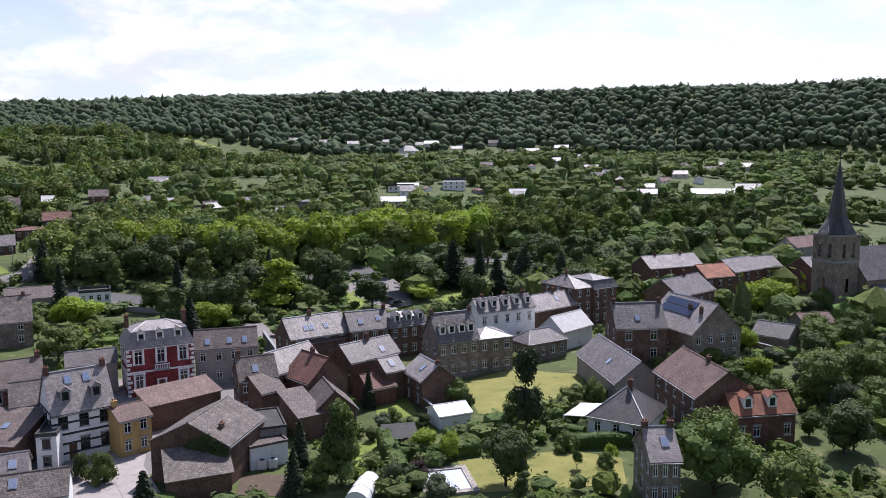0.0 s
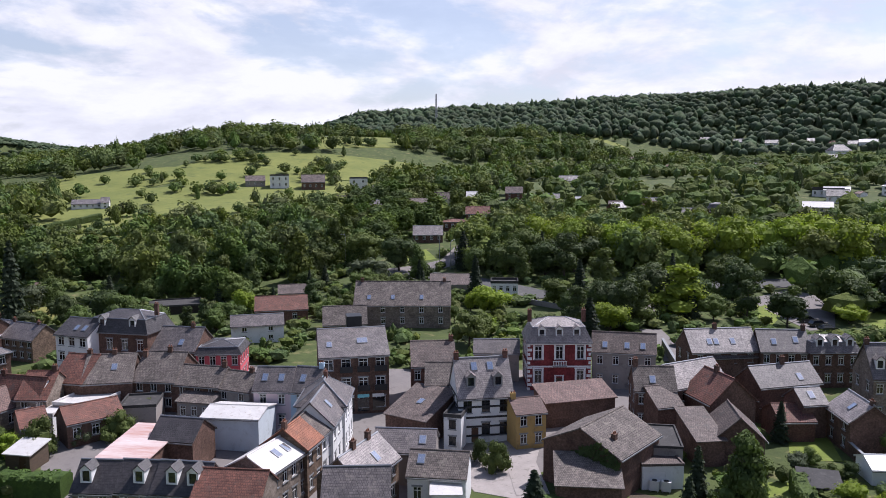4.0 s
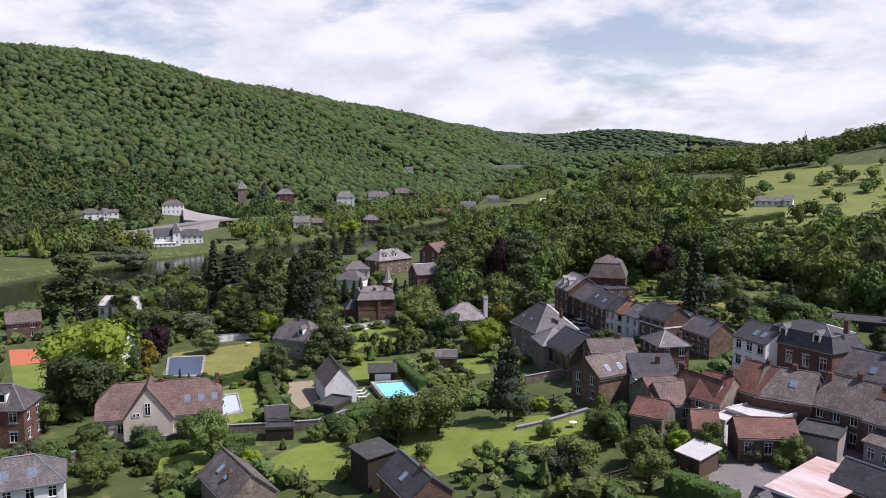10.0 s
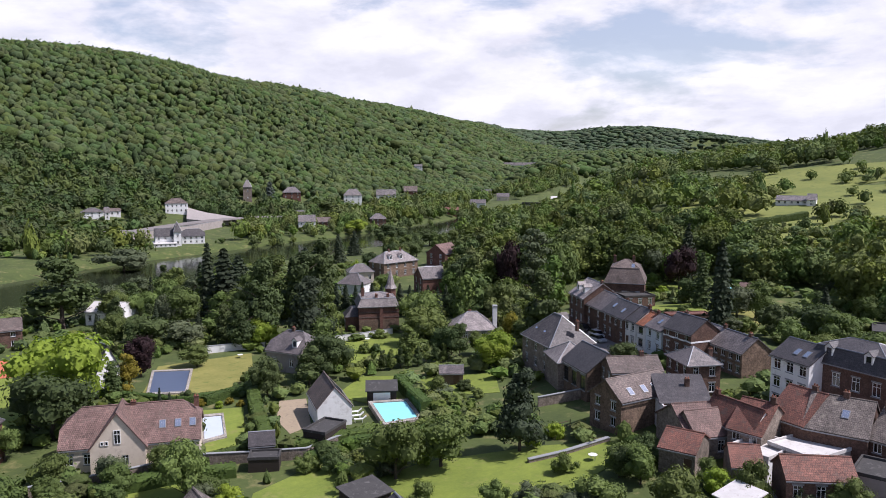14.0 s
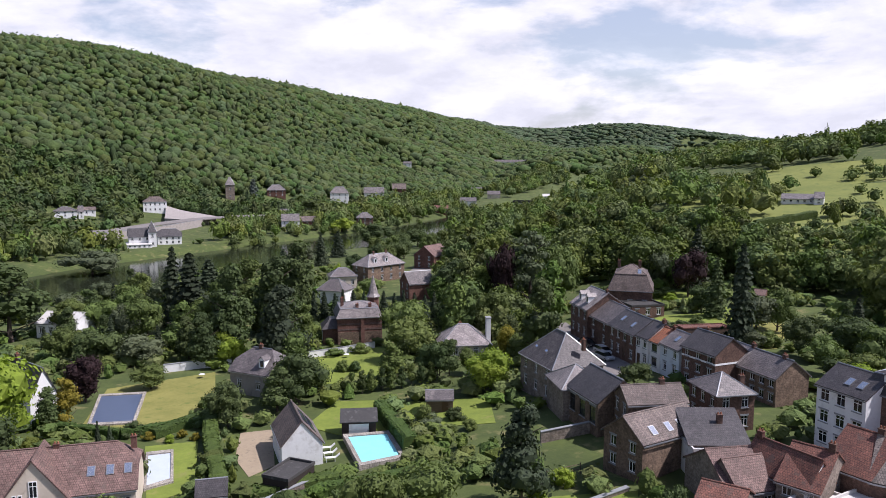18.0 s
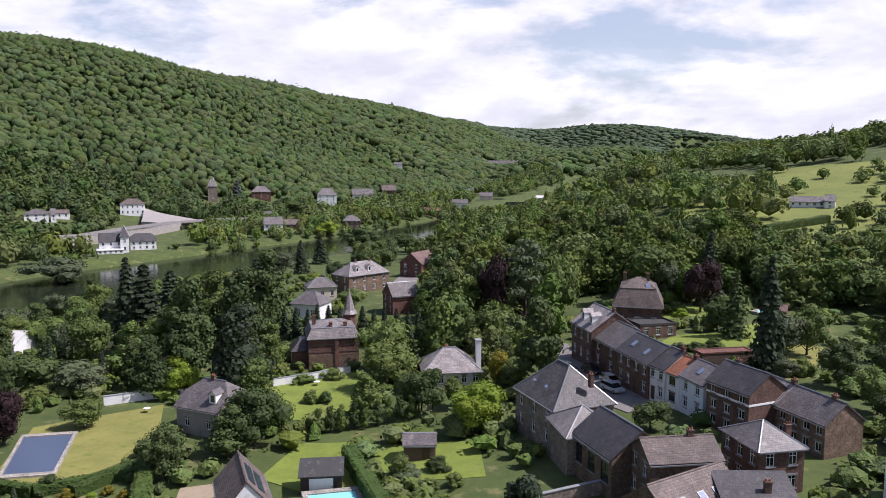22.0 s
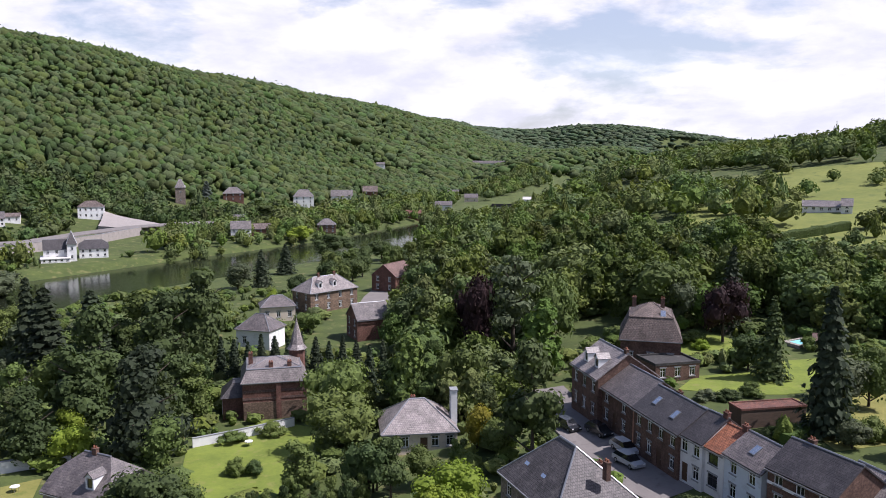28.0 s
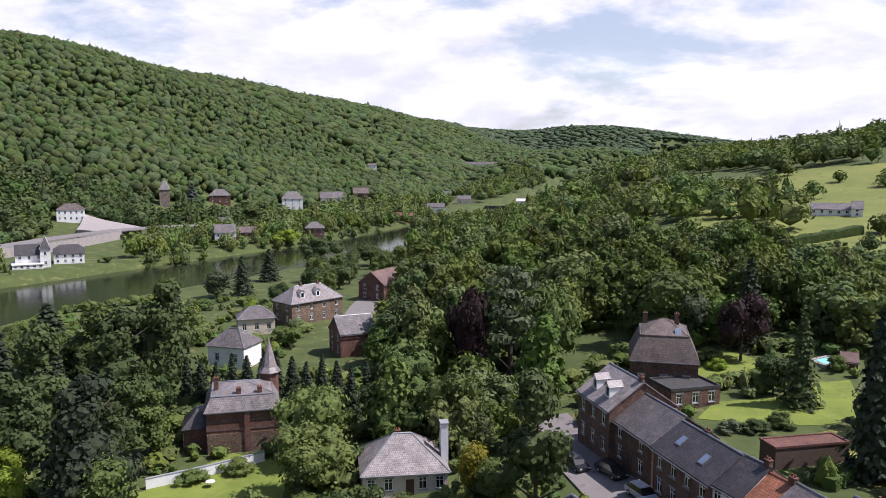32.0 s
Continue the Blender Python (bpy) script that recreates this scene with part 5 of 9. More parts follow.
house("long_house", 150.7, 17.8, -42.1, 13.9, 5.0, 8.0, 2.2, "gable", "white", "slate", win="f5.2", chim=((-0.7,0,1.2),(0.1,0,1.2),(0.8,0,1.2)), dorm=((-1,-0.8),(-1,-0.4),(-1,0),(-1,0.4),(-1,0.8)), label="long white house with five dormers in a slate roof")
house("house", 168.0, 12.1, -32.1, 13.9, 7.5, 5.5, 2.7, "gable", "brick_brown", "slate_pale", sky=((-1,0.3,0.5),), chim=((0.4,0,1.4),), label="brick house with a pale slate roof")
house("house", 177.8, 8.7, -38.4, 5.2, 12.0, 9.0, 2.5, "hip", "brick_brown", "slate", win="f2.3 l3.3", chim=((0,0,1),), label="three-storey brown brick corner house")
house("house", 181.6, 3.7, -36.4, 7.7, 10.0, 8.5, 2.8, "mansard", "brick_brown", "slate", win="f3.3", label="brown brick town house with a slate mansard")
house("garden_house", 142.9, 7.9, -38.6, 9.6, 5.5, 3.6, 2.1, "hip", "stone", "slate", win="f4.1 l2.1", label="low stone garden house with a hipped slate roof")
house("outbuilding", 154.5, 4.7, -25.3, 10.6, 6.0, 4.0, 2.6, "gable", "white", "metal_pale", label="small white building with a pale metal roof")
house("barn", 126.2, -9.3, -152.8, 19.8, 8.0, 3.8, 3.2, "gable", "grey", "slate", sky=((-1,0.2,0.4),), label="long low barn with a slate roof")
house("brick_house", 146.9, -10.2, -67.1, 9.7, 7.7, 7.0, 4.0, "gable", "brick_brown", "slate", win="f2.2 l2.2", doors="f0.5", sky=((-1,-0.1,0.35),), chim=((-0.95,0,1.2),(0.95,0,1.2)), wsize=(1.3,1.8), label="dark brick house with a glazed porch")
school = house("school_house", 154.1, -20.5, -141.3, 15.2, 11.0, 6.0, 5.2, "gable", "stone", "slate_pale", win="f3.1 r4.2", chim=((0.3,-0.4,1.8),(0.75,-0.4,1.8)), label="stone school building with solar panels on the roof")
house("house", 182.4, -17.1, -29.5, 15.3, 9.0, 8.0, 3.2, "gable", "brick_brown", "slate", win="f4.2", chim=((0.2,0,1.2),), label="brown brick house with a slate roof")
house("house", 233.3, -11.5, -48.2, 19.0, 9.0, 7.0, 3.0, "gable", "brick_red", "slate_pale", win="f4.2", chim=((-0.5,0,1),(0.5,0,1)), label="red brick house with a pale slate roof")
house("house", 231.0, -30.3, -35.6, 13.2, 9.0, 7.0, 3.0, "gable", "brick_red", "slate_pale", win="f3.2 l2.2", label="red brick house with slate roof")
house("house", 112.8, -23.2, -153.1, 14.4, 9.0, 6.0, 3.4, "gable", "brick_brown", "tile_rose", win="f5.2 l2.2", chim=((0.2,0,1),), label="brick house with two gables and rose tiles")
house("cottage", 106.8, -30.1, -62.0, 8.9, 4.9, 4.6, 2.1, "gable", "brick_red", "tile_orange", win="f4.1 l2.1", doors="f0.6", chim=((-0.2,0,1),), dorm=((-1,-0.5),(-1,0.3)), label="brick and white cottage with bright orange tiles")
house("house", 84.2, -18.4, -68.5, 3.4, 6.5, 5.5, 2.7, "gable", "stone", "slate_pale", win="f3.2 l3.2", chim=((-0.9,0,1),(0.9,0,1)), sky=((-1,0.2,0.5),), label="grey stone house with a pale slate roof")
porch_bungalow = house("bungalow", 104.8, -13.0, -102.8, 8.2, 9.2, 3.0, 3.7, "hip", "white", "slate_dark", win="f3.1", chim=((0.1,0,1.4),), inset=1.0, label="white bungalow with a dark hipped slate roof")
house("house", 97.0, 43.3, -46.4, 5.8, 5.9, 6.0, 2.7, "gable", "brick_brown", "tile_mossy", win="f3.2 l2.2", sky=((-1,-0.1,0.4),), chim=((-0.9,0,1.6),), label="brick house with mossy old tiles")
house("house", 103.5, 41.4, -13.9, 10.1, 6.0, 6.0, 2.7, "gable", "brick_brown", "slate_pale", win="f3.2", label="brick house with a pale slate roof")
house("house", 101.3, 35.0, 63.2, 7.0, 7.2, 5.4, 3.2, "gable", "brick_brown", "tile_red", win="f3.2", chim=((0.2,0,1.2),), label="brick gable-fronted house with a red tile edge")
house("house", 114.9, 32.7, -26.7, 10.7, 5.9, 5.5, 2.4, "gable", "brick_brown", "slate", sky=((-1,0.4,0.3),), chim=((0.1,0,1.6),), label="brick house with slate roof")
house("house", 109.8, 18.9, -135.3, 7.2, 5.8, 4.6, 2.2, "gable", "brick_brown", "slate_pale", win="f2.2", sky=((-1,0.2,0.5),), chim=((0.9,0,0.8),), label="brick annex with pale slate roof")
house("outbuilding", 107.1, 27.5, -40.8, 4.9, 6.0, 3.0, 1.6, "gable", "brick_red", "tile_red", label="small outbuilding with a red tile roof")
house("house", 94.3, 29.0, 40.2, 7.5, 6.2, 3.4, 2.8, "gable", "brick_brown", "tile_brown", label="brown roofed gable outbuilding")
house("workshop", 90.4, 31.6, -36.0, 3.6, 7.0, 3.4, 2.0, "shed", "brick_brown", "tile_brown", label="workshop with a brown tiled lean-to roof")
house("house", 77.3, 50.9, -26.2, 4.3, 5.4, 5.0, 1.3, "gable", "ochre", "tile_rose", win="f2.2", chim=((-0.8,0,1.2),), label="ochre rendered house with rose tiles")
house("workshop", 89.8, 52.1, -26.2, 11.1, 4.9, 3.8, 1.3, "shed", "brick_brown", "tile_rose", label="low workshop with a shallow tiled roof")
coral = house("coral_building", 58.1, 103.3, -38.1, 7.3, 7.6, 5.6, 1.6, "mansard", "coral", "slate_dark", win="f4.2 r5.2 l3.2", wsize=(1.3,1.6), label="coral red rounded building with a dark slate attic")
apartments = house("apartment_building", 69.1, 80.6, -30.4, 10.5, 12.0, 9.0, 3.0, "gable", "brick_brown", "slate", win="f4.3", sky=((-1,0.2,0.5),(-1,0.35,0.5),(-1,-0.7,0.4)), wsize=(1.7,1.9), label="brown brick apartment building with white balcony doors")
house("house", 80.4, 73.9, -37.6, 6.9, 8.0, 6.5, 3.0, "gable", "brick_red", "tile_brown", win="f4.2", chim=((0.9,0,1.2),), label="red brick house with a brown tiled roof")
house("shed_roof", 33.5, 75.5, -49.6, 6.2, 10.0, 3.4, 0.9, "shed", "brick_brown", "metal_rust", label="shed with a rusting striped metal roof")
house("row_house", 25.5, 65.0, -45.9, 4.4, 5.0, 5.0, 2.4, "gable", "stone", "slate_dark", win="f2.2", dorm=((-1,-0.4),), label="stone row house with dark slates")
house("row_house", 28.7, 61.7, -49.3, 4.3, 5.0, 5.0, 2.4, "gable", "stone", "slate_dark", win="f2.2", dorm=((-1,0.2),), label="stone row house with dark slates and a steep dormer")
house("row_house", 31.9, 57.8, -50.0, 5.8, 5.0, 5.0, 2.4, "gable", "stone", "slate_dark", win="f3.2", dorm=((-1,-0.3),(-1,0.5)), label="stone row house with dark slates and dormers")
house("house", 35.0, 53.2, -48.1, 7.2, 5.4, 5.0, 2.0, "gable", "stone", "tile_red", win="f3.2", label="stone house with red tiles")
house("town_house", 46.9, 115.4, -54.8, 11.6, 7.6, 8.5, 3.4, "mansard", "brick_brown", "slate_dark", win="f4.2", wsize=(1.2,1.9), dorm=((-1,-0.5),(-1,0.5)), chim=((0.95,0,1.5),), label="large brick town house with a dark mansard")
house("apartment_house", 41.1, 119.7, -63.2, 7.1, 7.0, 8.0, 2.2, "gable", "white", "slate_dark", win="f3.3", sky=((-1,0,0.4),(-1,0.5,0.4)), wsize=(1.5,1.7), label="white house with stacked balconies and a slate roof")
house("house", 52.7, 108.8, -51.9, 9.7, 7.6, 6.0, 3.1, "gable", "brick_brown", "slate", sky=((-1,0.4,0.3),), chim=((0.6,0,1),), label="house with a broad dark slate roof")
house("house", 36.3, 105.7, -53.4, 5.2, 9.0, 4.6, 3.2, "gable", "brick_brown", "tile_red", chim=((0.4,0,1),), label="terrace house with red-brown roof")
house("house", 39.6, 103.0, -31.2, 7.1, 9.0, 4.6, 3.2, "gable", "brick_brown", "tile_mossy", chim=((0.1,0,1),), sky=((-1,0.2,0.5),), label="terrace house with a mossy roof")
house("house", 46.4, 98.6, -49.5, 6.9, 9.0, 4.6, 3.4, "gable", "brick_brown", "tile_mossy", win="f3.2", chim=((-0.9,-0.2,1.4),(0.2,0,1.2)), label="terrace house with old mossy tiles")
house("house", 49.7, 91.6, -55.7, 7.3, 5.9, 4.6, 2.2, "gable", "brick_brown", "tile_mossy", win="f3.2", chim=((0.9,0,1.2),), label="terrace house with old mossy tiles")
house("outbuilding", 32.4, 91.8, -0.2, 7.4, 5.0, 3.2, 1.7, "gable", "brick_brown", "tile_red", win="f3.1", label="long outbuilding with worn red tiles")
house("house", 22.3, 107.1, 15.5, 6.0, 9.0, 3.2, 2.6, "gable", "stone", "tile_rose", win="f2.1", label="stone back house with rose tiles")
house("house", 29.9, 103.9, -41.5, 4.4, 8.0, 4.0, 3.0, "gable", "stone", "tile_red", win="f2.2", chim=((0.8,0,1.2),), label="stone house with dark red tiles")
house("outbuilding", 20.1, 100.8, -29.3, 4.5, 6.0, 3.0, 1.6, "gable", "stone", "tile_red", doors="f0.8", label="small stone shed with red tiles")
ribbed_house = house("garage_house", -32.3, 127.0, 115.0, 9.6, 5.6, 3.4, 3.2, "gable", "white", "tile_brown", over=0.2, label="white gabled house with dark ribbed roof tiles and solar panels")
house("house", -47.3, 157.8, -21.0, 8.4, 8.5, 4.2, 3.4, "half", "grey", "slate", win="f2.1", chim=((-0.1,0,1.0),), dorm=((-1,0.55),), inset=0.6, label="grey house with a broad hipped slate roof")
house("cottage", -81.4, 140.8, 146.1, 10.0, 4.5, 4.0, 4.6, "gable", "white", "slate_dark", chim=((0.9,0,1.2),), label="steep-roofed white cottage with dark slates")
house("pavilion", -112.5, 202.7, -3.3, 10.2, 9.0, 3.5, 2.0, "gable", "white", "metal_pale", win="f4.1", label="white pavilion with a pale shallow roof")
house("mansard_house", 26.1, 209.6, -10.3, 9.9, 11.0, 5.2, 5.6, "mansard", "brick_brown", "tile_brown", win="f3.1 l2.1", chim=((-0.6,0,1),(0.4,0,1)), sky=((-1,0.4,0.4),), label="brick house under a tall dark slate mansard")
house("annex", 27.3, 200.6, 19.1, 8.0, 6.0, 2.8, 0.3, "flat", "brick_brown", "tar", win="f3.1", label="flat-roofed brick annex beside the house")
house("grand_villa", -48.5, 285.0, 49.0, 16.0, 8.5, 5.6, 3.6, "hip", "stone_brown", "slate_pale", win="f4.2 l2.2 r2.2", dorm=((-1,-0.5),(-1,0.1)), chim=((-0.3,0,1),(0.4,0,1)), label="cream and stone villa with a pale slate roof")
house("villa", -53.1, 239.8, -13.5, 8.2, 6.8, 4.5, 3.0, "hip", "white", "slate", win="f2.1 l2.1", label="white villa with a grey slate roof")
house("villa", -57.9, 269.8, 21.9, 8.6, 6.4, 4.0, 2.4, "hip", "cream", "slate", win="f3.1", label="cream cottage with a hipped roof")
house("house", -30.8, 250.7, 28.4, 7.9, 8.0, 5.0, 3.0, "gable", "brick_red", "slate", win="l2.2", label="brick house with a slate roof")
house("house", -33.5, 317.8, 63.6, 11.5, 9.0, 5.0, 3.4, "gable", "brick_red", "tile_rose", win="l2.2", label="brick house beside the road")
house("outbuilding", 68.5, 62.7, -74.0, 6.7, 8.0, 3.6, 2.2, "shed", "brick_brown", "tile_brown", sky=((-1,0,0.5),), label="dark tiled lean-to beside the square")
house("house", 75.5, 66.6, -42.5, 4.0, 7.0, 6.0, 2.4, "gable", "brick_brown", "tile_mossy", label="narrow brick house with mossy tiles")
house("annex", 70.2, 56.8, -57.2, 2.4, 6.0, 4.6, 0.4, "flat", "white", "tar", win="f1.2", frame="dark_paint", label="white flat-roofed annex of a town house")
house("outbuilding", 29.2, 99.5, -45.9, 5.2, 7.0, 2.8, 0.3, "flat", "white", "metal_pale", label="white flat-roofed back extension")
house("outbuilding", 34.4, 98.9, -53.7, 6.4, 7.0, 3.0, 0.3, "flat", "grey", "metal_pale", label="flat-roofed extension with white gutters")
house("conservatory", 22.5, 114.0, 7.1, 7.2, 5.0, 3.4, 0.3, "flat", "white", "metal_pale", win="f5.1", label="glazed white roof terrace room")
house("garden_shed", 23.3, 87.6, -52.7, 3.5, 3.5, 2.2, 0.7, "shed", "wood", "metal_pale", doors="f0.7", label="small weathered timber garden shed")
house("outbuilding", 26.1, 96.9, -4.7, 3.4, 6.0, 2.6, 1.6, "gable", "stone", "tile_red", label="small stone outbuilding with red tiles")
house("house", 53.1, 86.0, -65.2, 6.2, 5.8, 4.6, 2.0, "gable", "grey", "tile_mossy", win="f2.2", chim=((0.5,0,1),), label="grey terrace house with mossy tiles")
house("outbuilding", 47.6, 88.8, -54.8, 5.4, 5.0, 3.0, 1.2, "shed", "grey", "tile_mossy", win="f3.1", label="back kitchen with a mossy lean-to roof")
house("outbuilding", 40.0, 92.6, -32.7, 5.1, 6.0, 3.0, 0.3, "flat", "grey", "tar", label="flat-roofed back extension of a terrace")
house("marquee", 100.7, 12.5, -46.5, 5.1, 4.5, 2.0, 0.9, "gable", "trim", "plastic_white", label="white garden marquee on a lawn")
house("garden_shed", 88.5, 15.4, -59.8, 4.1, 4.0, 2.2, 0.5, "shed", "wood", "tar", label="timber garden shed with a felt roof")
house("pool_house", -25.1, 135.8, 11.4, 5.1, 4.0, 2.4, 0.6, "shed", "wood_dark", "tar", doors="f0.5x3", label="low dark pool house with an open front")
house("garden_shed", -13.6, 144.8, 6.9, 4.3, 3.5, 2.3, 0.9, "gable", "wood", "slate", doors="f0.7", label="blue-grey timber garden shed")
house("glasshouse", -38.0, 110.0, 19.4, 3.5, 4.0, 2.4, 1.2, "gable", "wood_dark", "slate_dark", label="small dark-framed glasshouse with slate roof")
house("aviary", -36.1, 105.7, 12.1, 4.2, 3.0, 1.8, 0.3, "flat", "wood_dark", "tar", label="low dark timber aviary box")
house("garage_annex", -30.0, 115.4, -17.7, 3.8, 6.0, 2.6, 0.3, "flat", "wood_dark", "tar", label="dark timber car shelter")
house("house", 126.8, 47.8, -33.5, 9.8, 6.4, 5.0, 2.4, "gable", "brick_brown", "slate", label="brick back house with slate roof")
house("outbuilding", 95.4, 41.4, -25.6, 4.0, 7.0, 4.5, 2.0, "gable", "brick_brown", "tile_brown", label="brown tiled back building in a court")
house("house", 109.6, 26.2, -32.8, 3.7, 4.6, 5.0, 1.7, "gable", "brick_brown", "slate", sky=((-1,0,0.5),), label="small slate-roofed back house")
house("house", 243.7, -54.8, -45.2, 19.0, 9.0, 7.0, 3.0, "gable", "brick_red", "slate_pale", win="f4.2", label="red brick house near the church")
house("house", 305.2, -55.4, -37.1, 21.6, 9.0, 6.0, 3.2, "gable", "grey", "tile_rose", win="f3.2", label="grey house with rose tiles near the church")
house("house", 239.7, -36.9, -52.7, 10.0, 9.0, 7.0, 2.6, "gable", "brick_red", "slate", win="f3.2", label="brick terrace house with slates")
house("house", 217.1, -23.5, -50.2, 9.4, 9.0, 7.0, 2.8, "gable", "brick_brown", "tile_orange", win="f3.2", label="brick house with orange tiles")
house("outbuilding", 179.4, -45.0, -59.8, 7.6, 6.0, 3.0, 1.8, "gable", "stone", "tile_rose", label="stone outbuilding with rose tiles")
house("outbuilding", 163.9, -36.8, -118.1, 7.5, 6.0, 3.0, 2.2, "gable", "stone", "slate_dark", label="dark slate-roofed stone outbuilding")
house("house", 54.9, 79.2, -45.8, 5.4, 5.7, 6.0, 2.6, "gable", "pink", "slate", win="f2.2", sky=((-1,-0.5,0.5),(-1,0.4,0.5)), label="pale pink rendered house with a slate roof")
house("house", 58.4, 75.5, -54.8, 3.9, 6.2, 6.0, 2.8, "gable", "sky_blue", "slate", win="f1.2", wsize=(2.2,1.7), sky=((-1,-0.3,0.5),), chim=((0.9,0,1),), label="sky blue rendered house with wide windows")
house("workshop", 47.4, 76.6, -49.3, 8.0, 6.6, 4.4, 0.7, "gable", "pale_blue", "metal_pale", label="pale blue workshop with a weathered metal roof")
house("house", 38.5, 74.6, -54.5, 5.9, 5.5, 4.0, 2.0, "gable", "brick_brown", "slate_dark", label="dark slate-roofed back building")
house("row_house", 40.7, 56.7, 27.4, 7.6, 5.8, 5.6, 1.6, "gable", "stone", "metal_pale", win="f4.2", sky=((-1,-0.1,0.5),(-1,0.4,0.5)), label="grey stone house with a white metal roof")
house("row_house", 45.1, 58.7, 32.9, 4.2, 5.8, 6.0, 2.1, "gable", "stone_brown", "tile_orange", win="f2.2", chim=((-0.9,0,1.2),), label="stone house with an orange tiled roof")
house("row_house", 48.5, 61.2, 33.9, 3.5, 5.8, 6.0, 2.0, "gable", "white", "tile_mossy", win="f2.2", label="white row house with mossy tiles")
house("row_house", 51.8, 63.6, 44.5, 7.6, 5.6, 6.4, 2.7, "gable", "white", "slate", win="f3.2", sky=((-1,0,0.5),), label="white street house with a slate roof")
house("corner_house", 56.0, 68.2, 48.1, 8.0, 6.4, 6.8, 2.6, "hip", "white", "slate", win="f3.2 r2.2", chim=((0.2,0,1),), label="white corner house with a hipped slate roof")
house("house", 57.8, 52.8, -47.0, 7.4, 6.0, 4.2, 1.8, "gable", "grey", "slate", sky=((-1,0.6,0.5),), label="low grey house with a slate roof")
house("house", 48.0, 49.2, 24.5, 8.6, 5.6, 5.0, 2.4, "gable", "stone_brown", "slate_pale", win="f3.2", chim=((-0.3,0,1.3),(0.5,0,1.3)), sky=((-1,0.2,0.4),), label="stone street house with a pale slate roof")
house("house", 56.2, 44.7, -50.0, 6.6, 5.6, 4.0, 1.9, "gable", "white", "tile_mossy", win="f3.1", sky=((-1,-0.6,0.6),), label="low white house with mossy slates")
house("outbuilding", 54.5, 41.8, -41.5, 3.0, 4.0, 3.0, 0.4, "shed", "white", "metal_pale", win="f1.1", label="small white lean-to with a metal roof")
house("house", 43.7, 43.4, -39.6, 6.7, 6.4, 5.0, 2.8, "gable", "stone", "slate", label="large slate roof beside the street")
old_hall = house("hall", 75.2, 36.1, 8.5, 10.5, 10.2, 5.2, 2.5, "gable", "brick_brown", "tile_mossy", chim=((-0.5,-0.6,1),), label="old brick hall with an ivy-covered gable")
house("tile_shed", 68.4, 33.0, -48.2, 7.1, 5.5, 3.0, 1.6, "shed", "brick_brown", "tile_mossy", label="lean-to with old mossy pantiles")
house("workshop", 83.4, 33.3, -50.8, 4.8, 8.0, 4.0, 0.2, "flat", "grey", "tar", label="flat-roofed workshop with bitumen roof")
house("garage", 79.2, 30.8, -39.3, 5.0, 4.5, 2.9, 0.2, "flat", "white", "tile_brown", doors="f0.3x2.6", label="white garage building with a flat roof")
house("workshop", 80.6, 36.8, -44.8, 2.9, 7.0, 4.5, 0.8, "shed", "grey", "metal_pale", label="workshop with a pale sheet metal roof")
villa = house("brick_villa", -37.9, 197.5, 17.7, 10.1, 9.0, 6.2, 3.0, "mansard", "brick_red", "slate_pale", win="l2.2 r2.2", chim=((-0.75,-0.2,1.6),(-0.1,-0.75,1.0),(0.5,-0.75,1.0)), inset=0.8, label="red brick villa with banded walls and slate turret")
cream_bungalow = house("bungalow", -12.2, 180.4, 11.7, 10.3, 9.0, 2.9, 3.4, "hip", "cream", "slate_pale", win="f5.1", doors="f0.55", chim=((-0.1,0.2,1),), inset=0.9, label="cream bungalow with a grey hipped slate roof")
farmhouse = house("long_farmhouse", -56.3, 107.9, 21.0, 18.3, 9.0, 3.6, 4.2, "half", "cream", "tile_rose", win="f8.1 l2.1", sky=((-1,0.45,0.4),(-1,0.68,0.4),(-1,0.9,0.4)), chim=((0.98,0,0.8),(0.0,0,0.6)), label="long cream farmhouse with red tiles and a central gable")
house("garden_shelter", 35.6, 177.8, 15.1, 9.6, 3.0, 2.4, 0.15, "flat", "wood", "tile_red", label="long low shelter with a red roof")
house("house", -78.3, 100.0, 12.0, 9.5, 7.0, 6.0, 3.0, "hip", "brick_red", "slate_mid", win="f3.2 r2.2", wsize=(1.2, 1.6), dorm=((-1, 0.3),), chim=((-0.2, 0, 1.0),), inset=0.8, label="rose brick house with white windows and a hipped slate roof")
house("house", -59.2, 76.2, 29.8, 9.6, 7.0, 5.0, 2.6, "hip", "white", "slate", win="f4.2", sky=((-1,-0.3,0.4),(-1,0.3,0.4)), chim=((0.2,0.3,0.8),), label="white house with a low grey slate roof")
house("end_house", 16.1, 185.4, -72.4, 8.9, 9.0, 6.4, 3.2, "gable", "brick_brown", "slate_pale", win="f3.2 r2.2", dorm=((-1,-0.4),(-1,0.4)), chim=((0.9,0,0.8),), label="brick end house with a pale slate roof")
house("row_house", 19.0, 177.7, -71.4, 9.8, 8.3, 5.0, 2.8, "gable", "brick_brown", "slate", win="f2.2", doors="f0.5", label="low brick house with a slate roof")
house("row_house", 21.3, 165.8, -70.9, 10.1, 7.0, 5.4, 2.5, "gable", "brick_brown", "slate_dark", win="f4.2", doors="f0.6", chim=((-0.2,0.1,0.8),), sky=((-1,-0.5,0.5),(-1,0.4,0.4)), label="brown brick row house with dark slates")
house("row_house", 23.7, 160.0, -64.7, 4.0, 6.8, 5.3, 2.4, "gable", "white", "slate_dark", win="f2.2", doors="f0.3", chim=((0.9,0,0.9),), label="white row house with dark slates")
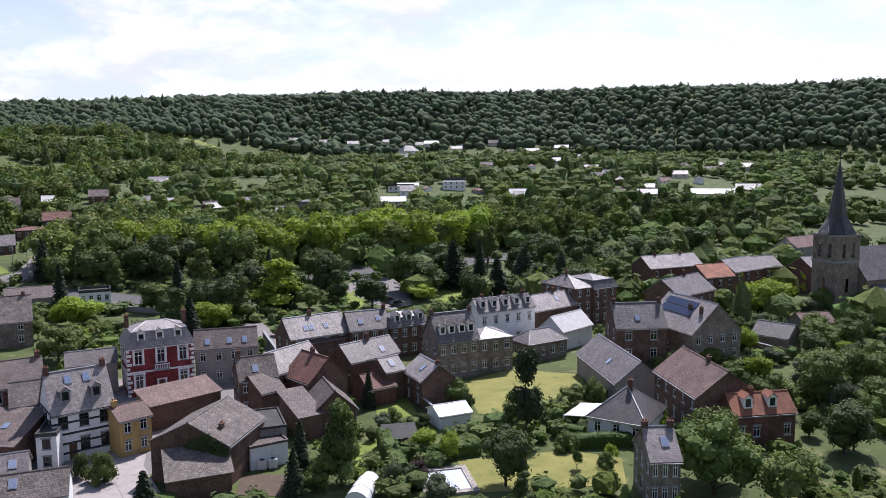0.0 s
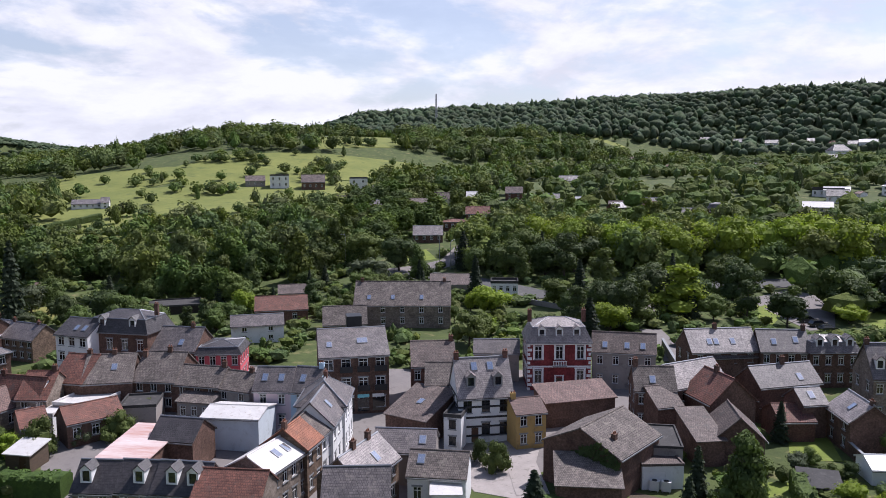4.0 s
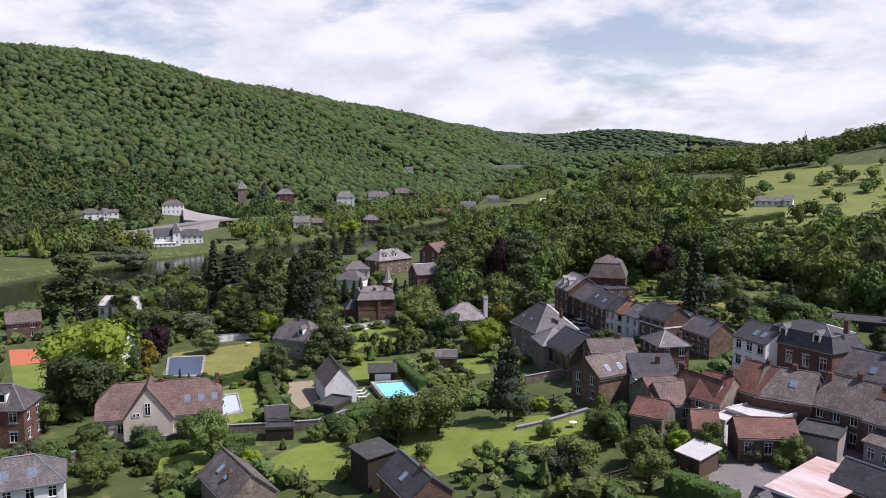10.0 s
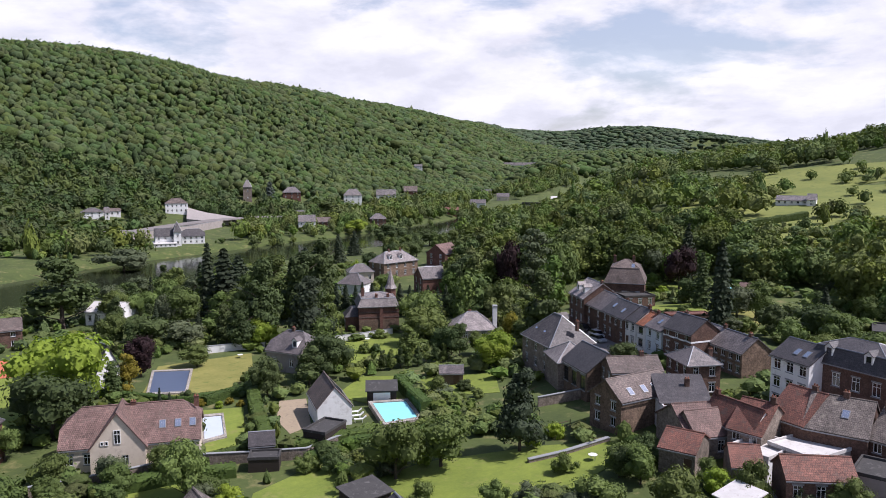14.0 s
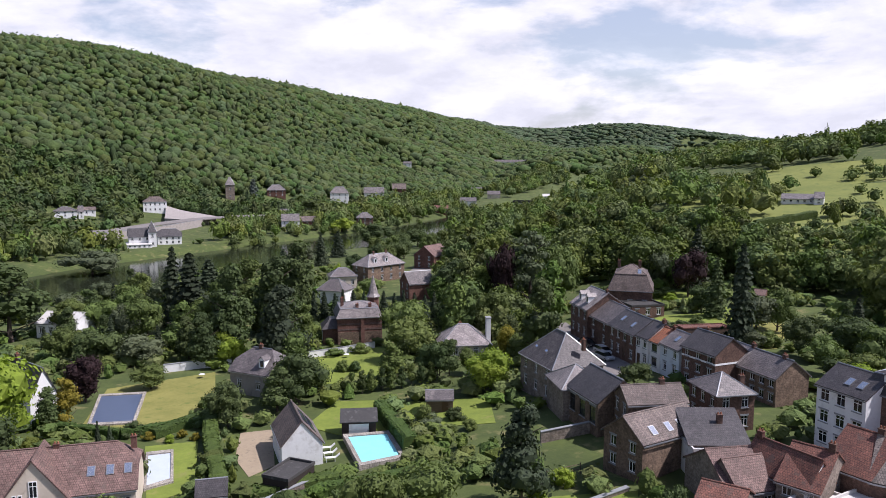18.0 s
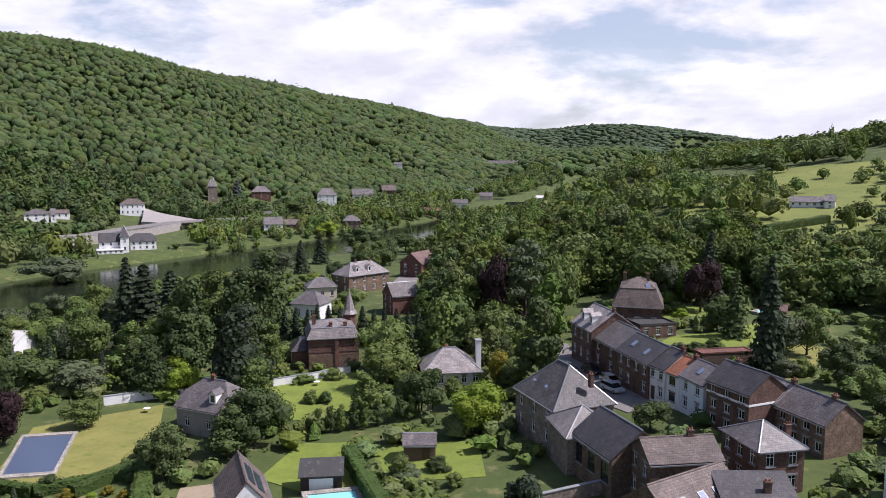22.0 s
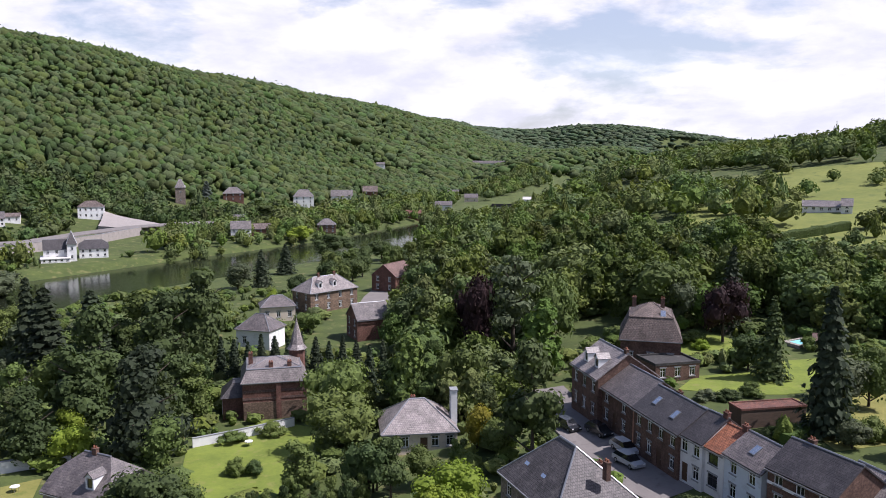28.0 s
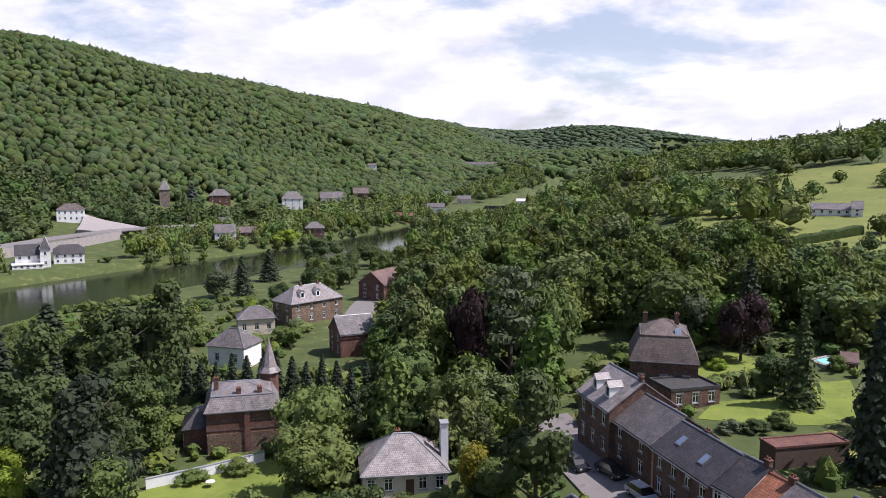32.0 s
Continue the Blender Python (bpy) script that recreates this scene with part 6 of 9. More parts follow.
house("row_house", 25.1, 157.0, -65.2, 3.3, 6.0, 5.0, 2.0, "gable", "white", "tile_orange", win="f1.2", wsize=(1.5,1.5), frame="dark_paint", chim=((0.9,0,1.0),), label="white row house with orange tiles")
house("row_house", 27.0, 152.6, -69.6, 5.8, 6.1, 5.1, 2.0, "gable", "pale_blue", "slate", win="f2.2", sky=((-1,0,0.5),), label="pale grey-blue row house with slates")
house("row_house", 29.9, 145.8, -61.9, 7.6, 6.4, 6.2, 2.3, "gable", "brick_brown", "slate_dark", win="f3.3", band=(4.6,), chim=((-0.5,0.1,1.0),), label="long brown brick row house with balcony band")
house("row_house", 34.7, 145.7, -68.9, 4.3, 5.6, 4.5, 2.1, "gable", "brick_brown", "slate_pale", win="f2.2", chim=((0.9,0,0.9),), label="brown brick house with pale worn slates")
house("row_house", 37.1, 140.0, -66.1, 7.9, 5.9, 4.2, 2.3, "gable", "stone_brown", "slate", win="f4.2", chim=((0.6,0,0.8),), label="stone row house with slates")
house("manor", 6.1, 148.6, -64.4, 11.3, 9.1, 5.6, 4.6, "hip", "stone", "slate_mid", win="f3.2 r2.2", sky=((-1,-0.5,0.3),(-1,0.1,0.3)), chim=((0.4,0.55,1.0),(0.9,0.3,1.2)), label="stone manor with a steep hipped slate roof")
house("manor_wing", 7.8, 138.7, 14.7, 6.6, 8.0, 4.6, 2.6, "hip", "stone", "slate_pale", win="f2.2", label="lower wing of a manor with pale slates")
house("coach_house", 11.6, 132.2, -66.9, 9.0, 7.5, 4.6, 2.8, "gable", "stone_brown", "slate_dark", win="f3.1", wsize=(2.0,2.4), frame="dark_paint", label="stone coach house with a glazed wall and dark slates")
tower_shed = house("tower_shed", -17.8, 86.9, 48.1, 4.6, 3.6, 4.6, 0.5, "shed", "wood_dark", "tar", label="dark timber garden tower with a flat roof")
house("house", -11.5, 80.1, -58.7, 9.2, 5.5, 3.0, 2.2, "gable", "brick_brown", "slate_dark", sky=((-1,0.1,0.4),), chim=((0.5,0,0.8),), label="low narrow house with dark slates")
house("house", -33.7, 80.5, -50.3, 10.2, 6.0, 3.6, 2.6, "gable", "stone", "tile_mossy", sky=((-1,-0.3,0.5),(-1,0.2,0.5)), chim=((0.3,-0.5,1),), label="stone house with a mossy dark roof")
house("house", 15.7, 116.9, 37.2, 10.5, 6.4, 4.6, 2.4, "gable", "stone_brown", "tile_brown", win="l2.2", sky=((-1,-0.5,0.3),(-1,0,0.3),(-1,0.4,0.3)), label="rubble stone house with three bright roof windows")
house("house", 16.7, 126.0, 12.5, 8.1, 5.5, 5.4, 1.7, "gable", "stone_brown", "tile_brown", win="l2.2", chim=((0.4,0,1),), label="rubble stone house with brown tiles")
house("house", 26.8, 129.2, 16.7, 5.5, 7.2, 5.2, 2.1, "hip", "brick_brown", "slate", win="f2.2 l3.2", chim=((0.8,-0.4,0.8),), label="brown brick house with a hipped slate roof")
house("lean_to", 22.3, 115.5, 3.5, 6.8, 6.0, 3.8, 2.2, "shed", "brick_brown", "slate_dark", chim=((0.3,0.2,1.6),), label="annex with a dark slate roof")
house("house", 22.8, 105.1, 22.1, 4.8, 6.0, 3.2, 2.4, "gable", "stone", "tile_rose", win="f2.1", label="stone house with rose tiles")
house("house", 27.5, 104.8, 123.8, 8.0, 4.2, 4.0, 2.6, "gable", "white", "tile_red", chim=((0.9,0,1.0),), label="white gable-fronted house with dark red tiles")
# ---- farther houses ----
house("villa", -187.8, 390.5, 30.5, 10.1, 8.1, 5.1, 3.7, "gable", "white", "slate_dark", win="f3.2", lintel=False, sunk=4, label="white riverside villa with dark steep gables")
house("tower_house", -181.2, 390.8, 29.6, 3.7, 6.0, 7.4, 5.3, "hip", "white", "slate_dark", win="f1.2", lintel=False, sunk=4, label="white villa tower with a slate spire")
house("villa", -178.3, 403.5, 28.2, 11.6, 9.3, 4.1, 3.3, "half", "white", "slate_dark", win="f4.2", lintel=False, sunk=4, label="white riverside house with dark roof")
house("veranda", -186.0, 386.5, 30.5, 11.1, 8.8, 1.6, 0.5, "shed", "white", "metal_pale", win="f5.1", lintel=False, sunk=4, label="low white riverside veranda")
house("chalet", -244.0, 525.3, 28.2, 14.8, 10.0, 6.7, 3.3, "hip", "white", "tile_brown", win="f5.2", lintel=False, sunk=4, label="white chalet with balconies and a brown roof")
house("house", -266.4, 473.9, 33.5, 2.8, 6.0, 4.2, 3.1, "gable", "white", "slate", win="f1.2", lintel=False, sunk=4, label="white house below the wooded slope")
house("tower_house", -221.2, 604.3, 22.5, 6.7, 6.0, 10.8, 5.8, "hip", "stone", "slate", win="f1.2", lintel=False, sunk=4, label="slim stone tower with a pointed slate roof")
house("villa", -199.3, 650.4, 18.9, 15.0, 10.0, 5.3, 4.4, "hip", "brick_red", "slate", win="f3.2", lintel=False, sunk=4, label="brick villa on the wooded slope")
house("villa", -154.8, 688.3, 14.0, 16.0, 10.0, 8.2, 5.5, "hip", "white", "slate", win="f3.3", lintel=False, sunk=4, label="white and brick villa with a tower")
house("villa", -131.8, 728.8, 11.3, 18.4, 10.0, 7.7, 4.8, "gable", "white", "slate", win="f3.2", lintel=False, sunk=4, label="white villa on the wooded slope")
house("villa", -120.7, 810.3, 9.2, 14.0, 10.0, 6.5, 4.9, "gable", "brick_red", "tile_brown", win="f2.2", lintel=False, sunk=4, label="brick villa among trees")
house("villa", -138.1, 482.7, 18.5, 10.6, 8.5, 5.6, 3.7, "gable", "white", "slate", win="f3.2", lintel=False, sunk=4, label="white gabled riverside villa")
house("house", -132.5, 500.2, 17.1, 10.3, 8.3, 3.9, 2.6, "gable", "brick_red", "tile_brown", win="f3.2", lintel=False, sunk=4, label="brick riverside house among trees")
house("villa", -100.3, 523.8, 12.4, 10.7, 8.5, 4.7, 3.3, "hip", "brick_brown", "slate", win="f3.2", lintel=False, sunk=4, label="dark riverside villa among trees")
house("house", -43.8, 713.0, 3.8, 13.9, 10.0, 4.6, 2.8, "gable", "white", "slate", win="f4.1", lintel=False, sunk=4, label="low white house in the valley")
house("house", -45.3, 885.9, 3.1, 11.8, 9.4, 4.7, 2.9, "gable", "white", "slate", win="f2.1", lintel=False, sunk=4, label="white valley house among trees")
house("house", -24.4, 820.8, 1.8, 13.0, 10.0, 4.3, 3.2, "gable", "cream", "slate", win="f2.1", lintel=False, sunk=4, label="cream valley house among trees")
house("house", 15.4, 698.4, -1.5, 13.6, 10.0, 5.4, 3.6, "gable", "stone", "slate", win="f3.2", lintel=False, sunk=4, label="grey valley house among trees")
house("house", 35.7, 898.2, -2.6, 16.1, 10.0, 4.2, 2.4, "gable", "white", "metal_pale", win="f3.1", lintel=False, sunk=4, label="long white valley house")
house("house", -64.4, 636.3, 6.4, 18.4, 10.0, 3.3, 2.0, "gable", "brick_red", "tile_red", win="f5.1", lintel=False, sunk=4, label="low brick building among trees")
house("house", 4.6, 793.7, -0.5, 18.3, 10.0, 3.1, 2.1, "flat", "grey", "tar", win="f4.1", lintel=False, sunk=4, label="low grey hall among trees")
house("institution", -11.0, 1637.8, 0.4, 88.5, 10.0, 10.2, 4.5, "gable", "white", "slate", win="f12.2", lintel=False, sunk=4, label="large white institution building on the slope")
house("villa", -274.3, 470.2, 30.3, 12.6, 10.0, 3.5, 2.4, "hip", "white", "slate", win="f3.2", lintel=False, sunk=4, label="white house by the quay road")
house("villa", -268.9, 484.7, 29.0, 10.4, 8.3, 2.8, 1.6, "gable", "white", "tile_brown", win="f3.1", lintel=False, sunk=4, label="white house by the quay road")
house("house", -147.6, 1063.5, 7.9, 10.9, 8.7, 3.9, 2.3, "gable", "white", "slate", win="f2.1", lintel=False, sunk=4, label="small white house on the slope")
house("house", -160.8, 547.8, 18.6, 6.2, 6.0, 2.9, 2.9, "gable", "white", "slate", win="f2.1", lintel=False, sunk=4, label="white dormered house by the river")
house("brick_house", -123.1, 172.8, 35.5, 7.8, 6.2, 4.4, 2.2, "gable", "brick_brown", "tile_brown", win="f2.2", lintel=False, sunk=4, label="brown brick house by the tennis court")
house("farmhouse", 120.0, 371.6, -22.1, 13.2, 10.0, 1.8, 1.8, "gable", "white", "slate", win="f5.1", lintel=False, sunk=4, label="white farmhouse on the meadow hill")
house("farmhouse", 125.9, 364.2, -23.6, 3.7, 6.0, 2.7, 2.3, "gable", "white", "slate", win="f1.2", lintel=False, sunk=4, label="white gable of the hill farmhouse")
house("house", 58.9, 218.4, -22.6, 2.5, 6.0, 1.1, 0.9, "gable", "brick_red", "tile_rose", win="", lintel=False, sunk=4, label="small garden house with rose tiles")
house("house", 209.5, 372.3, -28.1, 10.6, 8.5, 2.6, 2.6, "gable", "grey", "tile_brown", win="f3.1", lintel=False, sunk=4, label="house with a brown roof on the hill")
house("modern_house", 218.5, 361.6, -29.8, 10.2, 8.1, 6.4, 0.6, "flat", "white", "tar", win="f3.2", lintel=False, sunk=4, label="white cubic modern house")
house("house", 232.7, 349.7, -32.2, 12.6, 10.0, 3.8, 3.8, "gable", "brick_brown", "tile_brown", win="f4.1", lintel=False, sunk=4, label="brown brick hill house")
house("modern_house", 251.2, 332.7, -35.5, 9.7, 7.8, 6.3, 0.6, "flat", "white", "tar", win="f2.2", lintel=False, sunk=4, label="white modern house with a flat roof")
house("house", 209.5, 285.5, -34.5, 9.7, 7.7, 2.7, 2.7, "gable", "brick_brown", "tile_brown", win="f3.1", lintel=False, sunk=4, label="brown house on the hillside")
house("house", 209.6, 259.8, -36.8, 8.6, 6.9, 3.0, 3.0, "gable", "white", "slate", win="f3.1", lintel=False, sunk=4, label="white gabled hillside house")
house("house", 240.8, 295.0, -37.4, 13.7, 10.0, 2.6, 3.4, "gable", "brick_brown", "slate", win="f4.1", lintel=False, sunk=4, label="house with a broad slate roof")
house("house", 230.0, 255.2, -39.9, 11.1, 8.9, 2.6, 2.3, "gable", "brick_red", "tile_brown", win="f4.1", lintel=False, sunk=4, label="red brick hillside house")
house("house", 246.3, 257.9, -41.5, 7.0, 6.0, 2.7, 3.0, "gable", "cream", "tile_brown", win="f2.1", lintel=False, sunk=4, label="cream hillside house among trees")
house("house", 257.6, 247.5, -43.9, 7.3, 6.0, 3.8, 2.2, "gable", "stone", "metal_pale", win="f2.2", lintel=False, sunk=4, label="stone house with a bright roof")
house("house", 228.0, 214.6, -44.1, 10.0, 8.0, 3.3, 2.8, "gable", "brick_red", "tile_red", win="f3.2", lintel=False, sunk=4, label="red brick house with red tiles")
house("house", 187.1, 199.3, -40.5, 10.9, 8.7, 2.5, 2.9, "gable", "brick_brown", "slate", win="f4.1", lintel=False, sunk=4, label="dark slate roofed house")
house("house", 209.8, 208.5, -42.5, 9.9, 7.9, 3.1, 0.9, "hip", "brick_red", "tile_red", win="f4.1", lintel=False, sunk=4, label="red brick house with a low roof")
house("house", 281.7, 244.0, -46.8, 8.4, 6.7, 3.4, 2.8, "gable", "brick_red", "tile_brown", win="f2.2", lintel=False, sunk=4, label="brick house on the hill")
house("house", 282.4, 220.5, -49.5, 7.5, 6.0, 2.7, 2.2, "gable", "white", "slate", win="f3.1", lintel=False, sunk=4, label="white house beyond the park")
house("house", 287.2, 205.2, -51.8, 7.7, 6.1, 2.1, 2.6, "gable", "white", "metal_pale", win="f3.1", lintel=False, sunk=4, label="white house with a bright roof")
house("house", 288.7, 188.4, -54.1, 6.2, 6.0, 2.1, 2.3, "gable", "white", "tile_brown", win="f2.1", lintel=False, sunk=4, label="white gabled house among trees")
house("house", 304.8, 179.9, -56.7, 8.5, 6.8, 2.4, 2.4, "gable", "white", "slate", win="f3.1", lintel=False, sunk=4, label="white gabled house beyond the park")
house("house", 292.5, 153.7, -59.2, 6.9, 6.0, 2.2, 2.5, "gable", "grey", "slate", win="f2.1", lintel=False, sunk=4, label="grey house beyond the park")
house("house", 304.1, 148.0, -61.0, 7.1, 6.0, 4.0, 2.5, "mansard", "brick_red", "slate", win="f3.2", lintel=False, sunk=4, label="brick villa beyond the park")
house("house", 392.2, 138.4, -67.9, 14.0, 10.0, 2.7, 1.2, "flat", "white", "tar", win="f5.1", lintel=False, sunk=4, label="white flat-roofed hall among trees")
house("house", 377.5, 128.0, -68.5, 9.4, 7.5, 2.9, 2.9, "gable", "white", "slate", win="f3.1", lintel=False, sunk=4, label="white house in the far village")
house("house", 416.7, 115.9, -71.8, 12.7, 10.0, 4.4, 1.6, "hip", "white", "metal_pale", win="f4.2", lintel=False, sunk=4, label="white villa in the far village")
house("house", 347.0, 124.2, -67.3, 12.2, 9.8, 2.2, 2.2, "gable", "cream", "metal_pale", win="f4.1", lintel=False, sunk=4, label="pale roofed village house")
house("house", 413.0, 77.6, -76.6, 10.4, 8.3, 1.8, 3.1, "gable", "white", "metal_pale", win="f2.1", lintel=False, sunk=4, label="pale roofed village house")
house("house", 422.1, 351.2, -48.6, 16.3, 10.0, 2.8, 3.3, "gable", "cream", "tile_brown", win="f4.1", lintel=False, sunk=4, label="brown roofed farm on the hill")
house("house", 347.3, 261.7, -50.9, 12.9, 10.0, 2.6, 2.6, "gable", "cream", "slate", win="f4.1", lintel=False, sunk=4, label="house among hill trees")
house("house", 392.1, 134.3, -68.3, 11.6, 9.3, 3.1, 1.5, "gable", "white", "metal_pale", win="f4.1", lintel=False, sunk=4, label="white village house among trees")
house("house", 418.3, 115.7, -71.8, 11.5, 9.2, 4.5, 1.6, "flat", "white", "tar", win="f4.2", lintel=False, sunk=4, label="white village house among trees")
house("house", 409.5, 76.2, -76.4, 6.1, 6.0, 2.1, 2.1, "gable", "white", "slate", win="f2.1", lintel=False, sunk=4, label="white village house among trees")
house("house", 616.6, 96.5, -79.1, 9.1, 7.3, 2.7, 2.7, "gable", "white", "metal_pale", win="f2.1", lintel=False, sunk=4, label="pale far village house")
house("house", 718.1, 323.1, -64.3, 11.6, 9.3, 3.5, 2.9, "gable", "white", "slate", win="f2.1", lintel=False, sunk=4, label="white far village house")
house("house", 711.3, 351.8, -62.3, 9.9, 7.9, 2.9, 2.9, "gable", "cream", "slate", win="f2.1", lintel=False, sunk=4, label="far village house among trees")
house("house", 728.6, 288.8, -66.9, 11.5, 9.2, 3.4, 2.9, "gable", "white", "slate", win="f2.1", lintel=False, sunk=4, label="far village house among trees")
house("house", 725.4, 241.0, -70.1, 14.6, 10.0, 4.5, 2.8, "gable", "white", "metal_pale", win="f3.1", lintel=False, sunk=4, label="white far village house")
house("house", 638.9, 232.2, -68.3, 14.0, 10.0, 3.5, 3.0, "gable", "white", "slate", win="f3.1", lintel=False, sunk=4, label="white far village house")
house("house", 725.8, 253.9, -69.2, 9.6, 7.7, 2.8, 2.8, "gable", "cream", "slate", win="f2.1", lintel=False, sunk=4, label="far village house among trees")
house("house", 452.3, 12.6, -85.5, 13.2, 10.0, 2.6, 2.6, "gable", "cream", "slate", win="f3.1", lintel=False, sunk=4, label="village house among trees")
house("house", 480.6, 13.7, -85.6, 8.4, 6.7, 2.1, 2.1, "gable", "white", "metal_pale", win="f2.1", lintel=False, sunk=4, label="bright roofed village house")
house("house", 468.4, -23.7, -90.1, 23.8, 10.0, 3.4, 2.7, "gable", "white", "metal_pale", win="f6.1", lintel=False, sunk=4, label="long white village hall")
house("house", 457.2, -8.5, -88.2, 6.0, 6.0, 2.3, 1.7, "gable", "white", "metal_pale", win="", lintel=False, sunk=4, label="white shed among trees")
house("house", 500.1, -43.9, -92.4, 14.5, 10.0, 2.9, 3.3, "gable", "brick_red", "slate", win="f3.1", lintel=False, sunk=4, label="brick village house among trees")
house("house", 556.9, 58.9, -81.7, 10.2, 8.2, 2.5, 2.5, "gable", "cream", "slate", win="f2.1", lintel=False, sunk=4, label="far village house among trees")
house("house", 733.9, 113.0, -79.5, 13.5, 10.0, 2.7, 2.7, "gable", "cream", "slate", win="f2.1", lintel=False, sunk=4, label="far village house among trees")
house("house", 531.6, 129.8, -74.0, 10.0, 8.0, 2.4, 2.4, "gable", "cream", "tile_brown", win="f2.1", lintel=False, sunk=4, label="far village house among trees")
house("house", 624.7, 141.2, -75.3, 14.0, 10.0, 2.3, 2.3, "gable", "cream", "slate", win="f2.1", lintel=False, sunk=4, label="far village house among trees")
house("house", 451.0, 27.9, -83.6, 8.3, 6.6, 2.3, 2.0, "gable", "cream", "tile_rose", win="f2.1", lintel=False, sunk=4, label="village house among trees")
house("house", 689.5, 377.0, -60.0, 11.6, 9.3, 2.9, 2.9, "gable", "cream", "slate", win="f2.1", lintel=False, sunk=4, label="far village house among trees")
house("house", 513.4, 235.9, -63.3, 10.4, 8.3, 2.5, 2.5, "gable", "white", "slate", win="f2.1", lintel=False, sunk=4, label="far village house among trees")
house("house", 716.8, 210.7, -72.0, 13.7, 10.0, 2.7, 2.7, "gable", "cream", "slate", win="f2.1", lintel=False, sunk=4, label="far village house among trees")
house("house", 715.1, 137.4, -77.4, 13.3, 10.0, 2.7, 2.7, "gable", "cream", "slate", win="f2.1", lintel=False, sunk=4, label="far village house among trees")
house("house", 549.5, -2.5, -87.9, 10.0, 8.0, 2.4, 2.4, "gable", "cream", "slate", win="f2.1", lintel=False, sunk=4, label="far village house among trees")
house("house", 585.2, -23.8, -90.1, 10.6, 8.5, 2.5, 2.5, "gable", "cream", "tile_brown", win="f2.1", lintel=False, sunk=4, label="far village house among trees")
house("house", 616.8, -46.1, -92.1, 13.4, 10.0, 2.7, 2.7, "gable", "cream", "slate", win="f2.1", lintel=False, sunk=4, label="far village house among trees")
house("shop_hall", 139.3, 290.2, -24.2, 12.3, 9.8, 1.5, 0.7, "hip", "brick_brown", "tile_brown", win="", lintel=False, sunk=4, label="low brown shopping hall")
house("shop_hall", 151.5, 283.1, -26.6, 18.4, 10.0, 1.2, 0.7, "hip", "brick_brown", "tile_brown", win="", lintel=False, sunk=4, label="low brown shopping hall")
house("shop_hall", 136.0, 249.3, -26.8, 12.6, 10.0, 1.7, 1.3, "hip", "brick_brown", "tile_brown", win="f5.1", lintel=False, sunk=4, label="low brown shopping hall with a hipped roof")
house("shop_hall", 148.9, 256.9, -28.3, 8.7, 6.9, 1.4, 0.9, "hip", "brick_brown", "tile_brown", win="", lintel=False, sunk=4, label="low brown shopping hall")
house("shop_hall", 132.3, 295.6, -22.8, 6.2, 6.0, 1.5, 1.0, "hip", "brick_brown", "tile_brown", win="", lintel=False, sunk=4, label="low brown shopping hall")
house("house", 89.8, 138.4, -29.6, 11.7, 9.4, 3.2, 2.4, "gable", "brick_red", "tile_red", win="f2.1", lintel=False, sunk=4, label="red brick house with a dark red roof")
house("house", 76.1, 124.5, -27.9, 10.5, 5.0, 3.6, 1.7, "gable", "white", "slate", win="f2.2", lintel=False, sunk=4, label="white gabled house with a slate roof")
house("house", 93.7, 118.2, -34.1, 9.2, 7.4, 2.7, 3.2, "gable", "stone_brown", "tile_mossy", win="", lintel=False, sunk=4, label="old stone cottage with mossy roof")
house("house", 105.7, 160.1, -30.4, 7.3, 6.0, 1.5, 1.8, "gable", "cream", "tile_brown", win="", lintel=False, sunk=4, label="small cream house behind trees")
house("house", 142.9, 138.5, -42.0, 10.6, 8.5, 1.9, 2.2, "gable", "grey", "tile_brown", win="", lintel=False, sunk=4, label="long house with brown roof by the road")
house("modern_house", 150.5, 124.8, -46.0, 7.3, 6.0, 3.1, 0.6, "flat", "white", "tar", win="f4.1", lintel=False, sunk=4, label="white modern flat-roofed house")
house("carport", 76.0, 165.9, -22.4, 12.0, 9.6, 1.8, 0.3, "flat", "wood_dark", "tar", win="", lintel=False, sunk=4, label="dark flat-roofed carport among trees")
house("house", 720.5, 303.4, -30.7, 4.6, 6.0, 1.9, 1.4, "gable", "brick_red", "slate_pale", win="f2.2", lintel=False, sunk=4, label="red brick village house among trees")
house("house", 724.9, 270.7, -98.0, 8.0, 6.4, 3.3, 2.4, "hip", "grey", "tile_red", win="f2.2", lintel=False, sunk=4, label="grey rendered village house among trees")
house("house", 729.0, 210.3, 17.7, 5.6, 6.0, 2.3, 1.7, "gable", "white", "tile_rose", win="f2.2", lintel=False, sunk=4, label="white rendered village house among trees")
house("house", 734.3, 179.9, -74.6, 10.0, 8.0, 4.2, 3.0, "gable", "cream", "tile_brown", win="f2.2", lintel=False, sunk=4, label="cream rendered village house among trees")
house("house", 683.9, 249.0, -33.4, 17.1, 10.0, 7.2, 5.1, "hip", "white", "slate", win="f2.2", lintel=False, sunk=4, label="white rendered village house among trees")
house("house", 703.7, 91.4, -110.8, 5.2, 6.0, 2.2, 1.6, "gable", "brick_red", "slate_pale", win="f2.2", lintel=False, sunk=4, label="red brick village house among trees")
house("house", 577.8, 92.0, 11.2, 6.4, 6.0, 2.7, 1.9, "gable", "grey", "tile_red", win="f2.2", lintel=False, sunk=4, label="grey rendered village house among trees")
house("house", 549.1, 57.5, -81.7, 8.1, 6.5, 3.4, 2.4, "hip", "white", "tile_rose", win="f2.2", lintel=False, sunk=4, label="white rendered village house among trees")
house("house", 508.3, 49.0, -47.0, 7.5, 6.0, 3.1, 2.2, "gable", "cream", "tile_brown", win="f2.2", lintel=False, sunk=4, label="cream rendered village house among trees")
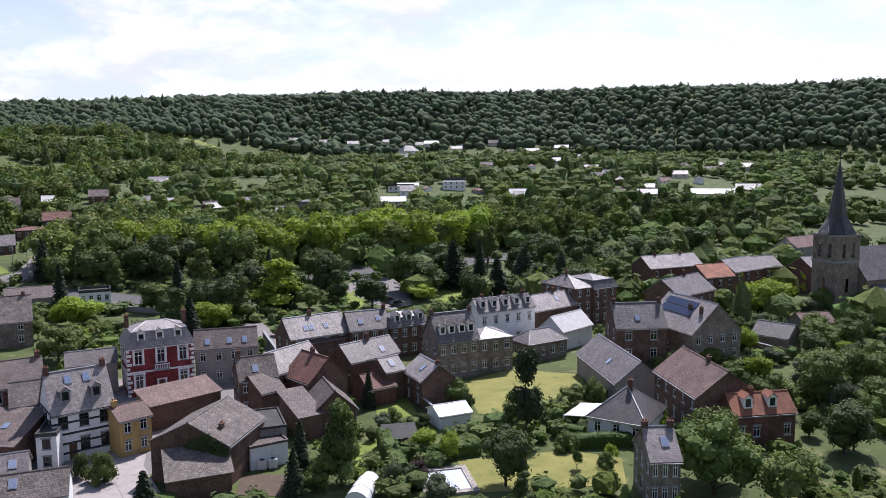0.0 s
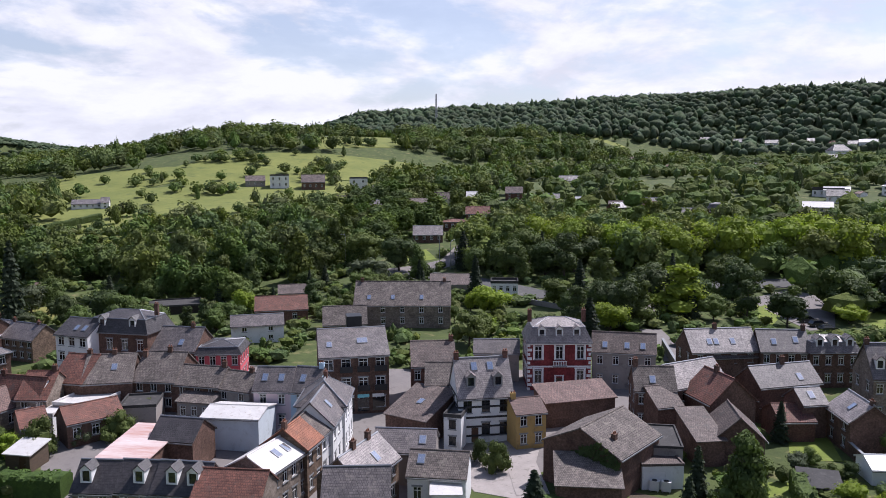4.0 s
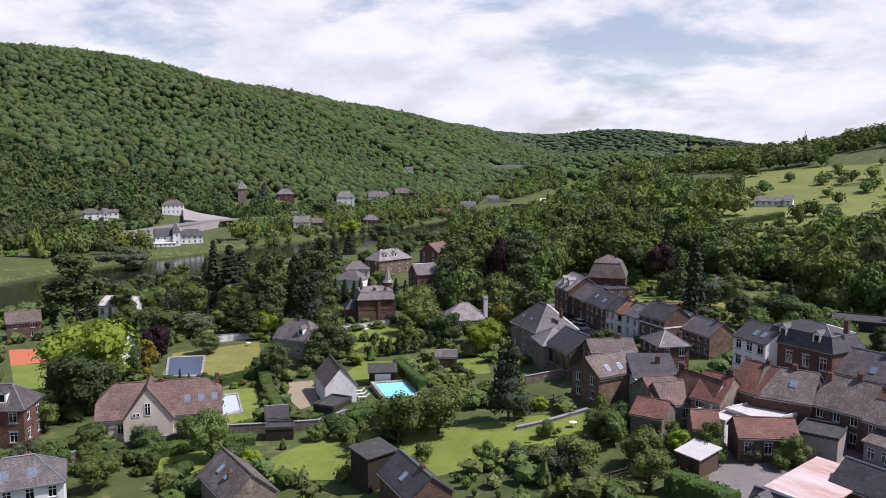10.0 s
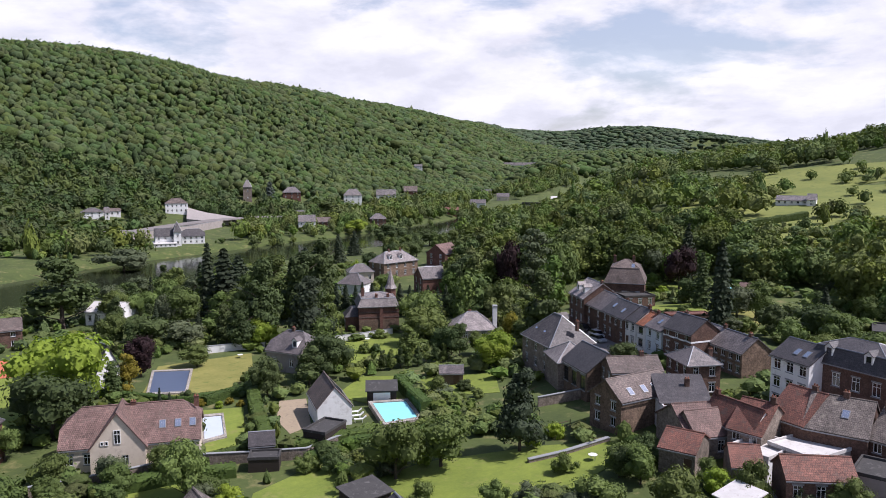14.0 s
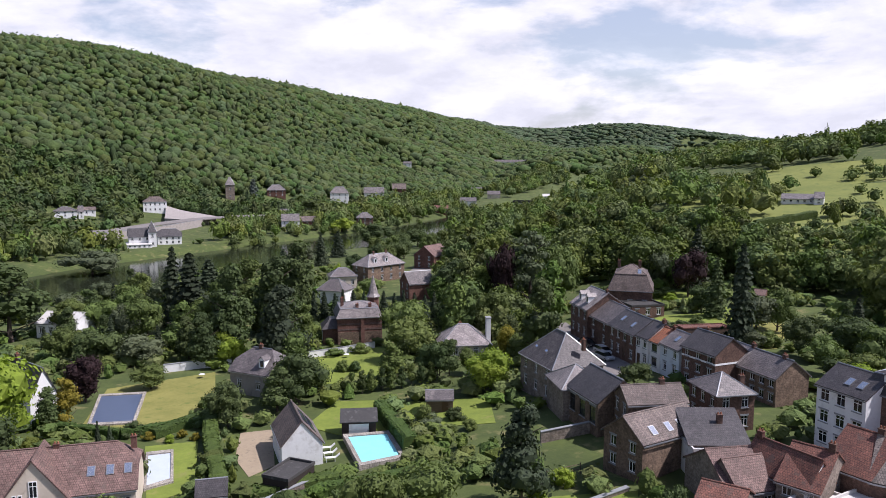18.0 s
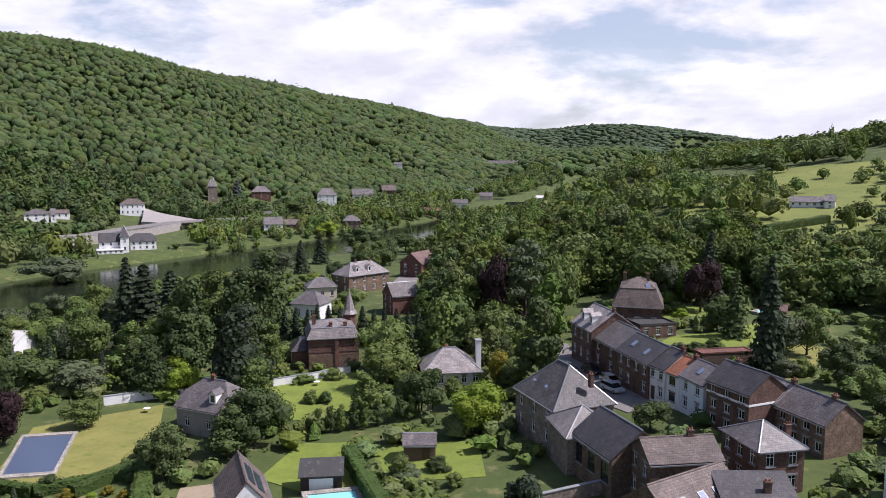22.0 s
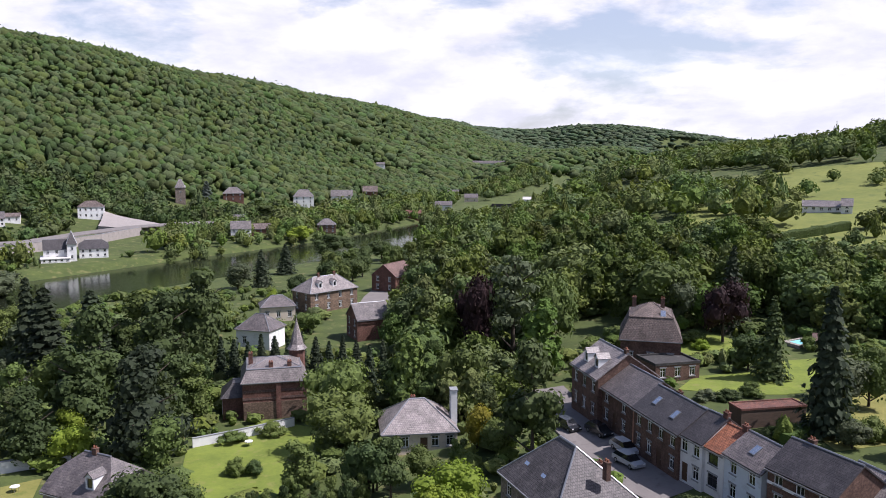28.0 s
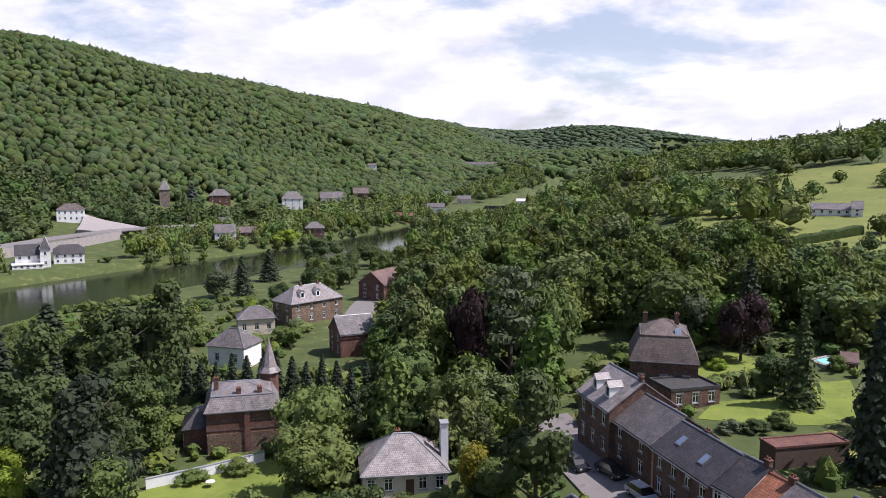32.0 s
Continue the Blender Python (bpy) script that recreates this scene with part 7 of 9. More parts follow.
house("house", 523.7, 42.5, -112.9, 7.7, 6.1, 3.2, 2.3, "gable", "white", "slate", win="f2.2", lintel=False, sunk=4, label="white rendered village house among trees")
house("house", 497.1, 31.8, 6.3, 7.3, 6.0, 3.1, 2.2, "hip", "brick_red", "slate_pale", win="f2.2", lintel=False, sunk=4, label="red brick village house among trees")
house("house", 542.1, 25.0, -85.0, 4.7, 6.0, 2.0, 1.4, "gable", "grey", "tile_red", win="f2.2", lintel=False, sunk=4, label="grey rendered village house among trees")
house("house", 501.3, 5.1, -51.8, 8.4, 6.7, 3.5, 2.5, "gable", "white", "tile_rose", win="f2.2", lintel=False, sunk=4, label="white rendered village house among trees")
house("house", 590.6, -3.4, -118.1, 8.6, 6.9, 3.6, 2.6, "hip", "cream", "tile_brown", win="f2.2", lintel=False, sunk=4, label="cream rendered village house among trees")
house("house", 529.5, -14.9, 0.9, 6.5, 6.0, 2.7, 2.0, "gable", "white", "slate", win="f2.2", lintel=False, sunk=4, label="white rendered village house among trees")
house("house", 514.5, -53.8, -93.4, 5.6, 6.0, 2.4, 1.7, "gable", "brick_red", "slate_pale", win="f2.2", lintel=False, sunk=4, label="red brick village house among trees")
house("house", 411.5, 100.1, -38.4, 4.4, 6.0, 1.8, 1.3, "hip", "grey", "tile_red", win="f2.2", lintel=False, sunk=4, label="grey rendered village house among trees")
house("house", 400.7, 126.4, -99.7, 3.1, 6.0, 1.3, 0.9, "gable", "white", "tile_rose", win="f2.2", lintel=False, sunk=4, label="white rendered village house among trees")
house("house", 413.5, 185.2, 26.6, 5.4, 6.0, 2.3, 1.6, "gable", "cream", "tile_brown", win="f2.2", lintel=False, sunk=4, label="cream rendered village house among trees")
house("house", 342.7, 255.6, -51.1, 4.8, 6.0, 2.0, 1.4, "hip", "white", "slate", win="f2.2", lintel=False, sunk=4, label="white rendered village house among trees")
house("house", 283.8, 184.5, -19.1, 6.1, 6.0, 2.6, 1.8, "gable", "brick_red", "slate_pale", win="f2.2", lintel=False, sunk=4, label="red brick village house among trees")
house("house", 296.1, 174.3, -86.5, 6.7, 6.0, 2.8, 2.0, "gable", "grey", "tile_red", win="f2.2", lintel=False, sunk=4, label="grey rendered village house among trees")
house("house", 551.3, 101.1, 12.6, 4.9, 6.0, 2.1, 1.5, "hip", "white", "tile_rose", win="f2.2", lintel=False, sunk=4, label="white rendered village house among trees")
house("house", 713.0, 157.4, -75.8, 6.4, 6.0, 2.7, 1.9, "gable", "cream", "tile_brown", win="f2.2", lintel=False, sunk=4, label="cream rendered village house among trees")
house("house", 664.4, 27.7, -50.6, 5.8, 6.0, 2.4, 1.7, "gable", "white", "slate", win="f2.2", lintel=False, sunk=4, label="white rendered village house among trees")
house("house", 622.8, -29.0, -120.5, 6.3, 6.0, 2.7, 1.9, "hip", "brick_red", "slate_pale", win="f2.2", lintel=False, sunk=4, label="red brick village house among trees")
house("house", 749.1, 101.4, 9.4, 6.1, 6.0, 2.6, 1.8, "gable", "grey", "tile_red", win="f2.2", lintel=False, sunk=4, label="grey rendered village house among trees")
house("house", 591.9, 38.6, -84.1, 6.5, 6.0, 2.7, 1.9, "gable", "white", "tile_rose", win="f2.2", lintel=False, sunk=4, label="white rendered village house among trees")
house("house", 599.9, 185.2, -35.9, 5.5, 6.0, 2.3, 1.7, "hip", "cream", "tile_brown", win="f2.2", lintel=False, sunk=4, label="cream rendered village house among trees")
house("house", 526.7, 138.7, -103.0, 5.6, 6.0, 2.4, 1.7, "gable", "white", "slate", win="f2.2", lintel=False, sunk=4, label="white rendered village house among trees")
house("house", 508.6, 260.2, 29.0, 5.1, 6.0, 2.1, 1.5, "gable", "brick_red", "slate_pale", win="f2.2", lintel=False, sunk=4, label="red brick village house among trees")
house("house", 503.8, 296.3, -57.8, 6.1, 6.0, 2.5, 1.8, "hip", "grey", "tile_red", win="f2.2", lintel=False, sunk=4, label="grey rendered village house among trees")
house("house", 547.6, 357.5, -20.3, 6.8, 6.0, 2.8, 2.0, "gable", "white", "tile_rose", win="f2.2", lintel=False, sunk=4, label="white rendered village house among trees")
# ---- lawns, roads, pools ----
ribbon("street", [(6.8, 199.0), (9.9, 183.1), (12.6, 172.7), (15.7, 162.0), (19.0, 156.4)], 7, "asphalt_pale", 0.1, "grey asphalt village street")
ribbon("road", [(-35.7, 283.6), (-36.7, 304.0), (-35.9, 326.1), (-33.2, 342.8), (-29.3, 376.7)], 8, "asphalt_pale", 0.1, "pale asphalt road curving between trees")
ribbon("street", [(75.8, 78.7), (68.0, 74.0), (62.3, 70.3), (56.2, 65.4), (50.3, 60.3), (44.5, 54.8)], 8, "asphalt_pale", 0.1, "pale asphalt street between town houses")
ribbon("street", [(61.0, 77.9), (65.2, 74.5), (71.4, 69.8), (72.8, 60.2)], 10, "asphalt_pale", 0.1, "pale asphalt village square")
ribbon("road", [(142.6, 169.4), (156.9, 165.2), (170.0, 166.5), (188.8, 179.6), (202.8, 186.7)], 9, "asphalt_pale", 0.1, "pale asphalt road with a wide junction")
ribbon("main_road", [(135.3, 173.4), (153.6, 151.1), (156.5, 117.7), (177.7, 106.4), (207.9, 90.5), (228.0, 77.9), (247.5, 60.4), (290.3, 34.1)], 10, "asphalt", 0.1, "grey asphalt main road behind trees")
lawn([(146.5, 94.2), (165.7, 107.3), (178.0, 97.0), (166.3, 87.5), (154.7, 86.5)], "asphalt_pale", "pale asphalt car park", name='car_park', category='car park')
lawn([(196.9, 79.2), (218.3, 77.2), (213.1, 63.0), (184.1, 51.4), (177.8, 54.5)], "asphalt_pale", "pale asphalt car park", name='car_park', category='car park')
ribbon("alley", [(150.5, 78.8), (141.9, 69.3), (131.3, 59.9)], 5, "asphalt_pale", 0.1, "narrow pale lane between houses")
ribbon("alley", [(65.1, 38.3), (72.0, 46.8), (79.2, 53.9)], 4, "concrete", 0.1, "concrete yard passage")
ribbon("lane", [(133.9, -11.7), (119.1, -17.0), (109.2, -20.5)], 4, "asphalt_pale", 0.1, "narrow asphalt lane")
CLEARED.append([(-215.3, 391.5), (-192.0, 479.2), (-164.3, 504.6), (-163.4, 557.6), (-154.5, 532.0), (-197.3, 521.7), (-241.0, 535.0), (-226.3, 431.4), (-236.0, 414.4)])
CLEARED.append([(-44, 232), (-24, 232), (-24, 372), (-40, 372), (-46, 300)])
CLEARED.append([(-226, 380), (-172, 380), (-160, 430), (-180, 490), (-205, 460)])
ribbon("quay_road", [(-224.4, 398.1), (-213.4, 411.3), (-207.3, 445.2), (-196.9, 480.3), (-178.3, 508.1), (-151.9, 524.4)], 9, "asphalt_pale", 4.3, "pale asphalt road above the quay wall")
lawn([(-238.3, 529.9), (-215.4, 478.2), (-196.3, 473.1), (-190.4, 499.3), (-209.5, 516.1)], "concrete", "pale concrete forecourt of the chalet", name="forecourt", category="forecourt", lift=4.25)
lawn([(-186.9, 350.4), (-176.3, 378.5), (-151.0, 419.8), (-145.2, 411.9), (-167.6, 375.3), (-183.7, 345.4)], "land", "rough green river bank")
lawn([(-69.6, 135.1), (-76.0, 155.0), (-60.5, 167.7), (-52.8, 148.0), (-59.5, 134.2)], "lawn_dry", "wide pale mown garden lawn")
lawn([(-55.7, 128.4), (-48.7, 131.2), (-42.3, 114.5), (-46.7, 110.5)], "lawn", "small green garden lawn")
lawn([(-34.4, 138.9), (-32.3, 151.7), (-24.6, 151.7), (-19.5, 137.3), (-24.2, 132.7)], "lawn", "green lawn behind a white house")
lawn([(-21.3, 150.2), (-5.7, 148.9), (-4.2, 136.0), (-17.5, 136.6)], "lawn", "green lawn beside a clipped hedge")
lawn([(-20.4, 100.5), (-13.7, 106.3), (2.4, 109.4), (12.8, 109.6), (11.6, 102.1), (5.0, 94.3), (-2.0, 91.4), (-11.3, 87.5), (-18.6, 89.9)], "lawn", "broad sunlit orchard lawn")
lawn([(-34.8, 97.3), (-28.3, 108.4), (-23.5, 100.3), (-22.3, 88.8), (-33.4, 89.0)], "lawn", "green kitchen garden lawn")
lawn([(-52.3, 90.3), (-50.8, 95.5), (-46.4, 100.1), (-42.5, 94.8), (-44.7, 89.5)], "lawn", "shady garden lawn")
lawn([(-106.7, 143.5), (-98.3, 143.8), (-81.1, 117.9), (-85.8, 114.6)], "lawn", "shady lawn beside the court")
lawn([(-116.8, 157.5), (-108.0, 158.8), (-99.2, 146.3), (-105.8, 142.2)], "clay", "red clay tennis court", name='tennis_court', category='tennis court')
lawn([(-43.6, 135.2), (-39.2, 137.1), (-34.4, 123.2), (-36.7, 119.2), (-40.8, 125.1)], "gravel", "sandy gravel drive", name='drive', category='drive')
lawn([(-65.6, 97.2), (-65.0, 104.5), (-70.4, 120.4), (-68.0, 120.5), (-62.3, 100.0)], "asphalt_pale", "asphalt drive beside a farmhouse", name='drive', category='drive')
lawn([(-45.4, 178.5), (-37.9, 192.5), (-28.7, 188.5), (-24.9, 167.4), (-27.8, 160.9), (-40.3, 162.4)], "lawn", "bright green villa lawn")
lawn([(34.3, 228.6), (42.0, 227.7), (46.8, 219.3), (40.6, 208.8), (32.0, 209.5)], "lawn", "green lawn with clipped shrubs")
lawn([(48.1, 208.5), (55.4, 210.1), (50.3, 193.1), (42.5, 190.1), (35.0, 189.9), (27.4, 193.4), (31.6, 199.9), (41.3, 202.0)], "lawn", "green hillside garden lawn")
lawn([(35.8, 184.6), (52.9, 193.1), (57.3, 190.5), (47.5, 170.1), (40.5, 167.6), (39.6, 179.9)], "lawn_dry", "rough terraced garden grass")
lawn([(120.7, 17.0), (132.2, 11.1), (132.3, -2.6), (120.9, -4.0), (111.7, -0.2), (105.5, 9.3)], "lawn_dry", "large pale walled lawn")
lawn([(87.3, 6.8), (95.0, -6.5), (94.3, -13.4), (86.2, -14.9), (77.7, 2.9)], "lawn_dry", "mown lawn with a round tree")
lawn([(87.4, 23.0), (90.7, 19.9), (83.1, 14.6), (80.3, 19.2)], "lawn", "small hedged lawn")
lawn([(108.6, 28.1), (111.1, 23.6), (102.5, 18.1), (98.1, 23.0)], "lawn", "small back garden lawn")
lawn([(185.1, 73.2), (199.2, 76.9), (191.6, 66.6), (176.5, 62.6)], "lawn", "green roadside verge with cut grass")
lawn([(203.7, 53.0), (214.7, 50.9), (200.4, 36.3), (186.8, 45.4)], "lawn", "green garden plot")
lawn([(163.0, 188.4), (176.1, 187.6), (168.3, 172.9), (157.7, 174.4)], "lawn", "green verge at the junction")
lawn([(69.1, 28.3), (74.4, 31.2), (76.4, 25.0), (70.8, 21.7)], "soil", "bare brown yard", name='yard', category='yard')
lawn([(62.4, 47.3), (73.7, 52.8), (76.5, 47.4), (63.4, 37.8), (60.7, 43.7)], "concrete", "pale concrete yard", name='yard', category='yard')
pool([(-25.9, 131.6), (-20.4, 133.4), (-17.2, 125.3), (-21.9, 122.1)], "pool", "turquoise swimming pool with a pale rim")
pool([(-74.5, 150.2), (-67.8, 152.2), (-62.6, 138.3), (-68.7, 136.6)], "pool_cover", "swimming pool under a dark blue slatted cover")
pool([(-53.4, 124.8), (-50.6, 126.0), (-46.7, 117.3), (-48.8, 114.8)], "pool_cover_pale", "swimming pool under a pale blue cover")
pool([(53.6, 219.7), (57.1, 222.2), (58.6, 220.5), (54.7, 217.1)], "pool", "small turquoise garden pool")
pool([(81.8, 9.2), (84.3, 5.4), (79.0, 2.3), (76.2, 6.7)], "pool_cover_pale", "swimming pool under a pale blue cover")
lawn([(18, 62), (45, 48), (72, 42), (92, 34), (112, 48), (108, 72), (84, 92), (62, 112), (42, 124), (30, 112), (26, 92)], "asphalt_pale", "paved courts and lanes of the old town", 0.03, "town_paving", "pavement")
# ---- hedges, walls, shrubs, street things ----
garden_wall([(-215.3, 391.5), (-208.0, 410.4), (-202.7, 422.8), (-196.6, 445.4), (-192.0, 479.2)], 4.4, 0.6, "concrete", "long pale concrete quay wall below the river road")
hedge("hedge", [(-23.5, 145.1), (-15.8, 127.0)], 2.2, 2.2, "hedge", "clipped dense green garden hedge")
hedge("hedge", [(-56.1, 131.6), (-50.5, 142.7)], 1.6, 1.5, "hedge", "clipped dense green garden hedge")
hedge("hedge", [(-52.6, 145.4), (-45.4, 128.0), (-37.4, 111.4)], 2.2, 2.0, "hedge", "clipped dense green garden hedge")
hedge("hedge", [(-35.1, 110.9), (-28.9, 114.4), (-24.1, 117.2)], 2.2, 1.8, "hedge", "clipped dense green garden hedge")
hedge("hedge", [(-55.3, 93.7), (-47.1, 99.8), (-39.3, 103.1)], 2.5, 1.6, "hedge", "clipped dense green garden hedge")
hedge("hedge", [(-45.4, 105.8), (-40.9, 111.0)], 1.6, 1.3, "hedge", "clipped dense green garden hedge")
hedge("hedge", [(88.1, 323.4), (113.5, 334.6)], 3, 3, "hedge", "long clipped meadow hedge")
hedge("hedge", [(89.1, 18.1), (78.1, 11.0)], 2.0, 2.6, "hedge", "clipped dense green garden hedge")
hedge("hedge", [(84.7, 14.1), (87.5, 8.3), (90.4, 4.8)], 1.6, 1.8, "hedge", "clipped dense green garden hedge")
hedge("hedge", [(96.1, -5.5), (99.4, -14.1)], 1.8, 1.8, "hedge", "clipped dense green garden hedge")
hedge("hedge", [(101.8, -2.2), (100.6, -7.6)], 1.6, 1.4, "hedge", "clipped dense green garden hedge")
hedge("hedge", [(97.1, 7.6), (101.7, 3.3)], 1.6, 1.4, "hedge", "clipped dense green garden hedge")
hedge("hedge", [(11.4, 80.5), (14.2, 74.1)], 2.0, 2.0, "hedge", "clipped dense green garden hedge")
hedge("hedge", [(19.0, 81.9), (24.6, 75.6)], 2.6, 2.6, "hedge", "overgrown leafy garden hedge")
hedge("hedge", [(46.2, 103.5), (45.2, 97.6)], 2.5, 3, "hedge", "clipped dense green garden hedge")
hedge("hedge", [(35.1, 169.7), (41.6, 175.7), (46.1, 177.7)], 1.6, 1.4, "hedge", "clipped dense green garden hedge")
hedge("hedge", [(-87.8, 222.2), (-90.6, 236.5)], 1.6, 1.4, "hedge", "clipped dense green garden hedge")
garden_wall([(-45.0, 179.8), (-38.9, 184.3), (-32.5, 189.6)], 1.4, 0.3, "white", "white garden wall below a villa")
garden_wall([(-70.6, 166.4), (-64.2, 170.6), (-58.7, 172.0)], 1.6, 0.4, "white", "long white garden wall")
garden_wall([(-62.8, 92.7), (-55.2, 98.1), (-45.5, 105.8), (-31.1, 109.3), (-25.8, 116.7)], 1.6, 0.4, "stone", "old stone garden wall")
garden_wall([(2.2, 126.3), (11.2, 129.3)], 1.6, 0.4, "stone", "stone garden wall with pale coping")
garden_wall([(0.6, 103.7), (5.5, 105.9), (11.7, 109.9)], 0.5, 0.5, "stone", "low stone garden edging")
garden_wall([(164.3, -26.5), (156.6, -35.4)], 2, 0.4, "stone", "old stone churchyard wall")
garden_wall([(100.8, 35.4), (92.9, 26.9)], 2, 0.3, "brick_brown", "brick yard wall")
garden_wall([(111.6, 23.8), (99.8, 13.5)], 1.8, 0.3, "brick_brown", "brick garden wall")
garden_wall([(134.1, -8.4), (128.9, -14.6)], 1.8, 0.3, "stone", "stone garden wall")
garden_wall([(138.5, 67.9), (121.5, 53.3)], 2.0, 0.4, "stone", "stone lane wall")
garden_wall([(146.1, 116.5), (150.4, 95.5)], 1.2, 0.3, "concrete", "concrete road wall")
hedge("hedge", [(-30.5, 107.2), (-25.0, 114.0), (-13.5, 118.0)], 1.8, 1.5, "hedge", "long clipped hedge along a garden wall")
hedge("hedge", [(-76.5, 134.2), (-61.0, 131.4), (-50.0, 139.0)], 1.5, 1.4, "hedge", "clipped hedge beside a white fence")
fence([(-60.0, 133.1), (-50.7, 140.8)], 1.0, "trim", "white painted post and rail fence")
fence([(94.4, 28.1), (86.1, 22.1)], 1.4, "wood", "weathered timber garden fence")
fence([(2.5, 113.7), (6.7, 115.2)], 1.5, "wood", "weathered timber garden fence")
fence([(9.3, 83.1), (16.3, 87.3)], 1.2, "wood", "timber post fence along a lawn")
bush(-13.6, 105.6, 1.66, 2.0, "leaf_light")
bush(-15.9, 110.1, 2.15, 2.5, "leaf")
bush(-36.8, 94.2, 2.39, 2.5, "leaf_light")
bush(-39.9, 95.3, 2.84, 3.0, "leaf")
bush(-29.8, 104.6, 2.12, 2.5, "leaf")
bush(-25.7, 104.8, 2.52, 3.0, "leaf_dark")
bush(1.2, 108.7, 1.26, 1.8, "leaf_light")
bush(4.5, 112.5, 1.73, 2.0, "leaf_light")
bush(-10.5, 139.4, 2.12, 1.8, "leaf_dark")
bush(-8.1, 133.8, 1.73, 1.6, "leaf")
bush(-11.0, 133.0, 1.52, 1.5, "leaf")
bush(-59.8, 132.6, 2.20, 2.2, "leaf_dark")
bush(-56.5, 131.1, 1.19, 1.2, "leaf_yellow")
bush(-51.8, 132.5, 0.97, 1.2, "leaf_yellow")
bush(-49.4, 131.7, 0.96, 1.2, "leaf_yellow")
bush(-52.8, 130.4, 1.07, 1.2, "leaf_light")
bush(-14.4, 135.8, 2.59, 2.5, "leaf_grey")
bush(-18.0, 102.8, 2.44, 3.0, "leaf_grey")
bush(-11.9, 92.5, 2.21, 3.0, "leaf")
bush(-3.4, 91.4, 2.17, 3.0, "leaf")
bush(0.7, 90.6, 2.51, 3.0, "leaf_grey")
bush(5.2, 99.7, 1.95, 2.5, "leaf")
bush(13.1, 99.0, 3.49, 4.0, "leaf")
bush(15.6, 101.4, 2.77, 4.0, "leaf_dark")
bush(16.8, 87.7, 4.21, 5.0, "leaf")
bush(22.4, 92.9, 2.24, 3.0, "leaf_light")
bush(25.6, 90.3, 2.92, 5.0, "leaf")
bush(21.7, 95.8, 1.91, 3.0, "leaf")
bush(30.6, 90.0, 1.85, 2.5, "leaf_grey")
bush(34.8, 88.2, 2.95, 4.0, "leaf")
bush(41.1, 93.0, 1.57, 3.0, "leaf")
bush(36.5, 220.5, 2.83, 2.6, "leaf")
bush(36.7, 216.6, 1.99, 2.0, "leaf_light")
bush(35.6, 208.3, 1.57, 1.8, "leaf")
bush(33.7, 221.0, 2.26, 2.0, "leaf")
bush(24.1, 198.6, 1.45, 1.6, "leaf")
bush(36.2, 172.6, 2.43, 2.0, "leaf")
bush(46.3, 171.8, 2.92, 3.0, "leaf")
bush(-35.3, 170.8, 2.02, 2.2, "leaf")
bush(-32.9, 170.5, 1.60, 2.0, "leaf_dark")
bush(27.9, 203.7, 1.51, 1.5, "leaf_dark")
bush(37.3, 189.4, 2.31, 2.0, "leaf")
bush(55.3, 214.9, 2.27, 2.5, "leaf")
bush(33.5, 187.8, 2.26, 1.5, "leaf_dark")
bush(30.3, 188.1, 2.25, 1.5, "leaf_grey")
bush(-35.0, 185.5, 2.71, 2.0, "leaf")
bush(-40.1, 182.5, 2.68, 1.5, "leaf")
bush(94.8, -5.8, 1.93, 2.5, "leaf")
bush(98.8, 21.0, 1.70, 2.0, "leaf")
bush(91.1, 23.7, 2.03, 2.0, "leaf")
bush(67.0, 46.2, 2.29, 4.0, "leaf")
bush(67.7, 49.8, 1.57, 3.0, "leaf_dark")
bush(109.1, 14.1, 2.69, 4.0, "leaf")
bush(114.0, 17.6, 2.82, 4.0, "leaf")
bush(106.0, 11.3, 1.75, 3.0, "leaf_dark")
bush(115.5, -3.6, 2.74, 3.0, "leaf")
bush(116.7, -6.7, 2.75, 4.0, "leaf")
bush(147.2, -24.5, 4.50, 3.0, "leaf")
bush(148.2, -21.8, 3.39, 3.0, "leaf_light")
bush(134.3, -28.6, 4.13, 4.0, "leaf")
bush(108.0, -16.9, 2.55, 3.0, "leaf_light")
bush(93.5, -12.1, 1.13, 2.0, "leaf_light")
bush(90.7, -11.8, 1.48, 2.0, "leaf")
bush(87.0, 33.2, 1.64, 2.0, "leaf")
bush(105.7, -1.4, 1.70, 1.6, "leaf")
bush(79.8, 9.9, 2.11, 2.5, "leaf_purple")
bush(76.8, 11.5, 2.06, 3.0, "leaf_grey")
bush(73.2, 20.0, 2.07, 3.0, "leaf")
bush(75.7, 22.2, 1.78, 3.0, "leaf_dark")
bush(97.7, 15.3, 1.66, 2.0, "leaf_dark")
bush(95.4, 16.9, 1.64, 2.0, "leaf")
street_lamp(138.4, 182.4, 11, 180)
street_lamp(159.5, 161.6, 11, 180)
street_lamp(161.8, 158.9, 9, 0)
street_lamp(246.4, 76.0, 11, 0)
street_lamp(263.1, 52.8, 11, 0)
street_lamp(18.1, 277.9, 10, 0)
street_lamp(40.1, 281.8, 10, 0)
street_lamp(143.6, 190.6, 11, 180)
street_lamp(101.1, 231.5, 10, 0)
car(15.1, 165.4, -60, "car_silver", "silver estate car parked on the street")
car(13.0, 176.4, -60, "car_dark", "dark hatchback parked on the street")
car(9.1, 179.4, -60, "car_dark", "dark car on the village street")
car(15.3, 169.6, -65, "car_silver", "silver car parked by the row")
car(164.2, 106.7, -30, "car_white", "white delivery van on the car park", van=True)
car(161.4, 89.4, -20, "car_dark", "dark car in the shade")
car(185.6, 58.5, -30, "car_dark", "dark car parked by the kerb")
car(183.2, 55.0, -30, "car_dark", "dark car parked by the kerb")
car(180.2, 51.5, -30, "car_dark", "dark car parked by the kerb")
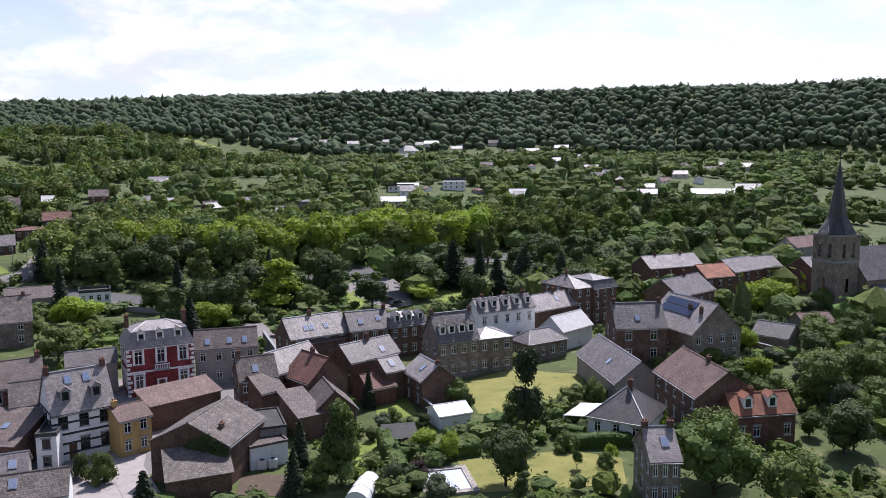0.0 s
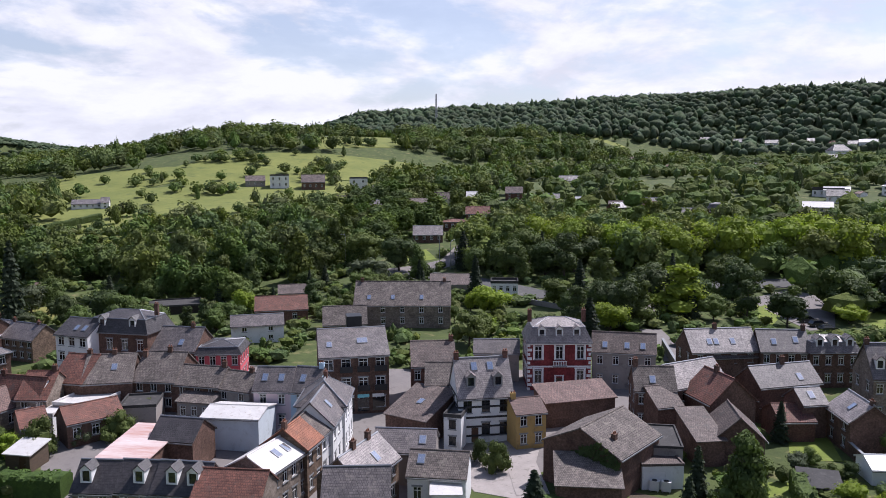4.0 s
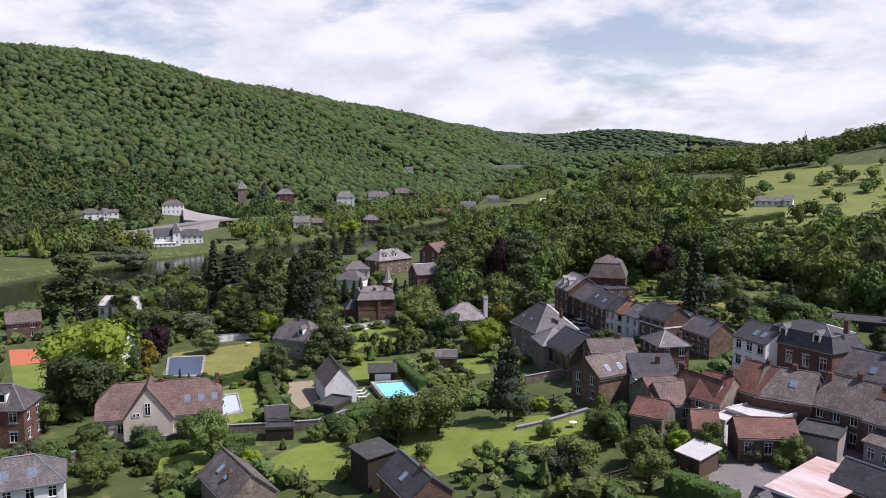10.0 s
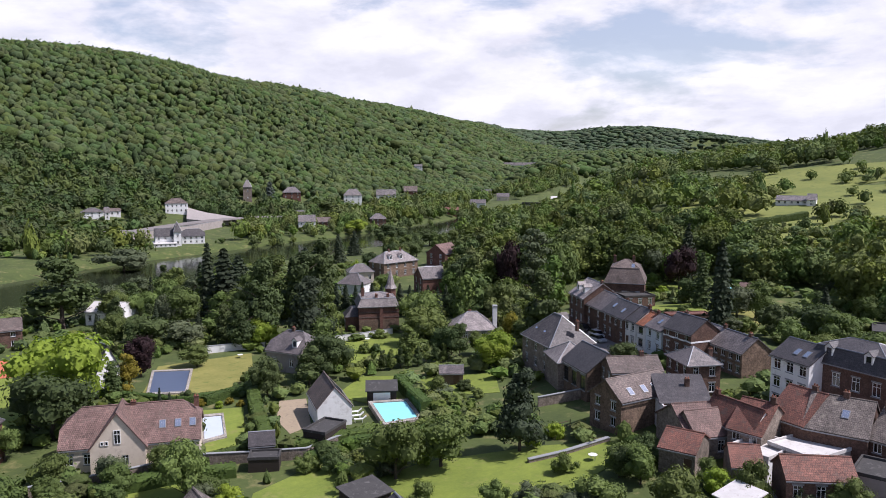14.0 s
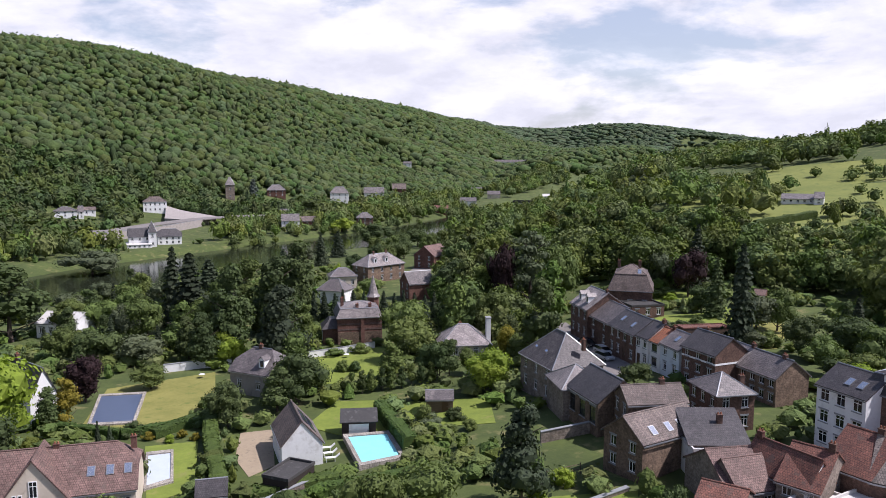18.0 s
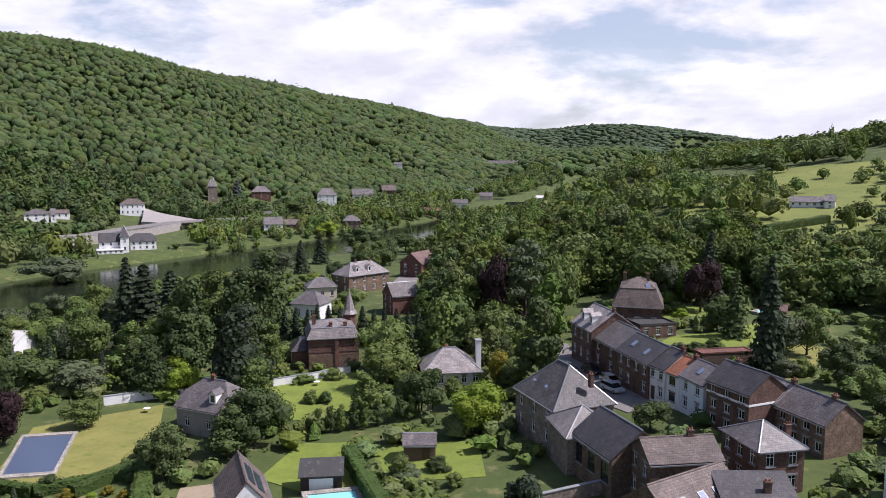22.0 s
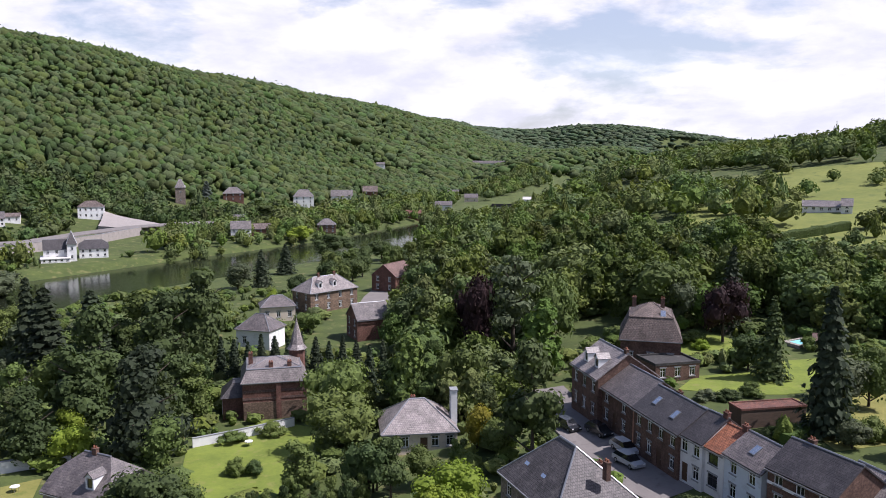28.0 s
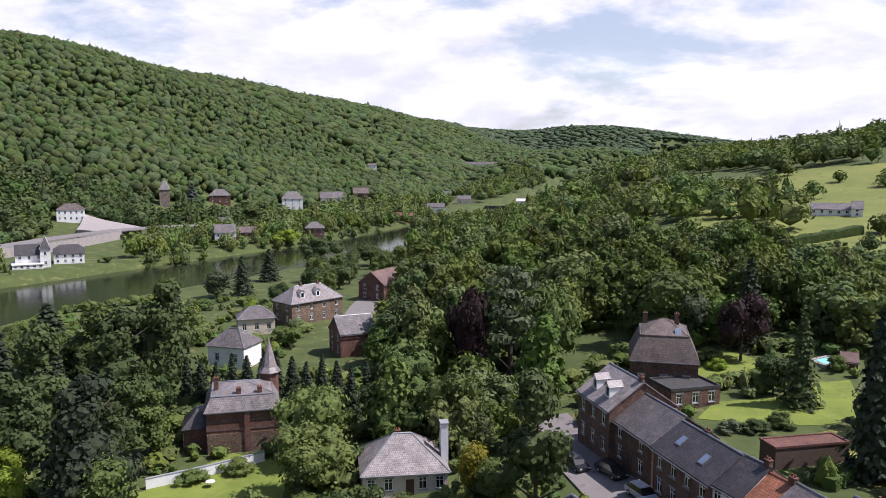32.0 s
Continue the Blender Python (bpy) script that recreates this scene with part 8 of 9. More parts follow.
car(157.1, 101.6, -30, "car_dark", "dark car parked by the kerb")
car(148.9, 12.5, -30, "car_white", "white car in a yard")
car(51.4, 61.4, 60, "car_dark", "dark car on the town street")
car(48.8, 59.8, 60, "car_red", "red car on the town street")
car(138.3, 252.0, 10, "car_white", "white car parked by the hall")
car(139.5, 247.3, 10, "car_silver", "silver car parked by the hall")
car(132.9, 238.8, 10, "car_white", "white car parked by the hall")
car(134.1, 234.1, 10, "car_dark", "dark car parked by the kerb")
car(-41.9, 370.1, 60, "car_silver", "small car on the road")
# ---- trees one by one ----
tree("tall", -0.6, 108.0, 12.5, "needles", 0.96)
tree("round", -5.4, 152.4, 8.0, "leaf_light", 1.14)
tree("round", -11.1, 104.5, 9.0, "leaf", 1.09)
tree("round", -16.7, 101.1, 9.5, "leaf", 0.95)
tree("round", -46.6, 137.6, 8.0, "leaf_dark", 0.88)
tree("wide", -38.8, 150.4, 9.5, "leaf_dark", 0.98)
tree("tall", -41.1, 145.8, 8.0, "leaf_dark", 1.37)
tree("tall", -121.6, 194.2, 20.0, "leaf_dark", 1.69)
tree("round", -76.6, 121.1, 17.5, "leaf_light", 1.05)
tree("round", -72.3, 113.0, 12.5, "leaf_dark", 1.25)
tree("round", -75.9, 147.6, 9.0, "leaf_purple", 0.89)
tree("tall", -72.4, 136.5, 8.0, "leaf_yellow", 0.98)
tree("tall", -74.3, 134.7, 7.0, "leaf_dark", 1.17)
tree("round", -42.9, 95.1, 8.5, "leaf", 0.90)
tree("fir", -60.4, 124.0, 5.5, "needles", 0.72)
tree("fir", -59.1, 124.9, 4.5, "needles", 0.77)
tree("round", -15.2, 135.6, 4.5, "leaf", 0.85)
tree("fir", -88.1, 210.1, 21.0, "needles", 0.98)
tree("tall", -58.7, 201.9, 20.0, "leaf_dark", 1.09)
tree("tall", -67.1, 194.3, 19.0, "leaf_dark", 1.02)
tree("wide", -174.3, 322.9, 12.0, "leaf_grey", 1.89)
tree("tall", -74.3, 183.0, 12.0, "leaf", 1.17)
tree("round", -87.0, 190.2, 12.0, "leaf", 0.94)
tree("tall", -111.2, 198.8, 9.0, "leaf", 1.35)
tree("tall", -64.3, 171.7, 12.0, "leaf_dark", 1.09)
tree("round", -63.5, 180.6, 6.0, "leaf_light", 0.93)
tree("round", -86.5, 171.9, 9.0, "leaf_dark", 1.24)
tree("round", -77.7, 172.3, 7.0, "leaf_grey", 1.57)
tree("round", -67.9, 155.6, 5.0, "leaf", 1.49)
tree("round", 11.8, 98.0, 5.0, "leaf_dark", 0.89)
tree("round", 8.3, 86.8, 6.0, "leaf", 1.22)
tree("round", 14.0, 95.8, 5.5, "leaf", 0.93)
tree("round", 6.4, 85.4, 5.0, "leaf_grey", 1.19)
tree("round", 16.6, 82.3, 5.5, "leaf", 1.06)
tree("round", -61.4, 86.6, 6.0, "leaf", 1.20)
tree("round", -54.1, 84.4, 6.0, "leaf", 1.14)
tree("round", 17.8, 146.8, 5.0, "leaf_dark", 1.30)
tree("cedar", 2.3, 216.9, 21.0, "leaf_grey", 0.87)
tree("round", -5.2, 214.3, 22.0, "leaf_purple", 0.44)
tree("round", -6.5, 190.3, 13.0, "leaf", 0.79)
tree("round", -17.8, 239.0, 14.0, "leaf_dark", 0.86)
tree("round", -15.8, 203.8, 9.0, "leaf_light", 0.86)
tree("round", -16.8, 199.6, 7.0, "leaf_purple", 0.80)
tree("tall", 3.6, 167.4, 17.0, "leaf_dark", 0.90)
tree("round", -25.9, 188.9, 13.0, "leaf", 0.93)
tree("round", -22.9, 178.2, 10.0, "leaf", 1.19)
tree("tall", -13.5, 161.8, 8.0, "leaf_dark", 0.98)
tree("round", -6.2, 151.7, 7.0, "leaf_light", 1.04)
tree("round", -15.9, 163.8, 6.0, "leaf_purple", 0.82)
tree("round", -3.4, 174.8, 7.0, "leaf_yellow", 0.76)
tree("round", -5.0, 185.8, 7.0, "leaf", 0.83)
tree("round", 10.0, 223.3, 18.0, "leaf", 0.66)
tree("round", 31.0, 234.2, 16.0, "leaf", 1.10)
tree("round", 36.1, 233.7, 13.0, "leaf_grey", 0.73)
tree("round", 42.1, 221.3, 14.0, "leaf_purple", 0.75)
tree("fir", 43.1, 198.1, 14.0, "leaf_dark", 0.96)
tree("round", 41.2, 203.4, 7.5, "leaf_dark", 0.93)
tree("fir", 45.8, 229.2, 18.0, "needles", 0.79)
tree("fir", 41.5, 173.1, 20.0, "needles", 0.85)
tree("round", 48.3, 185.7, 9.0, "leaf_grey", 1.19)
tree("round", 52.3, 185.2, 10.0, "leaf", 0.81)
tree("round", 42.7, 168.6, 4.0, "leaf_grey", 1.17)
tree("fir", -80.5, 203.1, 20.0, "needles", 1.60)
tree("fir", -87.5, 231.9, 15.0, "needles", 1.69)
tree("tall", -73.7, 223.9, 16.0, "leaf", 1.24)
tree("tall", -58.1, 217.4, 22.0, "leaf_dark", 0.92)
tree("tall", -48.3, 172.2, 18.0, "needles", 1.09)
tree("tall", -51.2, 189.6, 12.0, "leaf_dark", 1.02)
tree("tall", -49.0, 190.6, 10.0, "leaf", 1.07)
tree("tall", -64.4, 183.8, 15.0, "leaf_dark", 1.22)
tree("tall", -51.2, 183.2, 11.0, "leaf_dark", 1.20)
tree("tall", -83.0, 202.7, 9.0, "leaf", 1.22)
tree("round", -58.5, 171.7, 7.0, "leaf_light", 0.97)
tree("round", -45.9, 170.1, 9.0, "leaf", 1.06)
tree("wide", -39.0, 156.1, 7.0, "leaf", 1.09)
tree("tall", -69.8, 176.7, 10.0, "leaf_dark", 1.05)
tree("round", -80.7, 200.3, 6.0, "leaf_dark", 0.92)
tree("fir", -52.2, 212.2, 9.0, "needles", 0.99, group="row of dark conifers")
tree("fir", -49.1, 210.6, 9.0, "needles", 0.97, group="row of dark conifers")
tree("fir", -46.0, 209.0, 9.0, "needles", 0.96, group="row of dark conifers")
tree("fir", -45.4, 215.1, 9.0, "needles", 0.99, group="row of dark conifers")
tree("fir", -42.4, 213.9, 9.0, "needles", 0.98, group="row of dark conifers")
tree("fir", -39.3, 212.1, 9.0, "needles", 0.97, group="row of dark conifers")
tree("fir", -38.1, 217.2, 9.0, "needles", 0.99, group="row of dark conifers")
tree("fir", -34.6, 213.8, 9.0, "needles", 0.97, group="row of dark conifers")
tree("fir", -31.2, 209.9, 9.0, "needles", 0.94, group="row of dark conifers")
tree("fir", -29.6, 214.4, 9.0, "needles", 0.97, group="row of dark conifers")
tree("fir", -26.2, 209.9, 9.0, "needles", 0.93, group="row of dark conifers")
tree("fir", -23.1, 205.8, 9.0, "needles", 0.90, group="row of dark conifers")
tree("fir", -21.3, 209.8, 9.0, "needles", 0.93, group="row of dark conifers")
tree("fir", -80.1, 329.4, 13.0, "needles", 1.22)
tree("fir", -80.0, 359.6, 12.0, "needles", 1.55)
tree("wide", -71.6, 406.6, 12.0, "leaf_dark", 1.44)
tree("round", -49.5, 399.7, 10.0, "leaf_dark", 1.42)
tree("round", -40.7, 389.3, 6.0, "leaf_yellow", 0.99)
tree("round", -61.8, 305.2, 8.0, "leaf_dark", 0.86)
tree("fir", -75.6, 263.5, 14.0, "needles", 1.27)
tree("round", -86.3, 323.2, 10.0, "leaf_grey", 1.33)
tree("round", -46.0, 254.6, 6.0, "leaf", 1.35)
tree("round", -61.4, 277.0, 8.0, "leaf_light", 0.50)
tree("tall", -136.4, 523.3, 16.0, "leaf_dark", 2.07)
tree("fir", -206.7, 615.6, 18.0, "leaf_blue", 2.23)
tree("wide", -108.6, 492.9, 9.0, "leaf_light", 1.62)
tree("tall", -30.3, 154.9, 4.5, "leaf", 0.85, group="row of small garden trees")
tree("tall", -28.6, 155.8, 4.5, "leaf_dark", 0.85, group="row of small garden trees")
tree("tall", -27.0, 156.6, 4.5, "leaf", 0.85, group="row of small garden trees")
tree("tall", -25.3, 157.4, 4.5, "leaf_dark", 0.86, group="row of small garden trees")
tree("tall", -23.6, 157.8, 4.5, "leaf", 0.86, group="row of small garden trees")
tree("tall", -21.9, 158.5, 4.5, "leaf_dark", 0.86, group="row of small garden trees")
tree("tall", -20.2, 159.3, 4.5, "leaf", 0.86, group="row of small garden trees")
tree("tall", -18.4, 159.6, 4.5, "leaf_dark", 0.86, group="row of small garden trees")
tree("tall", -16.7, 160.3, 4.5, "leaf", 0.86, group="row of small garden trees")
tree("tall", 95.7, -0.3, 14.0, "needles", 0.68)
tree("round", 81.3, -1.2, 8.5, "leaf_dark", 0.86)
tree("tall", 75.5, 17.7, 11.0, "leaf", 0.83)
tree("fir", 75.0, 23.0, 8.0, "needles", 1.03)
tree("fir", 103.6, 26.9, 6.0, "needles", 1.27)
tree("round", 86.6, 7.7, 4.5, "leaf_light", 0.80)
tree("tall", 101.7, 3.0, 6.0, "leaf", 1.10)
tree("wide", 86.7, -24.8, 10.0, "leaf", 0.89)
tree("round", 195.6, -35.0, 11.0, "leaf_light", 1.17)
tree("tall", 89.3, -8.4, 4.0, "leaf", 0.64)
tree("fir", 60.2, 33.8, 6.0, "needles", 1.84)
tree("fir", 71.1, 21.7, 6.0, "needles", 1.07)
tree("round", 125.3, -40.4, 10.0, "leaf", 1.06)
tree("round", 135.8, -48.0, 9.0, "leaf", 0.93)
tree("wide", 89.7, -24.6, 10.0, "leaf", 0.89)
tree("round", 169.2, -44.2, 6.0, "leaf", 1.28)
tree("round", 201.5, -38.0, 10.0, "leaf_light", 1.34)
tree("round", 84.9, -32.6, 8.0, "leaf", 1.03)
tree("round", 104.9, -41.1, 8.0, "leaf_dark", 1.14)
tree("tall", 75.3, 17.7, 11.0, "leaf", 0.81)
tree("tall", 167.3, 81.6, 14.0, "leaf_light", 1.85)
tree("round", 166.1, 88.6, 12.0, "leaf_dark", 0.85)
tree("round", 192.9, 78.4, 14.0, "leaf_dark", 0.85)
tree("round", 201.1, 60.1, 13.0, "leaf", 0.85)
tree("fir", 211.1, 48.3, 15.0, "needles", 1.57)
tree("fir", 201.8, 32.4, 12.0, "needles", 1.91)
tree("fir", 218.0, 28.6, 13.0, "needles", 1.82)
tree("round", 170.4, 74.3, 7.0, "leaf", 1.23)
tree("round", 141.8, 83.5, 8.0, "leaf_light", 1.30)
tree("round", 144.3, 96.9, 8.0, "leaf_dark", 0.86)
tree("round", 150.0, 106.8, 8.0, "leaf", 1.08)
tree("round", 132.2, 111.2, 8.0, "leaf_light", 1.37)
tree("wide", 107.4, 93.4, 8.0, "leaf", 1.14)
tree("tall", 189.5, 63.7, 8.0, "leaf", 1.25)
tree("wide", 191.4, 51.2, 5.0, "leaf_light", 1.41)
tree("fir", 211.3, 16.2, 13.0, "needles", 1.46)
tree("tall", 224.9, 14.0, 13.0, "leaf_dark", 1.05)
tree("round", 187.4, 35.0, 12.0, "leaf_dark", 0.71)
tree("round", 236.5, 2.8, 8.0, "leaf", 1.30)
tree("round", 270.7, -7.2, 12.0, "leaf_dark", 0.98)
tree("round", 307.8, -18.3, 12.0, "leaf_dark", 1.11)
tree("round", 130.0, 158.0, 9.0, "leaf_grey", 1.61)
tree("round", 141.8, 178.1, 13.0, "leaf", 1.23)
tree("round", 147.8, 167.3, 13.0, "leaf_dark", 1.07)
tree("round", 191.5, 146.9, 17.0, "leaf_light", 1.00, group="avenue of plane trees")
tree("round", 188.4, 133.5, 17.0, "leaf_light", 0.96, group="avenue of plane trees")
tree("round", 200.7, 132.5, 17.0, "leaf_light", 0.99, group="avenue of plane trees")
tree("round", 198.8, 120.6, 17.0, "leaf_light", 0.96, group="avenue of plane trees")
tree("round", 212.0, 119.2, 17.0, "leaf_light", 1.00, group="avenue of plane trees")
tree("round", 210.3, 107.7, 17.0, "leaf_light", 0.97, group="avenue of plane trees")
tree("round", 223.9, 105.5, 17.0, "leaf_light", 1.01, group="avenue of plane trees")
tree("round", 225.2, 97.1, 19.0, "leaf_light", 1.02, group="avenue of plane trees")
tree("round", 239.0, 93.0, 19.0, "leaf_light", 1.06, group="avenue of plane trees")
tree("round", 253.8, 88.4, 19.0, "leaf_light", 1.10, group="avenue of plane trees")
tree("round", 246.6, 74.2, 19.0, "leaf_light", 1.06, group="avenue of plane trees")
tree("round", 261.9, 68.9, 19.0, "leaf_light", 1.11, group="avenue of plane trees")
tree("round", 278.1, 63.0, 19.0, "leaf_light", 1.16, group="avenue of plane trees")
copse("plane_tree_belt", [(168.7, 162.2), (189.3, 142.4), (213.5, 94.3), (261.1, 120.0), (240.6, 191.7), (202.9, 190.0)], 11.22, 11, 15, 3, "belt of broadleaf trees along the main road", 3, "plane_canopy")
copse("roadside_wood", [(272.0, 59.9), (294.5, 33.6), (353.1, -30.5), (379.4, -50.0), (437.3, -53.6), (380.9, 24.1), (334.1, 78.8)], 12.24, 10, 16, 4, "broadleaf trees along the far road")
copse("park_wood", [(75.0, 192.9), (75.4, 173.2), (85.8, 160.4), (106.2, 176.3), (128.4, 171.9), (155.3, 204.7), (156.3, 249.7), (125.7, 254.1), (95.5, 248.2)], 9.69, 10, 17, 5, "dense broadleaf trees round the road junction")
grove([(-106.8, 229.1), (-93.0, 238.3), (-72.5, 242.2), (-67.3, 253.6), (-52.2, 211.4), (-52.5, 198.4), (-90.1, 203.9)], 10, [('round', 'leaf'), ('tall', 'leaf_dark'), ('fir', 'needles'), ('tall', 'leaf')], 7, 14, 6)
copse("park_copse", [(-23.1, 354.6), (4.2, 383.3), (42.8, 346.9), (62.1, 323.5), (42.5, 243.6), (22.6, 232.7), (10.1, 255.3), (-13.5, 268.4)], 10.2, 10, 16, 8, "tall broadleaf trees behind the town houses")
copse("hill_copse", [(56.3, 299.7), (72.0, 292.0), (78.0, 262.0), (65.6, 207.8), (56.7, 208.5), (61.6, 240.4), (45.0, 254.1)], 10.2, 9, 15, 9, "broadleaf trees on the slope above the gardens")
grove([(-70.3, 367.8), (-55.3, 383.3), (-28.0, 418.2), (-16.5, 269.7), (-21.2, 226.7), (-34.7, 248.9)], 10, [('round', 'leaf'), ('round', 'leaf_dark'), ('tall', 'leaf')], 7, 11, 10)
grove([(-125.1, 207.5), (-131.9, 271.7), (-81.3, 231.8), (-61.1, 177.4), (-79.3, 162.0), (-103.5, 176.1)], 9, [('round', 'leaf'), ('tall', 'leaf_dark'), ('round', 'leaf_grey'), ('fir', 'needles')], 6, 11, 11)
grove([(-80.5, 107.3), (-61.5, 98.6), (-47.8, 101.2), (-40.8, 104.8), (-36.0, 92.1), (-65.9, 87.1)], 8, [('round', 'leaf'), ('wide', 'leaf'), ('round', 'leaf_grey')], 3, 6, 12)
grove([(-25.2, 158.9), (-11.1, 161.9), (2.1, 159.6), (2.4, 194.5), (-26.5, 206.4)], 8, [('round', 'leaf'), ('round', 'leaf_dark'), ('tall', 'leaf')], 5, 9, 13)
grove([(30.2, 100.6), (35.1, 87.9), (47.2, 91.6), (45.5, 87.7), (27.9, 78.7), (22.8, 89.5)], 7, [('round', 'leaf'), ('wide', 'leaf_grey'), ('round', 'leaf_dark')], 2.5, 5, 14)
grove([(171.5, -3.6), (192.4, -37.9), (156.2, -35.5), (153.5, -19.8), (137.0, -10.5)], 9, [('round', 'leaf'), ('round', 'leaf_light'), ('wide', 'leaf')], 3, 6, 15)
grove([(180.7, -45.7), (198.6, -63.2), (99.0, -44.8), (98.2, -36.0), (130.8, -38.5)], 9, [('round', 'leaf'), ('round', 'leaf_dark'), ('wide', 'leaf')], 4, 9, 16)
grove([(98.6, 144.3), (117.9, 151.3), (108.6, 108.7), (117.5, 93.2), (145.4, 119.9), (141.8, 133.5), (97.7, 120.4)], 8, [('wide', 'leaf'), ('round', 'leaf'), ('round', 'leaf_light')], 3, 6, 17)
copse("slope_copse", [(-2.1, 176.5), (-13.8, 176.3), (-25.4, 229.8), (-35.8, 343.8), (5.5, 285.1), (8.5, 192.9)], 10.2, 8, 15, 18, "broadleaf trees at the foot of the meadows")
copse("bank_copse", [(-145.2, 411.9), (-150.2, 437.7), (-127.4, 491.6), (-127.5, 552.7), (-158.8, 538.2), (-167.0, 479.3), (-158.0, 436.1)], 9.18, 6, 11, 41, "broadleaf trees on the far river bank", 2)
copse("bank_copse", [(-127.4, 491.6), (-68.4, 593.0), (-48.0, 623.8), (-50.8, 657.1), (-112.1, 618.7), (-148.1, 561.1)], 10.2, 7, 12, 43, "broadleaf trees along the river road", 2)
copse("valley_copse", [(-29.3, 376.7), (-7.7, 413.6), (26.0, 378.2), (28.6, 407.4), (-10.1, 537.4), (-38.5, 446.5)], 10.2, 9, 14, 44, "broadleaf trees below the orchard hill", 2)
copse("bank_copse", [(-153.8, 426.4), (-140.4, 483.3), (-105.5, 519.8), (-68.4, 593.0), (-56.6, 629.2), (41.1, 550.3), (59.6, 759.9), (-78.3, 669.9), (-141.1, 575.7), (-169.9, 478.7)], 9, 6, 11, 45, "broadleaf trees along the far river bank", 2)
copse("bank_copse", [(-145.0, 405.3), (-128.2, 446.5), (-100.7, 498.9), (-65.8, 572.9), (-68.0, 590.0), (-104.3, 514.4), (-138.0, 476.1), (-151.6, 421.2)], 9, 4, 8, 46, "broadleaf trees beside the river", 2)
def behind_view(x, y, h):
    """Whether a tree of this height would stand before a house as seen from the flight line."""
    d = Vector((1.0 - x, 20.0 - y))
    n = d.length
    for hx, hy, hr in FOOT:
        q = Vector((hx - x, hy - y))
        if q.length > 26 + hr:
            continue
        back = -(q.x * d.x + q.y * d.y) / n
        off = abs(q.x * d.y - q.y * d.x) / n
        if 0 < back < hr + 2.4 * h and off < hr + 0.2 * h:
            return True
    return False


def thicket(poly, step, kinds, low, high, seed, share=1.0):
    """Garden and roadside trees that leave the house fronts in view."""
    xs, ys = [p[0] for p in poly], [p[1] for p in poly]
    x, y, r = jitter(min(xs), max(xs), min(ys), max(ys), step, seed)
    k = in_poly(x, y, poly)
    for a, b in zip(x[k], y[k]):
        kind, mat = kinds[r.integers(0, len(kinds))]
        h = r.uniform(low, high)
        if r.uniform() < share and clear_of(a, b, h * 0.25) and not behind_view(a, b, h):
            tree(kind, float(a), float(b), h, mat, r.uniform(0.85, 1.25))


MIXED = [("round", "leaf"), ("round", "leaf_dark"), ("tall", "leaf_dark"), ("wide", "leaf"), ("round", "leaf_light"), ("fir", "needles"), ("round", "leaf_grey")]
SHADY = [("round", "leaf_dark"), ("round", "leaf"), ("tall", "leaf_dark"), ("wide", "leaf_dark"), ("fir", "needles"), ("tall", "leaf")]
thicket([(62, 118), (80, 108), (98, 100), (140, 128), (150, 165), (120, 172), (92, 160), (70, 150)], 8.5, MIXED, 4, 8, 61)
thicket([(40, 132), (62, 120), (72, 150), (92, 160), (84, 176), (70, 190), (54, 178), (46, 160)], 8.5, MIXED, 5, 10, 62)
thicket([(128, 58), (150, 78), (182, 56), (232, 40), (262, 50), (212, 92), (178, 106), (156, 112), (140, 96), (124, 76)], 10.5, SHADY, 8, 14, 63)
thicket([(136, 118), (156, 118), (176, 110), (188, 128), (178, 150), (158, 162), (140, 150)], 9.5, SHADY, 9, 15, 64)
thicket([(190, 30), (212, 10), (262, -8), (300, 20), (270, 48), (230, 36)], 11, SHADY, 8, 14, 65)
thicket([(112, -6), (140, -20), (180, -30), (220, -60), (150, -60), (104, -44)], 9.5, MIXED, 3, 7, 66)
thicket([(74, 30), (92, 24), (110, 12), (104, -10), (84, -20), (72, 0)], 8.5, MIXED, 2, 4.5, 67, 0.7)
copse("roadside_planting", [(160, 150), (186, 128), (206, 104), (250, 70), (300, 36), (330, 60), (280, 100), (240, 130), (200, 170), (168, 175)], 11, 11, 16, 68, "full broadleaf trees along the main road", 3, "plane_canopy")
# ---- woods ----
def wood(name, x0, x1, y0, y1, step, keep, mat, label, sub, rad, hgt, seed, conifer=False):
    plot = (6, 6, 50) if hgt > 4 else (1.2, 1.2, 1.2)
    x, y, r = jitter(x0, x1, y0, y1, step, seed)
    k = keep(x, y)
    for hx, hy, hr in FOOT:
        # each house has its plot, longer on the valley side
        d = Vector((-hx, 60 - hy)).normalized()
        u, v = (x - hx) * d.x + (y - hy) * d.y, (x - hx) * d.y - (y - hy) * d.x
        if hx > 120 and hgt > 4:
            k &= ~((np.abs(v) < hr + 1.5) & (u > -hr - 3) & (u < hr + 9))
            continue
        k &= ~((np.abs(v) < hr + plot[0]) & (u > -hr - plot[1]) & (u < hr + plot[2]))
    for q in NOGO:
        k &= ~in_poly(x, y, q)
    x, y = x[k], y[k]
    size = r.uniform(0.62, 1.45, len(x)) if hgt > 4 else r.uniform(0.3, 1.7, len(x))
    pts = list(zip(x, y, rad * size * (1.22 if seed in (21, 22, 23, 29) else 0.9), hgt * r.uniform(0.8, 1.2, len(x)) * size ** 0.5))
    return canopy(name, pts, M[mat] and mat, label, sub, conifer)


def open_land(x, y):
    o = np.zeros(np.shape(x), bool)
    for p in MEADOWS:
        o |= in_poly(x, y, p)
    return o


def left_hill(x, y):
    return side(x, y, LEFT_FOOT)


def right_hill(x, y):
    return side(x, y, RIGHT_FOOT)


